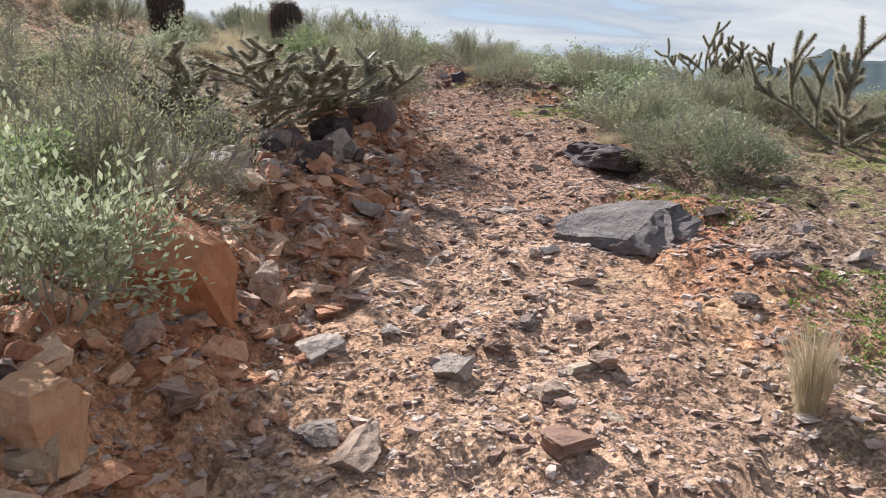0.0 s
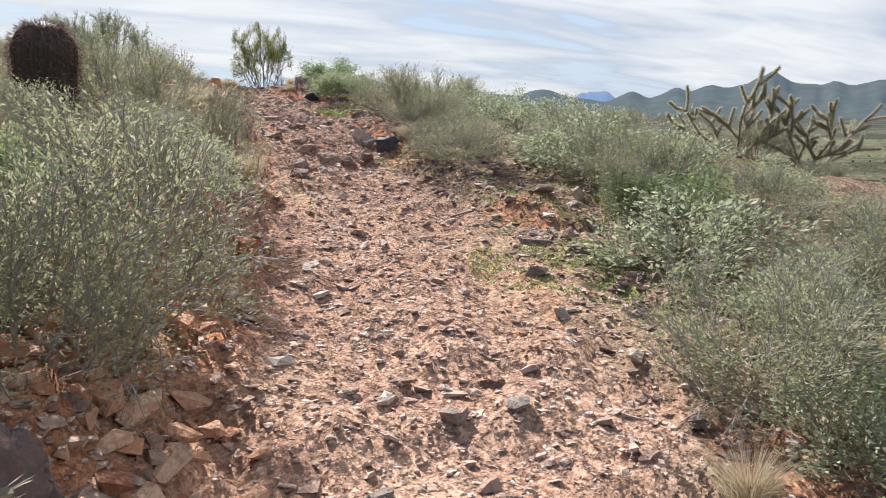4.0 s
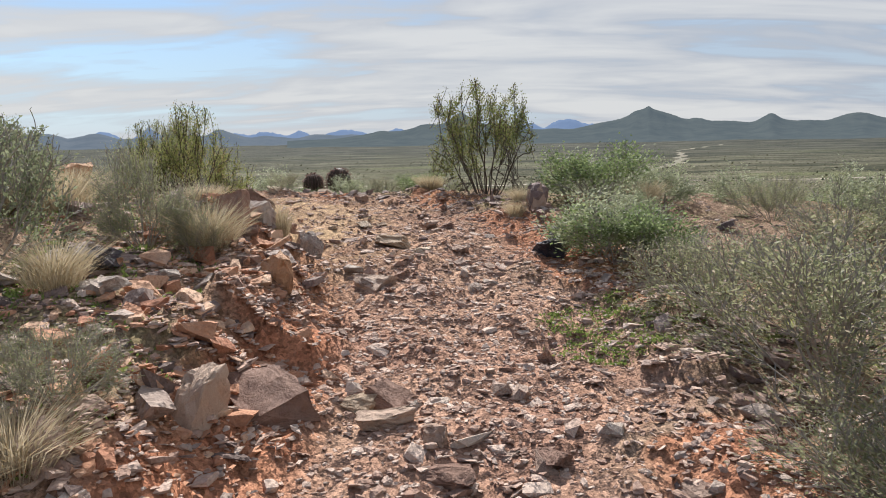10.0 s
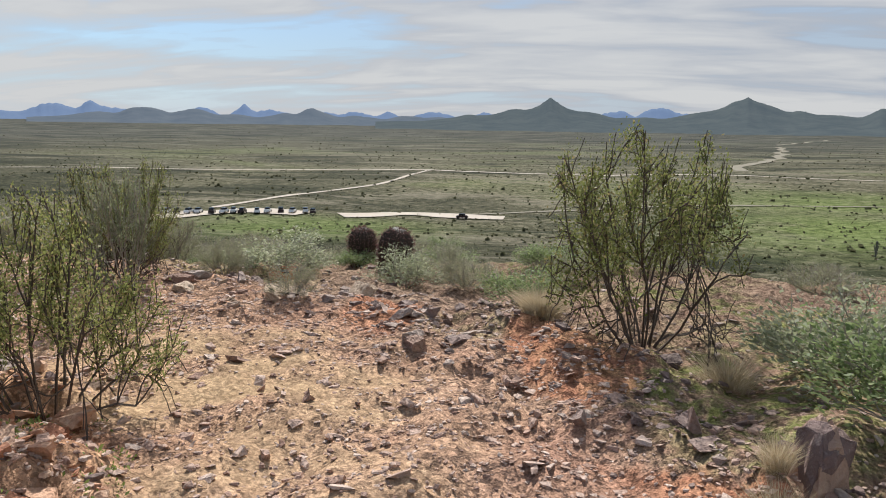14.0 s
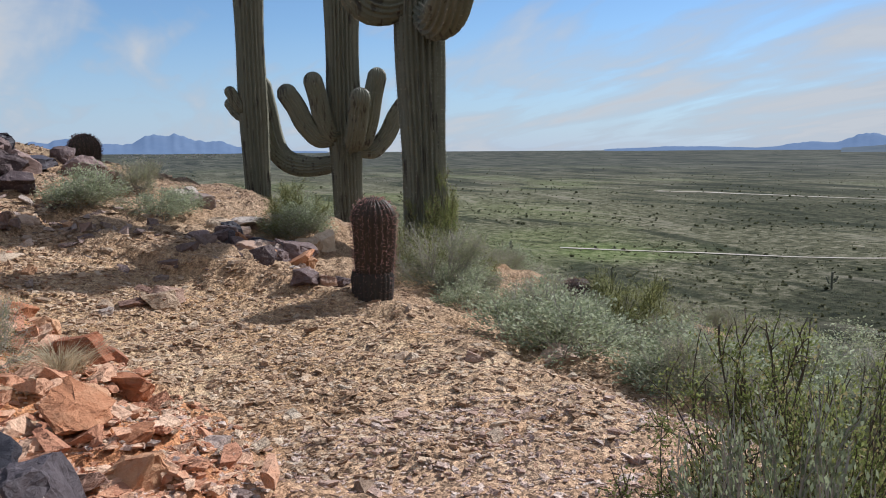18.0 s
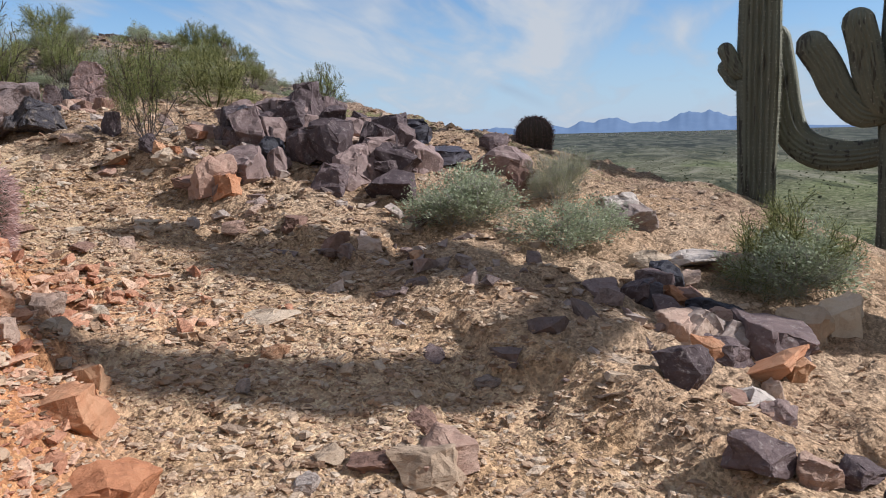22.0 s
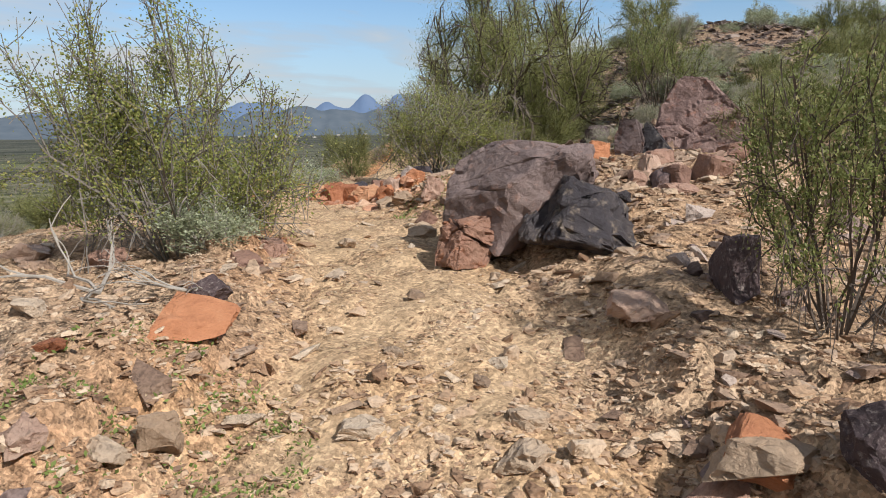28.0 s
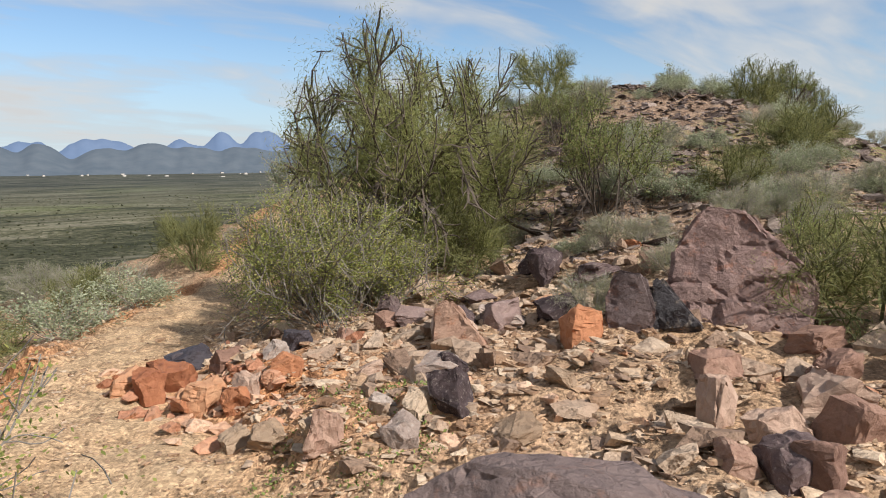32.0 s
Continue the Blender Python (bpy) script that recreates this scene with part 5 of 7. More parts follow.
ROWS = [
    (-5.42, 19.32, 0.28, 0.09), (-8.96, 15.25, 0.28, 0.06), (3.34, 14.43, 0.27, 0.06), (-8.21, 17.61, 0.27, 0.12),
    (-11.6, 12.8, 0.27, 0.18), (-11.97, 12.34, 0.27, 0.18), (-12.05, 9.73, 0.27, 0.13), (2.17, 16.8, 0.26, 0.15),
    (2.23, 16.2, 0.26, 0.2), (-8.03, 18.34, 0.26, 0.09), (-7.78, 11.68, 0.26, 0.1), (-11.2, 10.56, 0.26, 0.08),
    (3.35, 14.2, 0.25, 0.06), (0.44, 2.27, 0.24, 0.1), (3.61, 12.22, 0.24, 0.09), (3.2, 13.19, 0.24, 0.07),
    (2.71, 13.92, 0.24, 0.23), (-8.08, 17.12, 0.24, 0.12), (-11.15, 13.21, 0.24, 0.07), (3.19, 11.62, 0.23, 0.09),
    (2.66, 16.56, 0.23, 0.05), (4.44, 18.19, 0.23, 0.29), (0.49, 21.04, 0.23, 0.05), (4.2, 13, 0.22, 0.24),
]
for row in ROWS:
    lay_rock('brown', *row)
ROWS = [
    (2.1, 17.68, 0.22, 0.11), (-1.33, 18.91, 0.22, 0.06), (-8.43, 12.28, 0.22, 0.08), (5.9, 11.07, 0.21, 0.09),
    (3.45, 13.02, 0.21, 0.07), (-5.81, 19.41, 0.21, 0.06), (1.07, 2.06, 0.2, 0.04), (3.59, 13.85, 0.2, 0.06),
    (5.01, 12.84, 0.2, 0.09), (-5.82, 17.24, 0.2, 0.16), (0.18, 3.42, 0.19, 0.17), (2.45, 13.4, 0.19, 0.08),
    (3.25, 6.32, 0.18, 0.05), (3.95, 12.08, 0.18, 0.14), (3.95, 13.93, 0.18, 0.04), (-7.07, 16.45, 0.18, 0.05),
    (-7.08, 15.94, 0.18, 0.05), (-7.15, 14.13, 0.18, 0.04), (-11.22, 12.77, 0.18, 0.11), (1.47, 2.5, 0.17, 0.07),
    (-0.14, 2.53, 0.17, 0.04), (4, 12.21, 0.17, 0.12), (3.76, 12.01, 0.17, 0.09), (2.59, 16.98, 0.17, 0.07),
]
for row in ROWS:
    lay_rock('brown', *row)
ROWS = [
    (-10.19, 11.52, 0.17, 0.1), (1.2, 2.41, 0.16, 0.03), (0.59, 4.83, 0.16, 0.06), (2.59, 10.02, 0.16, 0.12),
    (2.85, 12.9, 0.16, 0.15), (3.29, 16.22, 0.16, 0.05), (3.47, 17.8, 0.16, 0.05), (-3.2, 21.51, 0.16, 0.09),
    (-8.38, 17.16, 0.16, 0.06), (1.13, 2.78, 0.15, 0.05), (3.52, 17.55, 0.15, 0.07), (2.31, 17.35, 0.15, 0.09),
    (3.6, 17.78, 0.14, 0.04), (3.71, 16.9, 0.14, 0.03), (-7.3, 16.65, 0.14, 0.1), (3.54, 14.06, 0.13, 0.07),
    (2.65, 19.72, 0.13, 0.1), (1.27, 20.28, 0.13, 0.03), (3.23, 7.31, 0.12, 0.04), (-5.15, 17.62, 0.12, 0.12),
    (2.6, 7.38, 0.09, 0.03), (2.95, 17.58, 0.08, 0.03),
]
for row in ROWS:
    lay_rock('brown', *row)
ROWS = [
    (-9.35, 18.13, 0.69, 0.31), (-10.49, 16.43, 0.65, 0.34), (-7.46, 21.27, 0.57, 0.29), (-10.93, 16.85, 0.55, 0.41),
    (-9.04, 16.71, 0.54, 0.42), (-9.21, 17.56, 0.53, 0.25), (-10.75, 17.28, 0.53, 0.3), (-11.11, 18.85, 0.52, 0.39),
    (-13.52, 10.56, 0.44, 0.12), (-10.19, 17.76, 0.42, 0.25), (-12.18, 9.86, 0.4, 0.09), (-12.22, 18.66, 0.4, 0.25),
    (-6.62, 15.58, 0.39, 0.09), (-9.91, 16.47, 0.39, 0.32), (-9.42, 16.93, 0.36, 0.29), (-7.81, 20.17, 0.35, 0.09),
    (-12.95, 9.8, 0.34, 0.09), (-10.56, 17.78, 0.34, 0.32), (-10, 14.49, 0.33, 0.31), (-13.68, 9.82, 0.32, 0.22),
    (-8.22, 20.56, 0.31, 0.2), (-13.55, 10.06, 0.31, 0.26), (-11.06, 17.17, 0.31, 0.23), (-7.9, 20.47, 0.3, 0.23),
]
for row in ROWS:
    lay_rock('purple', *row)
ROWS = [
    (-11.3, 11.15, 0.3, 0.15), (0.89, 5.76, 0.29, 0.1), (-7.22, 14.5, 0.29, 0.12), (-12.6, 10.86, 0.29, 0.11),
    (-9.92, 16.04, 0.29, 0.19), (-9.16, 15.57, 0.28, 0.16), (0.43, 5.13, 0.24, 0.1), (-8, 13.14, 0.24, 0.12),
    (-6.58, 19.23, 0.23, 0.09), (4.43, 18.21, 0.21, 0.27), (-12.86, 11.67, 0.2, 0.12),
]
for row in ROWS:
    lay_rock('purple', *row)


# smaller rocks strewn over the banks, thickest where the slope breaks
def strew(n, lo, hi, bias, spread, kind, small, big, seed, label, edge=0.8):
    x, y, r = along_trail(n, lo, hi, spread, seed, bias)
    keep = near_trail(x, y)[2] > edge
    x, y = x[keep], y[keep]
    rubble("rubble", x, y, small + (big - small) * r.uniform(0, 1, len(x)) ** 2.4, GRAVEL[kind], seed, label)


strew(900, 0.04, 0.44, -1.3, 0.28, "orange", 0.035, 0.17, 61, "broken red stones bedded in the bank")
bank_r = np.random.RandomState(88)
bx, by = bank_r.uniform(-1.6, 2.2, 5200), bank_r.uniform(0.4, 7.4, 5200)
bout = near_trail(bx, by)
bkeep = (bout[3] < 0) & (bout[2] + bank_r.normal(0, 0.12, 5200) > 0.8) & (bout[2] < 1.75)
for kind_, words_, part_ in (("orange", "broken red stones packed in the first bank", 0), ("rust", "dusty pink stones packed in the first bank", 1)):
    sel = bkeep & ((np.arange(5200) % 4 == 0) == (part_ == 1))
    rubble("rubble", bx[sel], by[sel], 0.045 + 0.13 * bank_r.uniform(0, 1, sel.sum()) ** 2.5, GRAVEL[kind_], 89 + part_, words_)
strew(360, 0.04, 0.44, -1.4, 0.35, "dark", 0.04, 0.19, 71, "broken dark stones bedded in the bank")
strew(220, 0.1, 0.45, 1.5, 0.35, "dark", 0.05, 0.17, 62, "broken dark stones at the trail's edge")
strew(620, 0.45, 0.72, -1.6, 0.4, "orange", 0.05, 0.2, 63, "broken orange stones heaped on the bank")
strew(420, 0.82, 0.97, 2.4, 1.0, "brown", 0.06, 0.24, 64, "broken brown stones on the slope")
strew(60, 0.82, 0.97, 1.8, 0.8, "orange", 0.06, 0.16, 74, "broken orange stones on the slope")
strew(520, 0.05, 0.42, 0.0, 0.5, "rust", 0.03, 0.1, 66, "stones bedded in the trail", -9)
strew(220, 0.56, 0.78, 0.0, 0.5, "tan", 0.03, 0.11, 67, "tan stones bedded in the trail", -9)
strew(200, 0.58, 0.8, 1.9, 0.5, "dark", 0.06, 0.24, 65, "broken brown stones at the trail's edge")


# the heap of dark rocks at the turn: big ones below, others lying on top
heap_r = random.Random(31)
for k in range(40):
    a, q = heap_r.uniform(0, 6.28), heap_r.uniform(0, 1) ** 0.6
    x, y = -10.1 + 0.8 * q * math.cos(a) + 0.45 * q * math.sin(a), 17.25 - 0.45 * q * math.cos(a) + 1.15 * q * math.sin(a)
    w = heap_r.uniform(0.3, 0.62)
    ob = lay_rock(heap_r.choice(("purple", "purple", "black", "purple", "purple")), x, y, w, w * heap_r.uniform(0.4, 0.8))
    ob.location.z += 0.22 * (1 - q) * (k % 2)
for x, y, w, h, up in ((-10.7, 16.75, 0.58, 0.42, 0.12), (-11.0, 16.3, 0.6, 0.34, 0.04), (-11.0, 16.55, 0.26, 0.36, 0.16), (-10.6, 17.05, 0.44, 0.34, 0.1), (-11.3, 17.75, 0.72, 0.26, 0.12)):
    ob = lay_rock("black" if w > 0.7 else "purple", x, y, w, h)
    ob.location.z += up

# grey stones lying on top of the first bank, darker ones under the cholla
for kind, x, y, w in (("grey", 0.0, 4.65, 0.34), ("grey", -0.24, 4.95, 0.3), ("grey", 0.18, 4.3, 0.22), ("grey", -0.1, 4.3, 0.26), ("grey", -0.32, 4.6, 0.28), ("grey", 0.16, 5.0, 0.3), ("grey", 0.4, 4.75, 0.2), ("grey", 0.45, 5.2, 0.26), ("purple", 0.62, 5.05, 0.22), ("purple", 0.78, 5.35, 0.3), ("grey", 0.95, 5.65, 0.34), ("black", 0.05, 5.6, 0.36), ("grey", -0.3, 5.5, 0.3), ("purple", 0.98, 5.85, 0.34), ("grey", 0.86, 5.5, 0.34), ("purple", 0.62, 5.45, 0.3), ("grey", 1.05, 5.62, 0.2)):
    lay_rock(kind, x, y, w, w * 0.6)

# brown and orange rocks piled at the trail's outer edge, above the slope with the saguaros
edge_r = random.Random(57)
for k in range(22):
    q = k / 21
    x, y = -8.3 + 2.5 * q + edge_r.gauss(0, 0.12), 20.75 + 0.35 * q + edge_r.gauss(0, 0.14)
    w = edge_r.uniform(0.18, 0.42)
    lay_rock(edge_r.choice(("brown", "purple", "orange", "brown", "grey")), x, y, w, w * edge_r.uniform(0.4, 0.75))
ledge_r = np.random.RandomState(58)
rubble("rubble", ledge_r.normal(-10.62, 0.2, 150), ledge_r.normal(9.7, 0.55, 150), ledge_r.uniform(0.05, 0.15, 150), GRAVEL["orange"], 59, "broken orange stones below the ledge")
rubble("rubble", ledge_r.normal(-6.3, 0.26, 260), ledge_r.normal(16.9, 0.55, 260), 0.04 + 0.11 * ledge_r.uniform(0, 1, 260) ** 2, GRAVEL["orange"], 60, "broken orange stones on the bank below the squat cactus")

# the orange ledge where the trail bends away, capped with darker stones
for kind, x, y, w in (("orange", -10.33, 8.96, 0.26), ("orange", -10.43, 9.24, 0.34), ("orange", -10.48, 9.65, 0.22), ("orange", -10.57, 9.77, 0.3), ("brown", -10.67, 10.09, 0.26), ("orange", -10.88, 10.13, 0.22), ("orange", -10.61, 9.11, 0.34), ("black", -10.98, 8.67, 0.26), ("brown", -11.02, 9.13, 0.24), ("black", -11.3, 9.59, 0.24), ("brown", -11.68, 9.61, 0.22), ("orange", -10.62, 10.05, 0.24), ("orange", -10.51, 9.76, 0.26)):
    lay_rock(kind, x, y, w, w * 0.7)

# scree on the stony hillside beyond
scree_r = np.random.RandomState(19)
hx, hy = scree_r.uniform(-24, -13.8, 9000), scree_r.uniform(3.5, 13.0, 9000)
keep_ = near_trail(hx, hy)[1] > 2.6
scatter("scree", hx[keep_], hy[keep_], 0.05 * np.exp(np.abs(scree_r.normal(0, 0.6, keep_.sum()))), GRAVEL["hill"], 20, ground, "dark broken stones on the hillside")


# ---- the large boulders ----
def big_rock(name, kind, seed, x, y, size, turn, lean, label, sink=0.1, cuts=8, jag=0.038, roll=0.0, splits=2):
    v, f = block(seed, 1.0, 1.0, cuts, 3, jag, splits=splits)
    ob = new(name, mesh_of(name, v * np.array(size), f, BIG_ROCK[kind]))
    z = float(ground_at(np.array([x]), np.array([y]))[0])
    ob.matrix_world = Matrix.Translation((x, y, z - sink)) @ Euler((radians(lean), radians(roll), radians(turn))).to_matrix().to_4x4()
    return tagged(ob, label, "boulder")


def slab_rock(name, kind, seed, x, y, outline, deep, turn, lean, label, sink=0.08, jag=0.022):
    """A standing plate of rock: its outline (across, up) given depth, broken edges and shallow steps."""
    r = np.random.RandomState(seed)
    bm = bmesh.new()
    front = [bm.verts.new((u + r.normal(0, 0.015), -deep / 2 + r.normal(0, 0.02), w)) for u, w in outline]
    back = [bm.verts.new((u * 0.86 + r.normal(0, 0.02), deep / 2 + r.normal(0, 0.03), w * 0.92)) for u, w in outline]
    n = len(outline)
    bm.faces.new(front)
    bm.faces.new(back[::-1])
    for i in range(n):
        bm.faces.new((front[i], back[i], back[(i + 1) % n], front[(i + 1) % n]))
    bmesh.ops.recalc_face_normals(bm, faces=bm.faces)
    bmesh.ops.bevel(bm, geom=list(bm.edges), offset=0.025, segments=2, affect="EDGES")
    bmesh.ops.triangulate(bm, faces=bm.faces)
    for _ in range(5):
        bmesh.ops.subdivide_edges(bm, edges=[e for e in bm.edges if e.calc_length() > 0.045], cuts=1)
        bmesh.ops.triangulate(bm, faces=bm.faces)
    bm.normal_update()
    off = Vector(r.uniform(0, 50, 3))
    for v in bm.verts:
        q = v.co * 3.2 + off
        near, cells = noise.voronoi(Vector((q.x * 0.8, q.y, q.z * 1.5)) + noise.noise_vector(q) * 0.3)
        split = 1 - min(1.0, (near[1] - near[0]) / 0.07)
        v.co += v.normal * (jag * noise.noise(q) + jag * 1.5 * noise.noise(cells[0] * 5.3) - jag * 0.9 * split + jag * 0.4 * noise.noise(q * 4.0))
    me = bpy.data.meshes.new(name)
    bm.to_mesh(me)
    bm.free()
    me.materials.append(BIG_ROCK[kind])
    ob = new(name, me)
    z = float(ground_at(np.array([x]), np.array([y]))[0])
    ob.matrix_world = Matrix.Translation((x, y, z - sink)) @ Euler((radians(lean), 0, radians(turn))).to_matrix().to_4x4()
    return tagged(ob, label, "boulder")


big_rock("boulder", "dusky", 901, -10.12, 12.8, (1.0, 0.8, 0.72), 128, 4, "large purple-brown boulder beside the trail", 0.08, 11, 0.03)
big_rock("boulder", "brown", 902, -9.68, 12.82, (0.4, 0.4, 0.34), 120, 0, "broken brown boulder leaning on a larger one", 0.05)
big_rock("boulder", "black", 937, -10.05, 13.4, (0.66, 0.4, 0.46), 158, -10, "black cracked slab of rock leaning on a boulder", 0.03, 9, 0.05, roll=10, splits=3)
slab_rock("boulder", "purple", 944, -12.95, 11.98, [(-0.42, 0.0), (0.38, -0.04), (0.47, 0.16), (0.44, 0.32), (0.27, 0.52), (0.07, 0.72), (-0.2, 0.74), (-0.38, 0.5)], 0.5, 113, -16, "large faceted purple-brown boulder standing on the slope", 0.1, 0.03)
slab_rock("boulder", "dusky", 905, -12.46, 11.55, [(-0.13, 0.0), (0.13, 0.0), (0.16, 0.16), (0.07, 0.4), (-0.09, 0.42), (-0.16, 0.24)], 0.16, 106, -6, "upright dark slab of rock beside a larger boulder", 0.06, 0.012)
slab_rock("boulder", "black", 946, -12.55, 11.74, [(-0.08, 0.0), (0.26, 0.0), (0.2, 0.07), (-0.04, 0.36), (-0.1, 0.3)], 0.12, 118, -10, "dark broken wedge of rock between two slabs", 0.04, 0.01)
slab_rock("boulder", "brown", 947, -11.82, 10.72, [(-0.2, 0.0), (0.24, 0.0), (0.16, 0.12), (-0.08, 0.34), (-0.18, 0.3)], 0.2, 122, -24, "leaning reddish-brown slab on the stony ground", 0.05, 0.014)
for kind, x, y, w, h in (("orange", -12.21, 11.36, 0.28, 0.26), ("purple", -12.6, 10.9, 0.36, 0.17), ("purple", -12.32, 10.66, 0.38, 0.22), ("purple", -12.5, 9.25, 0.3, 0.22), ("purple", -12.15, 10.42, 0.26, 0.2), ("purple", -11.05, 11.42, 0.26, 0.22), ("grey", -10.7, 11.44, 0.2, 0.18), ("brown", -11.7, 12.52, 0.26, 0.26), ("brown", -11.75, 13.0, 0.28, 0.24), ("purple", -11.35, 13.0, 0.28, 0.2), ("brown", -12.35, 12.75, 0.28, 0.2), ("brown", -10.5, 11.1, 0.26, 0.2)):
    lay_rock(kind, x, y, w, h)
big_rock("boulder", "grey", 907, 2.5, 3.95, (0.82, 0.7, 0.17), 118, -20, "flat rough grey boulder lying at the trail's edge", 0.0, 4, 0.04, splits=0)
big_rock("boulder", "dusky", 918, 3.25, 5.68, (0.72, 0.42, 0.26), 118, 12, "low dark rock at the trail's edge", 0.05, 12, 0.05, splits=0)
big_rock("boulder", "dusky", 909, 1.36, 6.36, (0.5, 0.46, 0.52), 40, 0, "dark rounded boulder on top of the red bank", 0.1, 16, 0.03, splits=0)


# ---- plant models, one metre wide and high, then set out ----
MODEL = {
    "brittle": [shrub("brittlebush", 20 + i, 1, 1, 12, 2, 2, 0.7, 3800, 0.047, 0.42, LEAF["brittle"], BARK["grey"], "rounded silvery-green brittlebush on stony ground", "bush", 0.06, radius=0.007) for i in range(3)],
    "brittle_green": [shrub("brittlebush", 30 + i, 1, 1, 12, 2, 2, 0.7, 4200, 0.045, 0.42, LEAF["brittle_green"], BARK["grey"], "low fresh-green leafy bush beside the trail", "bush", 0.06, radius=0.007) for i in range(2)],
    "bursage": [shrub("desert_shrub", 40 + i, 1, 1, 20, 2, 3, 0.65, 13000, 0.023, 0.3, LEAF["bursage"], BARK["grey"], "dense grey-green twiggy shrub with dry stems", "bush", 0.045, 0.05, radius=0.0055) for i in range(4)],
    "creosote": [shrub("creosote_bush", 50 + i, 1, 1, 14, 2, 2, 1.0, 15000, 0.018, 0.5, LEAF["creosote"], BARK["dark"], "airy olive-green creosote bush with thin dark stems", "bush", 0.02, 0.02, 0.95, 0.0075, shrink=0.5, along=0.42, wander=0.26, steps=5, bare=0.34) for i in range(3)],
    "creosote_near": [shrub("creosote_bush", 54 + i, 1, 1, 20, 2, 3, 1.1, 38000, 0.0115, 0.6, LEAF["creosote_near"], BARK["mid"], "airy yellow-green creosote bush with grey stems", "bush", 0.02, 0.03, 0.8, 0.005, shrink=0.5, along=0.42, wander=0.26, steps=5, bare=0.16) for i in range(2)],
    "creosote_grey": [shrub("creosote_bush", 58 + i, 1, 1, 12, 2, 2, 0.7, 5200, 0.026, 0.5, LEAF["creosote_grey"], BARK["grey"], "thin grey-green open shrub against the sky", "bush", 0.016, 0.12, 1.0, 0.0075, shrink=0.5, along=0.4, wander=0.2, steps=5) for i in range(2)],
    "palo": [shrub("palo_verde_tree", 62, 1, 1, 10, 3, 2, 1.05, 130000, 0.02, 0.09, LEAF["palo_tree"], BARK["dark"], "spreading olive-green palo verde tree with dark limbs", "tree", 0.028, -0.02, 0.55, 0.014, 0.6, along=0.45, wander=0.32, steps=4, droop=0.1, bare=0.3)],
    "palo_small": [shrub("palo_verde_bush", 66 + i, 1, 1, 8, 2, 3, 0.95, 14000, 0.05, 0.06, LEAF["palo"], BARK["olive"], "bushy yellow-green young palo verde", "tree", 0.035, 0.02, 0.9, 0.010, 0.6, along=0.3, wander=0.3, steps=4, droop=0.15) for i in range(2)],
    "straw": [tuft("grass_tuft", 70 + i, 800, 1.0, 1.0, LEAF["straw"], "dry straw-coloured grass tuft beside the trail") for i in range(2)],
    "cholla": [cholla("cholla_cactus", 80 + i, "branching cholla cactus with pale spiny joints", CACTUS["cholla"], SPINE["straw"], stems=6 if i == 0 else 4, depth=3 if i == 0 else 2) for i in range(4)],
}
plant_r = random.Random(9)
plant_turn = {}


def set_plant(kind, x, y, w, h):
    n = plant_turn[kind] = plant_turn.get(kind, -1) + 1
    src = MODEL[kind][n % len(MODEL[kind])]
    z = float(ground_at(np.array([x]), np.array([y]))[0])
    m = Matrix.Translation((x, y, z - 0.02)) @ Matrix.Rotation(plant_r.uniform(0, 6.28), 4, "Z") @ Matrix.Rotation(plant_r.gauss(0, 0.07), 4, "X") @ Matrix.Diagonal((w * 1.05, w * 1.05, h, 1))
    if n < len(MODEL[kind]):
        src.matrix_basis = m
        return src
    ob = copy_thing(src, Matrix.Identity(4))
    ob.matrix_basis = m
    return ob


# x, y, width and height of the plants, by kind
ROWS = [
    (-0.5, 2.59, 0.7, 0.7), (5.82, 10.93, 1.38, 0.69), (5.03, 8.27, 1.13, 0.62), (4.98, 7.31, 0.81, 0.45),
    (4, 4.79, 0.71, 0.55), (4.19, 6.32, 0.57, 0.37), (4.27, 6.01, 0.55, 0.41), (6.56, 12.51, 0.84, 0.46),
    (2.09, 8.91, 0.56, 0.39), (7.05, 14.84, 1.21, 0.64), (6.81, 15.49, 1.11, 0.68), (4.68, 16.51, 0.81, 0.45),
    (5.08, 19.63, 1.04, 0.52), (5.7, 19.57, 0.9, 0.49), (5.81, 18.87, 0.65, 0.44), (5.12, 17.53, 0.53, 0.44),
    (0.8, 22.56, 0.99, 0.44), (2.14, 22.39, 0.73, 0.41), (-3.4, 22.5, 1.0, 0.6), (-4.78, 23.59, 0.87, 0.47),
    (-8.61, 21.58, 0.94, 0.51), (-6.34, 23.09, 0.82, 0.52), (-8.76, 18.84, 0.83, 0.5), (-8.55, 19.82, 0.74, 0.41),
]
for row in ROWS:
    set_plant('brittle', *row)
ROWS = [
    (-4.12, 22.64, 1.05, 0.59), (-4.05, 24.48, 1.1, 0.5), (-8.91, 20.09, 0.67, 0.37), (-8.82, 21.76, 0.77, 0.59),
    (-5.55, 22.65, 0.64, 0.44), (-8.91, 19.05, 0.81, 0.51), (-8.37, 11.71, 0.7, 0.35), (-12.0, 5.0, 1.04, 0.5),
    (-10.75, 6.2, 1.0, 0.5), (-8.31, 11.98, 0.55, 0.32),
]
for row in ROWS:
    set_plant('brittle', *row)
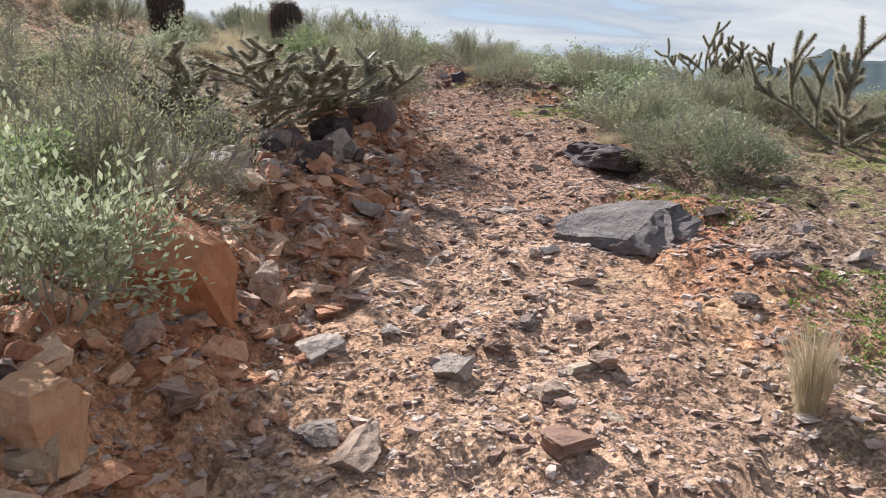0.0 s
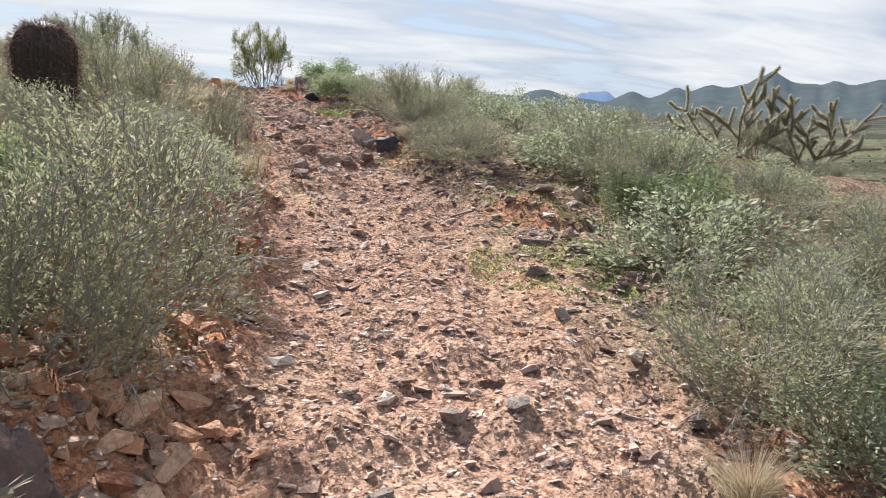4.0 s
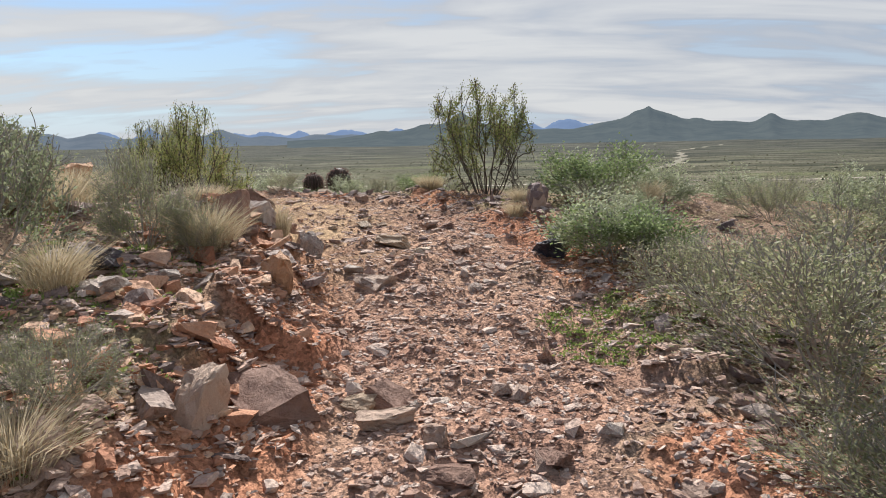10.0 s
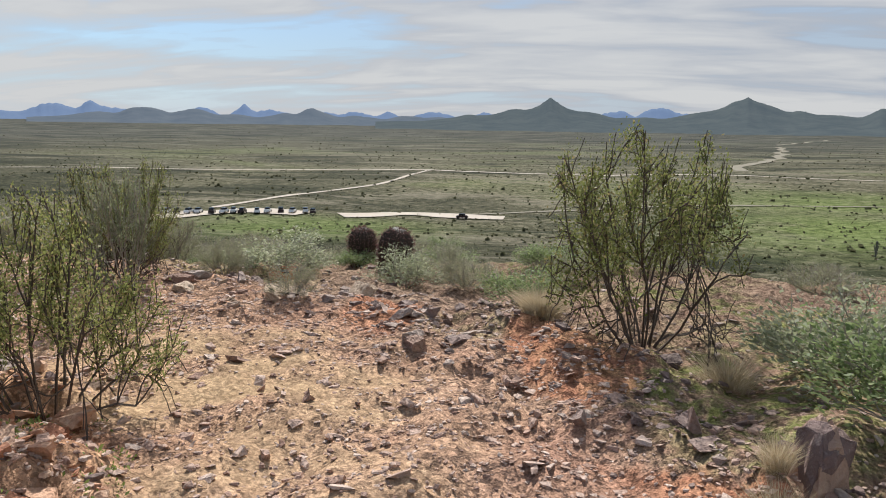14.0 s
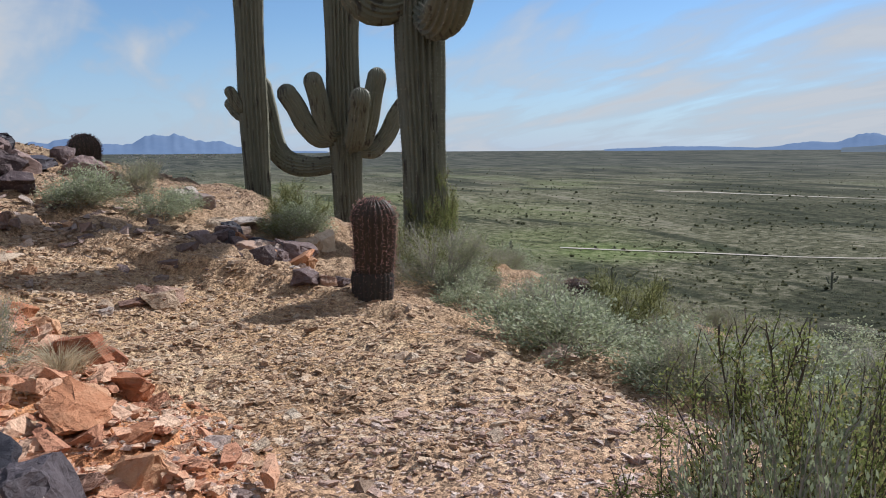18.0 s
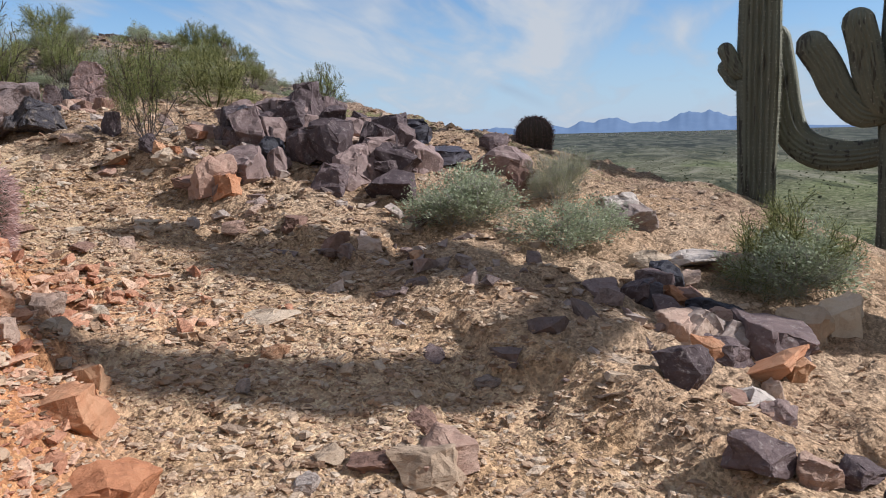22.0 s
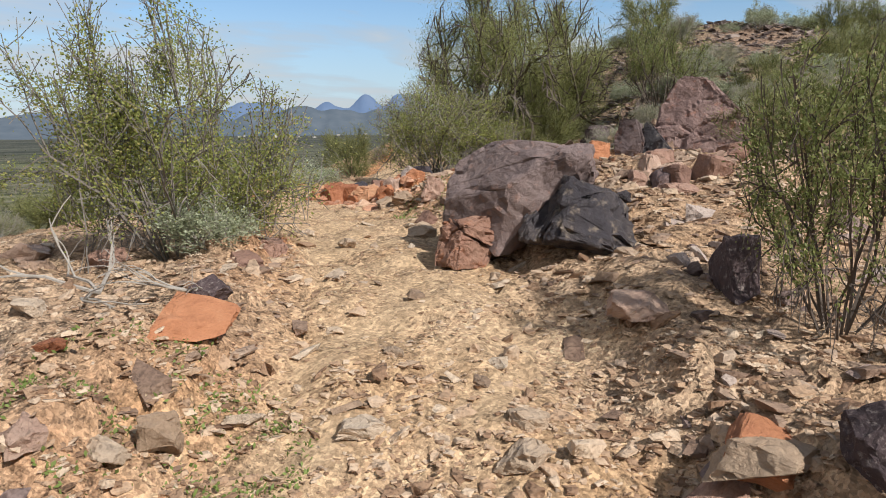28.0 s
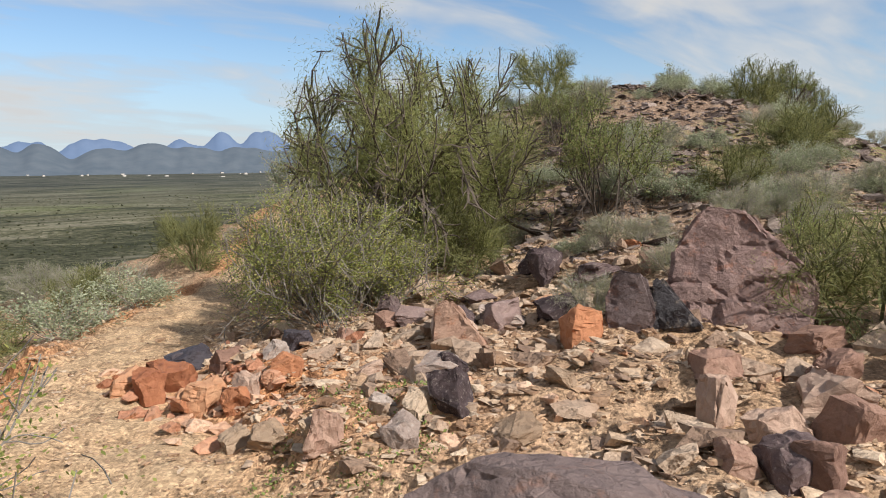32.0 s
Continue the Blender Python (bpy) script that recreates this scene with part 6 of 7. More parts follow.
ROWS = [
    (-0.34, 3.47, 0.9, 0.73), (-0.76, 5.61, 1.31, 0.79), (3.88, 5.14, 1.26, 0.56), (6.25, 8.86, 1.05, 0.53),
    (7.08, 8.36, 1.21, 0.54), (6.78, 7.37, 1.21, 0.55), (1.76, 7.4, 1.13, 0.89), (1.46, 9.03, 1.01, 0.5),
    (2.5, 12.03, 0.5, 0.3), (4.35, 6.77, 1.19, 0.66), (5.47, 7.42, 1.06, 0.53), (2.27, 10.21, 0.71, 0.63),
    (1.73, 10.94, 1.1, 0.83), (1.81, 9.68, 0.48, 0.41), (2.35, 13.65, 0.4, 0.26), (1.87, 15.57, 0.61, 0.61),
    (1.07, 12.56, 0.93, 0.6), (5.2, 14.31, 1.35, 0.8), (4.81, 11.49, 1.14, 0.53), (6.05, 11.78, 0.99, 0.71),
    (5.74, 10.05, 1.18, 0.72), (5.36, 9.39, 0.61, 0.61), (0.67, 16.14, 0.76, 0.61),
]
for row in ROWS:
    set_plant('bursage', *row)
ROWS = [
    (5.1, 13.4, 1.05, 0.52), (5.08, 15.36, 0.92, 0.5), (7.03, 17.09, 1.38, 0.66), (2.14, 15.57, 0.33, 0.33),
    (2.42, 23.05, 0.81, 0.34), (3.84, 23.16, 0.68, 0.34), (2.77, 22, 0.64, 0.29), (1.57, 20.68, 0.4, 0.24),
    (-2.3, 22.85, 0.8, 0.5), (0.51, 21.89, 0.5, 0.32), (-1.6, 22.7, 0.8, 0.45), (-2.56, 18.45, 0.43, 0.46),
    (-8.83, 18.99, 0.81, 0.44), (-5.46, 25.3, 1.08, 0.6), (-9.93, 19.67, 0.59, 0.46), (-6.5, 22.87, 1.21, 0.79),
    (-5.75, 16.71, 0.48, 0.54), (-10.29, 19.71, 0.68, 0.47), (-12.91, 8.4, 0.8, 0.45),
    (-14.32, 10.16, 0.62, 0.39), (1.45, 7.05, 1, 0.75), (-5.85, 16.25, 0.75, 0.5),
]
for row in ROWS:
    set_plant('bursage', *row)
ROWS = [
    (-6, 15.75, 0.75, 0.5), (-5.5, 16.7, 0.6, 0.4), (-6.35, 15.85, 0.5, 0.35),
]
for row in ROWS:
    set_plant('bursage', *row)
ROWS = [
    (-0.72, 3.44, 0.71, 0.55), (4.79, 6.38, 0.8, 0.4), (1.1, 8.24, 0.73, 0.49), (5.57, 9.15, 0.96, 0.51),
    (2.03, 11.41, 0.55, 0.33), (5.07, 18.57, 1.02, 0.56), (6.73, 11.65, 0.74, 0.5), (4.74, 16.39, 0.83, 0.42),
    (5, 16.33, 0.54, 0.42), (3.29, 21.1, 0.63, 0.31),
]
for row in ROWS:
    set_plant('brittle_green', *row)
ROWS = [
    (0.42, 5.85, 1.65, 0.72), (10.1, 13.3, 1.2, 1.3), (11.1, 12.9, 1.3, 1.15), (6.6, 6.3, 1.25, 1.3),
]
for row in ROWS:
    set_plant('cholla', *row)
ROWS = [
    (3.7, 6.28, 0.27, 0.27), (2.58, 10.69, 0.35, 0.47), (2.46, 11.95, 0.44, 0.44), (2.18, 12.39, 0.48, 0.26),
    (2.25, 13.12, 0.41, 0.2), (2.38, 13.35, 0.42, 0.26), (2.22, 15.66, 0.52, 0.35), (1.03, 16.43, 0.52, 0.31), (4.68, 12.88, 0.27, 0.27),
    (4.21, 17.96, 0.22, 0.22), (2.45, 16.52, 0.18, 0.34), (1.86, 16.7, 0.34, 0.17), (4.26, 18.15, 0.18, 0.18),
    (-2.94, 18.8, 0.47, 0.23), (1.95, 1.9, 0.2, 0.46),
]
for row in ROWS:
    set_plant('straw', *row)
ROWS = [
    (0.93, 15.31, 0.74, 0.74), (1.47, 14.64, 0.92, 0.8), (0.8, 16.01, 0.73, 0.67), (0.34, 20.53, 0.55, 0.96),
    (-17.3, 0.55, 1.52, 1.39),
]
for row in ROWS:
    set_plant('creosote_grey', *row)
ROWS = [
    (-0.19, 21.16, 0.95, 0.95), (-7.96, 23.46, 0.89, 1.33), (-9.16, 8.29, 0.77, 0.53),
    (-8.81, 10.83, 0.64, 0.32), (-13.94, 12.12, 0.7, 0.6), (4.08, 20.25, 1.25, 1.42),
    (1.14, 18.45, 0.95, 1.08), (-12.71, 7.65, 1.3, 1.1), (-9.95, 15.0, 0.85, 1.15), (0.13, 20.9, 0.6, 1.0),
]
for row in ROWS:
    set_plant('creosote', *row)
ROWS = [
    (-13.9, 7.95, 2.75, 2.75),
]
for row in ROWS:
    set_plant('palo', *row)
ROWS = [
    (-13.47, 13.78, 1.52, 1.04), (-13.45, 12.64, 1.19, 0.67), (-13.6, 8.1, 1.5, 0.95),
    (-14.05, 8.6, 1.1, 0.85), (-14.17, 1.94, 1.27, 1.27), 
    (-11.92, 3.2, 1.08, 0.63), (-9.49, 6.85, 1.18, 0.77),
]
for row in ROWS:
    set_plant('palo_small', *row)
ROWS = [
    (-8.22, 11.45, 1.8, 1.6), (-12.2, 8.75, 1.8, 1.25),
]
for row in ROWS:
    set_plant('creosote_near', *row)


# ---- scrub on the stony hillside and on the slopes below the trail ----
def hillside(kind, n, cx, cy, rx, ry, seed, wide, high, away=2.0, top=99.0):
    r = np.random.RandomState(seed)
    done = 0
    for _ in range(n * 6):
        x, y = cx + rx * r.uniform(-1, 1), cy + ry * r.uniform(-1, 1)
        d = float(np.hypot(TRAIL[:, 0] - x, TRAIL[:, 1] - y).min())
        if d < away or done >= n:
            continue
        done += 1
        k = r.uniform(0.7, 1.3)
        set_plant(kind, x, y, wide * k, high * k * r.uniform(0.8, 1.2))


hillside("bursage", 52, -20.5, 6.0, 6.5, 6.5, 1, 0.6, 0.4, 3.0)
hillside("brittle", 44, -20.5, 6.5, 6.5, 6.0, 2, 0.55, 0.36, 3.0)
hillside("palo_small", 5, -22.5, 6.0, 3.5, 5.0, 3, 1.5, 1.1, 4.0)
hillside("creosote", 6, -20.0, 9.0, 5.0, 4.0, 4, 1.0, 0.9, 3.5)
hillside("bursage", 16, 8.5, 12.0, 3.0, 9.0, 5, 0.95, 0.5, 2.6)
hillside("brittle", 12, 8.0, 12.0, 3.0, 9.0, 6, 0.9, 0.5, 2.6)
hillside("bursage", 14, 2.0, 25.5, 5.5, 2.5, 7, 0.8, 0.32, 2.4)
hillside("brittle_green", 8, 3.0, 25.0, 5.0, 2.5, 8, 0.7, 0.3, 2.4)
hillside("bursage", 16, -5.5, 26.5, 5.0, 3.0, 9, 0.9, 0.5, 2.6)
hillside("brittle", 10, -5.5, 26.0, 5.0, 3.0, 10, 0.9, 0.5, 2.4)
hillside("bursage", 14, -3.5, 6.5, 2.8, 6.5, 11, 1.0, 0.6, 2.0)
hillside("brittle", 8, -2.5, 12.0, 2.5, 5.0, 12, 0.8, 0.5, 2.0)
hillside("bursage", 12, -8.5, 3.5, 4.0, 4.0, 13, 1.0, 0.6, 1.5)
hillside("palo_small", 6, -8.0, 2.5, 4.5, 4.0, 14, 1.2, 0.8, 1.5)


def hedge(kind, n, lo, hi, bias, spread, wide, high, seed):
    """Bushes along the trail's outer edge."""
    x, y, r = along_trail(n, lo, hi, spread, seed, bias)
    for k in range(n):
        q = r.uniform(0.75, 1.25)
        if np.hypot(TRAIL[:, 0] - x[k], TRAIL[:, 1] - y[k]).min() > 1.6:
            set_plant(kind, x[k], y[k], wide * q, high * q)


hedge("brittle", 6, 0.485, 0.535, 2.75, 0.35, 0.95, 0.5, 91)
hedge("bursage", 9, 0.47, 0.55, 4.1, 0.6, 1.0, 0.5, 92)
hedge("bursage", 14, 0.47, 0.6, 4.2, 0.8, 0.95, 0.45, 94)
hedge("palo_small", 4, 0.5, 0.6, 4.0, 0.4, 1.0, 0.75, 93)
hedge("straw", 46, 0.1, 0.42, -2.6, 0.55, 0.4, 0.3, 95)
hedge("straw", 14, 0.2, 0.42, 2.2, 0.5, 0.35, 0.25, 96)
hedge("bursage", 12, 0.15, 0.42, -3.4, 0.6, 0.7, 0.4, 97)
hedge("palo_small", 2, 0.9, 1.0, 6.4, 0.7, 1.1, 0.7, 98)
hedge("bursage", 10, 0.86, 1.0, 5.4, 1.0, 0.6, 0.38, 99)
hedge("brittle", 9, 0.86, 1.0, 5.6, 1.2, 0.5, 0.32, 101)


# ---- cacti ----
def put(ob, x, y, sink=0.03, turn=0.0, lean=0.0):
    ob.matrix_basis = stand(x, y, sink, turn, lean)
    return ob


put(saguaro("saguaro", 1, 6.2, 0.37, 24, [(-8, 3.6, 1.55, 4.0, 0.28), (258, 3.8, 0.85, 2.2, 0.27), (102, 4.3, 0.8, 1.8, 0.2)], "tall ribbed saguaro cactus with old scars and upraised arms"), -8.2, 23.35, 0.1)
put(saguaro("saguaro", 2, 6.6, 0.38, 24, [(228, 1.75, 1.5, 1.65, 0.24), (272, 2.3, 0.6, 0.85, 0.21), (288, 2.4, 0.34, 1.0, 0.2), (2, 2.2, 0.4, 0.85, 0.21), (40, 2.25, 0.34, 1.25, 0.2), (80, 2.05, 0.6, 0.9, 0.19), (160, 2.2, 0.6, 1.0, 0.18)], "many-armed ribbed saguaro cactus with short upturned arms"), -13.6, 23.97, 0.1)
put(saguaro("saguaro", 3, 7.2, 0.325, 20, [(235, 2.1, 0.2, 0.22, 0.13), (275, 2.25, 0.18, 0.3, 0.12)], "straight saguaro cactus with two small budding arms"), -14.3, 22.2, 0.1)
put(barrel("barrel_cactus", 4, 1.03, 0.22, 22, CACTUS["barrel"], SPINE["red"], "stout barrel cactus with reddish spines and a dark foot", 0.06, 4, 0.05, True), -5.24, 21.47, 0.04)
put(barrel("barrel_cactus", 5, 0.8, 0.29, 22, CACTUS["barrel"], SPINE["dark"], "dark round barrel cactus behind the rock pile", 0.0, 8, 0.06), -13.93, 18.93, 0.4)
put(barrel("barrel_cactus", 6, 0.62, 0.26, 20, CACTUS["barrel"], SPINE["dark"], "dark barrel cactus on the slope below the trail", 0.0, 7, 0.06), -5.95, 24.45, 0.05)
put(barrel("barrel_cactus", 7, 0.66, 0.17, 20, CACTUS["barrel"], SPINE["dark"], "upright dark barrel cactus on the slope", 0.0, 7, 0.05), 1.35, 23.9, 0.12)
put(barrel("barrel_cactus", 8, 0.56, 0.19, 20, CACTUS["barrel"], SPINE["dark"], "leaning dark barrel cactus beside another", 0.25, 7, 0.05), 1.87, 23.1, 0.14)
put(barrel("barrel_cactus", 9, 0.85, 0.22, 20, CACTUS["barrel"], SPINE["dark"], "dark barrel cactus among shrubs on the bank", 0.05, 8, 0.06), 1.18, 10.65, 0.03)
put(barrel("barrel_cactus", 11, 0.8, 0.24, 20, CACTUS["barrel"], SPINE["dark"], "dark barrel cactus behind shrubs on the bank", 0.0, 8, 0.06), -0.36, 11.05, 0.03)
put(barrel("barrel_cactus", 10, 0.54, 0.19, 20, CACTUS["barrel_green"], SPINE["pink"], "squat barrel cactus covered in pink and grey spines", 0.0, 16, 0.095, False, 0.0055), -6.33, 16.3, 0.03)


# ---- hills on the horizon ----
def hills(name, far, rows, tone, label, seed, lo, hi, deep=0.2, ragged=0.0):
    """A range seen over the plain: peaks of (bearing to the left of +y, rise in degrees, half width in degrees, bluntness)."""
    az = np.radians(np.arange(lo, hi, 0.12))
    prof = 0 * az
    for a, e, w, k in rows:
        q = np.abs(np.degrees(az) - a) / w
        prof += (e * (0.8 * np.exp(-(q**k)) + 0.2 * np.exp(-((q / 2.6) ** 2)))) ** 5
    prof = prof ** 0.2
    prof += 0.06 * prof * waves(np.degrees(az), 0 * az, 1.9, seed) + 0.012 * np.minimum(prof, 1) * waves(np.degrees(az), 0 * az, 0.4, seed + 1)
    prof += ragged * np.minimum(prof, 1) * (0.10 * waves(np.degrees(az), 0 * az, 2.4, seed + 5) + 0.06 * waves(np.degrees(az), 0 * az, 0.9, seed + 6) + 0.03 * waves(np.degrees(az), 0 * az, 0.45, seed + 7))
    edge = np.clip(np.minimum(np.degrees(az) - lo, hi - np.degrees(az)) / 0.6, 0, 1)
    H = far * np.tan(np.radians(prof)) * edge + 4.4
    V = []
    steps = np.linspace(-1, 1, 21)
    for s in steps:
        d = far * (1 + deep * (s if s > 0 else 1.6 * s))
        shape = np.maximum(1 - abs(s), 0) ** (1.3 if s > 0 else 1.9)
        n = 1 + 0.22 * waves(np.degrees(az) * 1.0, np.full_like(az, s * 6), 1.6, seed + 3) * min(1.0, abs(s) * 1.6)
        z = -1.0 * abs(s) * 30 + H * shape * n
        V.append(np.stack([-np.sin(az) * d, np.cos(az) * d, z], 1))
    m = len(az)
    k = np.arange(m - 1)
    F = np.concatenate([np.stack([i * m + k, i * m + k + 1, (i + 1) * m + k + 1, (i + 1) * m + k], 1) for i in range(len(steps) - 1)])
    return tagged(new(name, mesh_of(name, np.concatenate(V), F, tone, True)), label, "hill", kind="structure")


def hill_tone(name, a, c, haze_glow=None, k=0.0):
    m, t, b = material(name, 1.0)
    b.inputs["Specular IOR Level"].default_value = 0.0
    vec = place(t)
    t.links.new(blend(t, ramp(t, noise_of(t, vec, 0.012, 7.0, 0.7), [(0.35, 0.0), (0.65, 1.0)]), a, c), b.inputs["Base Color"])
    # bluish emission stands in for the haze in front of the hills
    if haze_glow:
        b.inputs["Emission Color"].default_value = (*haze_glow, 1)
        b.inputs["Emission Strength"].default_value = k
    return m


# scrub tone in the base colour, painted haze in the emission
NEAR_HILL = hill_tone("scrubby_hills_with_haze", (0.03, 0.036, 0.03), (0.055, 0.06, 0.048), (0.25, 0.33, 0.43), 0.19)
MID_HILL = hill_tone("hills_with_blue_haze", (0.045, 0.052, 0.055), (0.075, 0.08, 0.08), (0.30, 0.40, 0.55), 0.2)
# the mountains' blue is air haze, painted into base colour and emission
FAR_HILL = hill_tone("distant_hazed_mountains", (0.04, 0.055, 0.08), (0.06, 0.075, 0.10), (0.36, 0.52, 0.85), 0.29)
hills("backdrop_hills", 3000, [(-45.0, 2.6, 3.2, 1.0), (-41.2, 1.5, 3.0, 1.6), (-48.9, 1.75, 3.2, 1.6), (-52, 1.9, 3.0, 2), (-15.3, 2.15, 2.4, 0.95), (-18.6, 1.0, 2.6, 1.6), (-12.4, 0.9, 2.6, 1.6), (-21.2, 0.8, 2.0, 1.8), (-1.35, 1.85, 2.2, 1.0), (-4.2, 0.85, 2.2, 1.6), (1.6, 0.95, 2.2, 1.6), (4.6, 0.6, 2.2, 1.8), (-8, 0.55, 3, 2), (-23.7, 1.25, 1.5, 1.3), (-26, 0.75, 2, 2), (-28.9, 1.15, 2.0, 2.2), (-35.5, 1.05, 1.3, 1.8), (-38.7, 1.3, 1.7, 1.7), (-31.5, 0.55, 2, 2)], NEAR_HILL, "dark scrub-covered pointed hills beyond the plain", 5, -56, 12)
hills("backdrop_hills_left", 3400, [(9.5, 0.48, 1.5, 2), (7.2, 0.4, 1.6, 2), (16.6, 0.9, 1.4, 1.8), (18.6, 0.5, 1.8, 2), (13.5, 0.4, 2, 2), (28.5, 0.82, 1.7, 2.6), (25.3, 0.74, 1.6, 2.4), (22.6, 0.4, 2, 2), (31.3, 0.45, 2, 2)], MID_HILL, "low hills across the plain, coloured with blue haze", 6, 3, 36, 0.12)
hills("backdrop_range", 4300, [(-32.8, 1.1, 1.5, 3.5), (-9.6, 1.15, 2.4, 2), (-6.3, 0.95, 1.8, 2), (-3, 0.8, 2, 2), (3.5, 0.75, 1.5, 2), (7.5, 0.7, 2, 2), (11, 0.65, 1.3, 1.6), (13.4, 0.75, 1.5, 2), (16.5, 0.6, 3, 2), (21.6, 1.1, 0.9, 1.5), (20, 0.75, 2.2, 1.8), (24.6, 0.85, 1.2, 2.4), (32, 1.15, 1.3, 1.5), (34.4, 0.95, 1.6, 1.7), (30, 0.7, 2, 2), (37.5, 0.45, 2, 2), (46, 0.2, 4, 2)], FAR_HILL, "distant mountain range on the horizon, coloured with blue haze", 7, -38, 52, 0.06, 0.8)
hills("backdrop_range_west", 4300, [(84.6, 1.25, 2.4, 3), (81.5, 0.85, 2.0, 2.2), (91.0, 1.05, 1.4, 2.0), (88, 0.6, 4, 2), (93.0, 0.8, 1.0, 1.6), (95.6, 0.55, 1.5, 2), (99.5, 0.45, 3, 2), (103, 0.5, 2, 2)], FAR_HILL, "mountain range above a distant town, coloured with blue haze", 8, 73, 112, 0.06, 1.0)
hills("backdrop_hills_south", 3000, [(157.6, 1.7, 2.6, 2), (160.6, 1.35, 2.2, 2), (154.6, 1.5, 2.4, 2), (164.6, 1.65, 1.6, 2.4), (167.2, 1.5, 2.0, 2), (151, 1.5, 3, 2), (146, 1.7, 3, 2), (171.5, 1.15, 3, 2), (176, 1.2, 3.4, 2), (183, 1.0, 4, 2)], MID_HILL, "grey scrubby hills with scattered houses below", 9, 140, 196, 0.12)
hills("backdrop_range_south", 4300, [(152.6, 2.5, 1.6, 1.8), (149.6, 2.6, 2.2, 2.2), (155.5, 1.9, 2.0, 2), (161, 1.95, 2.8, 4), (165.4, 1.75, 2.2, 3), (168.5, 1.5, 3, 2), (174.5, 1.3, 4, 2), (144.8, 2.6, 3, 2)], FAR_HILL, "long mountain ridge behind the hills, coloured with blue haze", 10, 138, 198, 0.06, 0.5)


# ---- small things ----
def herbs(name, spots, n, seed, label, mat):
    """Low green plants in patches between the stones."""
    r = np.random.RandomState(seed)
    at = []
    for x, y, rad, share in spots:
        m = int(n * share)
        a, q = r.uniform(0, 6.28, m), rad * np.sqrt(r.uniform(0, 1, m))
        at.append(np.stack([x + q * np.cos(a), y + q * np.sin(a)], 1))
    at = np.concatenate(at)
    keep = waves(at[:, 0], at[:, 1], 0.5, seed) + 0.5 * r.normal(size=len(at)) > 0.15
    at = at[keep]
    p = np.c_[at, ground_at(at[:, 0], at[:, 1]) + 0.004]
    way = rand_dirs(r, len(p))
    way[:, 2] = np.abs(way[:, 2]) * 0.7 + 0.2
    size = r.uniform(0.01, 0.028, len(p))
    v, f = blades(p, way, rand_dirs(r, len(p)), size, size * 0.5)
    return tagged(new(name, mesh_of(name, v, f, mat)), label, "herbs", kind="stuff")


herbs("low_herbs", [(1.6, 13.8, 1.0, 0.2), (1.0, 16.0, 1.1, 0.2), (1.0, 17.6, 0.9, 0.15), (4.5, 15.2, 0.45, 0.12), (4.6, 12.0, 0.5, 0.06), (1.9, 15.0, 0.6, 0.1), (2.3, 12.6, 0.55, 0.2), (2.1, 11.6, 0.5, 0.12)], 45000, 3, "patches of bright green herbs among stones", LEAF["herb"])
herbs("low_herbs", [(2.9, 2.3, 0.55, 0.25), (3.2, 4.3, 0.6, 0.25), (4.2, 8.6, 0.5, 0.15), (5.0, 9.8, 0.6, 0.1), (-7.7, 15.0, 0.5, 0.15), (-7.6, 14.0, 0.5, 0.15), (-10.6, 11.2, 0.5, 0.1)], 24000, 4, "patches of bright green herbs among stones", LEAF["herb"])


def dead_branch(seed, x, y, size, label):
    r = np.random.RandomState(seed)
    segs = []
    for k in range(4):
        a = r.uniform(0, 6.28)
        s, t = branching(r, (0, 0, 0.03), (math.cos(a), math.sin(a), 0.25), 0.55, 0.013, 2, 1, 0.7, 0.3, 3, 0.0, 0.65)
        segs += s
    segs = np.array(segs) * size
    segs[:, 2], segs[:, 5] = np.maximum(segs[:, 2], 0.004), np.maximum(segs[:, 5], 0.004)
    v, f = tubes(segs, 5)
    ob = tagged(new("dead_branch", mesh_of("dead_branch", v, f, BARK["dead"])), label, "branch")
    ob.matrix_basis = stand(x, y, 0.0)
    return ob


dead_branch(1, 5.75, 11.35, 0.75, "bleached dead branch lying among stones")
dead_branch(2, 4.75, 12.75, 0.8, "grey dead twigs below a shrub")
dead_branch(3, 5.0, 13.0, 0.8, "grey dead twigs below a shrub")
dead_branch(4, -7.9, 13.1, 0.45, "grey dead twigs on the stony ground")
dead_branch(5, 0.75, 5.95, 0.4, "bleached cholla skeleton on the bank")
dead_branch(6, -7.6, 12.5, 0.8, "bleached dead stems under a creosote bush")


# far buildings, a parked car, cacti on the plain
HOUSE = plain_material("pale_house_walls", (0.36, 0.33, 0.29), (0.55, 0.51, 0.46), 0.05)


def far_town(name, n, az0, az1, d0, d1, seed, label):
    r = np.random.RandomState(seed)
    V, F = [], []
    for k in range(n):
        a, d = radians(r.uniform(az0, az1)), r.uniform(d0, d1)
        x, y = -math.sin(a) * d, math.cos(a) * d
        z = float(ground_at(np.array([x]), np.array([y]))[0])
        w, h, q = r.uniform(5, 11), r.uniform(2.5, 4.5), len(V) * 1
        for sx_, sy_, sz_ in ((-1, -1, 0), (1, -1, 0), (1, 1, 0), (-1, 1, 0), (-1, -1, 1), (1, -1, 1), (1, 1, 1), (-1, 1, 1)):
            V.append((x + sx_ * w / 2, y + sy_ * w / 2, z + sz_ * h))
        F += [(q + 4, q + 5, q + 6, q + 7), (q, q + 1, q + 5, q + 4), (q + 1, q + 2, q + 6, q + 5), (q + 2, q + 3, q + 7, q + 6), (q + 3, q, q + 4, q + 7)]
    return tagged(new(name, mesh_of(name, V, F, HOUSE)), label, "houses", kind="stuff")


far_town("far_houses", 110, 76, 100, 2700, 3400, 5, "pale houses of a distant town")
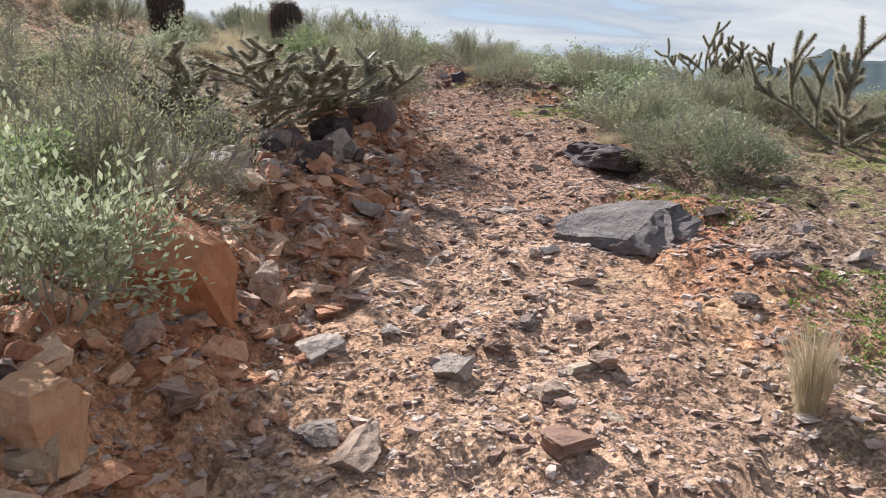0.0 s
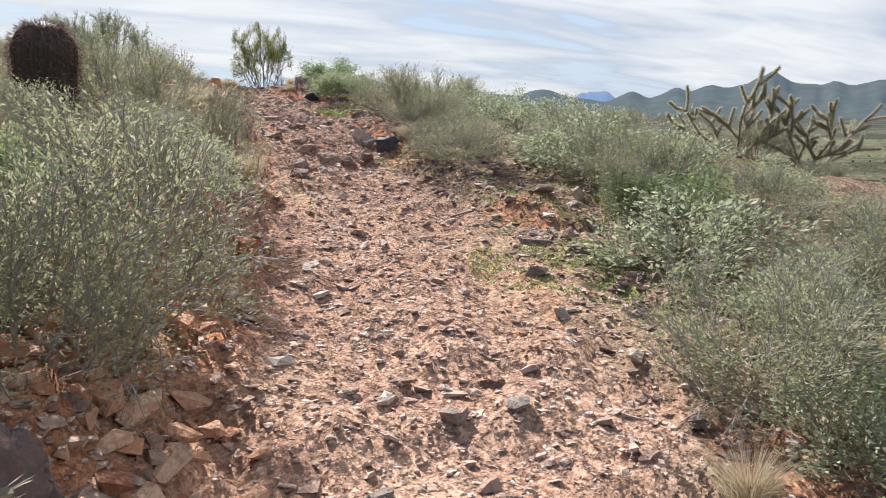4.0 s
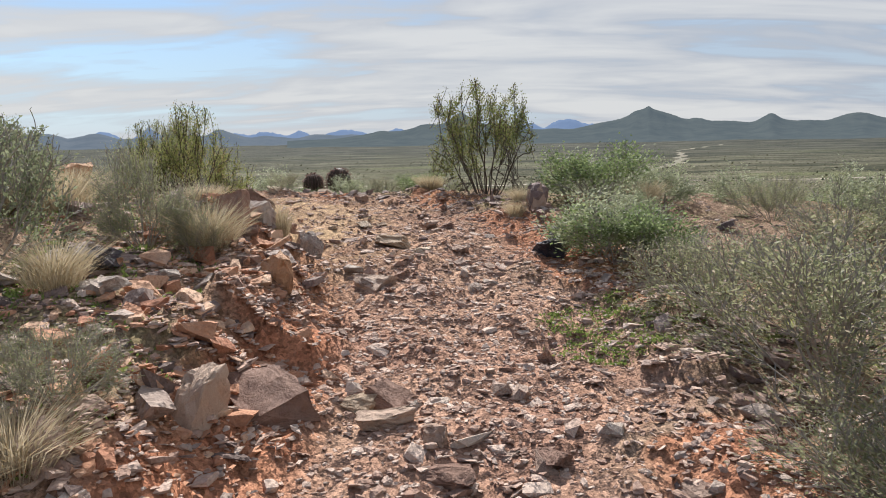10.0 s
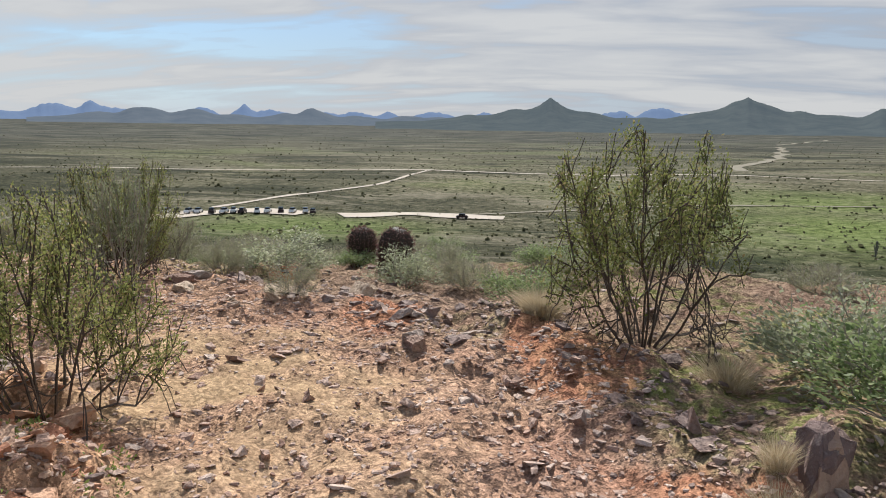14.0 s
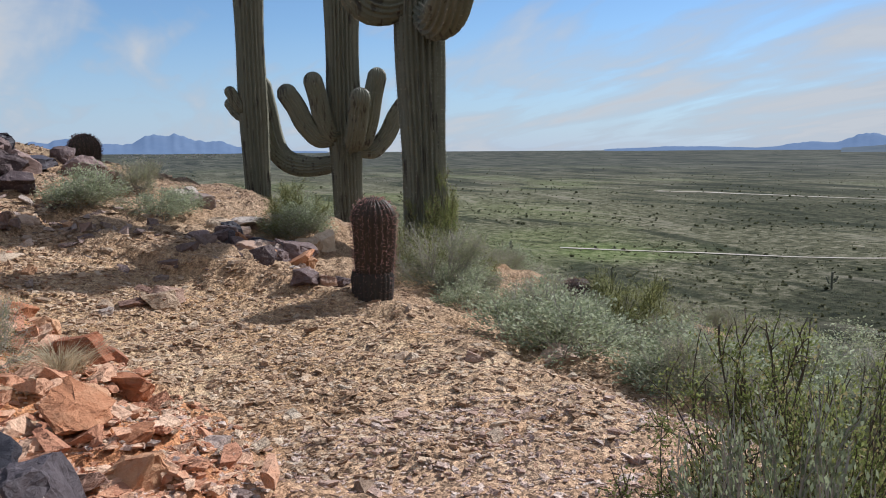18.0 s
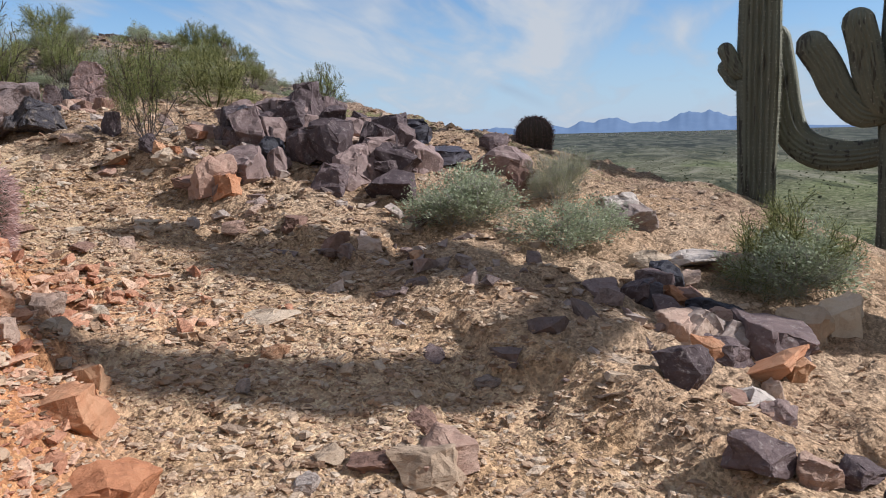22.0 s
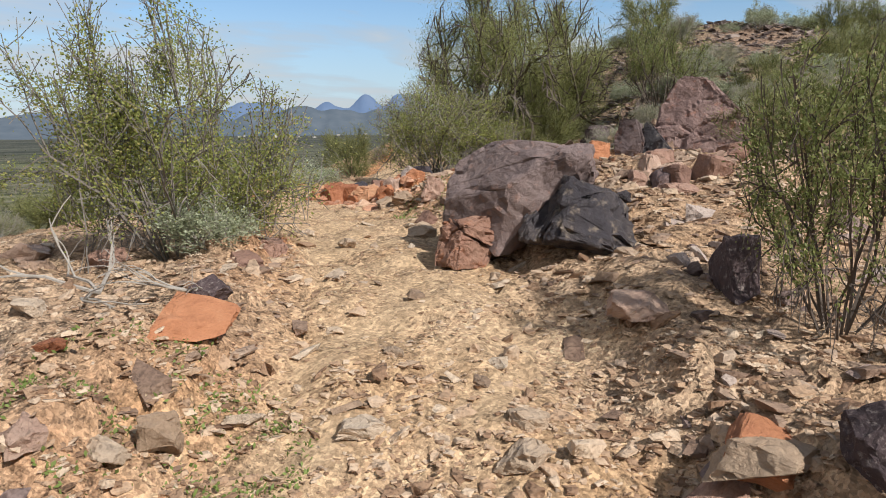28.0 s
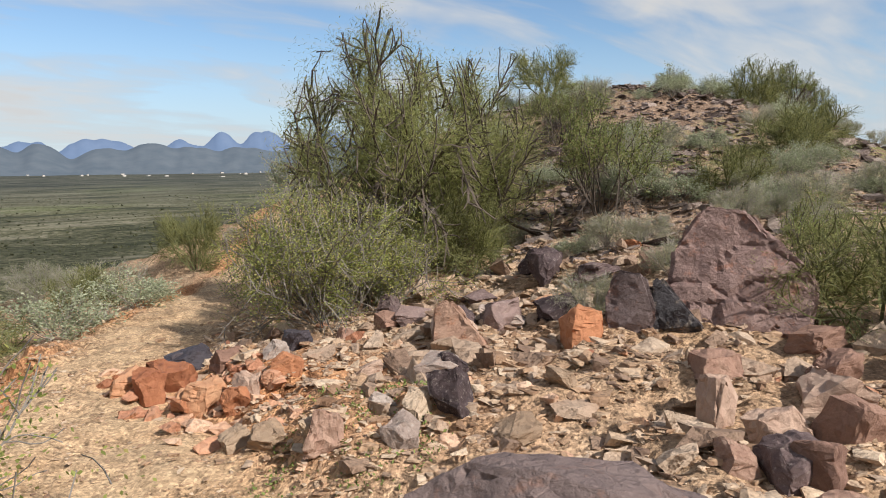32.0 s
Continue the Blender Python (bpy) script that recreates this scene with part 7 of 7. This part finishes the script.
far_town("far_houses", 26, 146, 172, 2000, 2800, 6, "scattered pale houses below the hills")

PAINT = plain_material("dark_car_paint", (0.035, 0.02, 0.018), (0.05, 0.03, 0.028), 3.0, 0.35)
GLASS = plain_material("dark_car_glass", (0.02, 0.025, 0.03), (0.03, 0.035, 0.04), 3.0, 0.1)
RUBBER = plain_material("black_rubber", (0.015, 0.015, 0.015), (0.03, 0.03, 0.03), 9.0)


def parked_car(x, y, turn, paint, label):
    car = tagged(new("parked_car"), label, "car", "cars on the parking ground")
    for name, size, z, mat in (("body", (4.2, 1.7, 0.75), 0.7, paint), ("cabin", (2.3, 1.5, 0.6), 1.35, GLASS)):
        bm = bmesh.new()
        bmesh.ops.create_cube(bm, size=1.0)
        bmesh.ops.scale(bm, vec=size, verts=bm.verts)
        for v in bm.verts:
            if v.co.z > 0:
                v.co.x *= 0.82
        bmesh.ops.bevel(bm, geom=list(bm.edges), offset=0.12, segments=2, affect="EDGES")
        bmesh.ops.translate(bm, vec=(0, 0, z), verts=bm.verts)
        part(name, bm, mat, car)
    for wx in (-1.3, 1.3):
        for wy in (-0.8, 0.8):
            bm = bmesh.new()
            bmesh.ops.create_cone(bm, cap_ends=True, segments=16, radius1=0.34, radius2=0.34, depth=0.22)
            bmesh.ops.rotate(bm, matrix=Matrix.Rotation(radians(90), 3, "X"), verts=bm.verts)
            bmesh.ops.translate(bm, vec=(wx, wy, 0.34), verts=bm.verts)
            part("wheel", bm, RUBBER, car)
    z = float(ground_at(np.array([x]), np.array([y]))[0])
    car.matrix_basis = Matrix.Translation((x, y, z + 0.33)) @ Matrix.Rotation(radians(turn), 4, "Z")


PALE_PAINT = plain_material("pale_car_paint", (0.62, 0.63, 0.64), (0.72, 0.73, 0.74), 2.0, 0.35)
parked_car(-18.5, 252.0, 10, PAINT, "small dark car parked on the bare ground")
park_r = random.Random(6)
for k in range(16):
    x = -116 + 3.3 * k + park_r.uniform(-0.8, 0.8)
    parked_car(x, 226.5 + 0.36 * (x + 118) + park_r.uniform(-1.5, 2.5), park_r.gauss(100, 8), *((PALE_PAINT, "small white car parked on the bare ground") if k % 3 else (PAINT, "small dark car parked on the bare ground")))

small = saguaro("saguaro", 12, 4.2, 0.24, 12, [(30, 1.5, 0.6, 1.3, 0.15), (205, 1.8, 0.55, 1.2, 0.15)], "saguaro cactus standing far out on the plain")
lone = random.Random(12)
for n_, (az, d) in enumerate(((61, 150), (56, 120), (53, 135), (65, 110), (50, 175), (47, 60), (70, 190), (43, 105), (30, 140), (22, 95), (35, 180), (10, 150), (75, 140), (-15, 160), (-25, 200), (58, 220))):
    x, y = -math.sin(radians(az)) * d, 15 + math.cos(radians(az)) * d
    m = stand(x, y, 0.15, lone.uniform(0, 360))
    if n_ == 0:
        small.matrix_basis = m
    else:
        copy_thing(small, m)
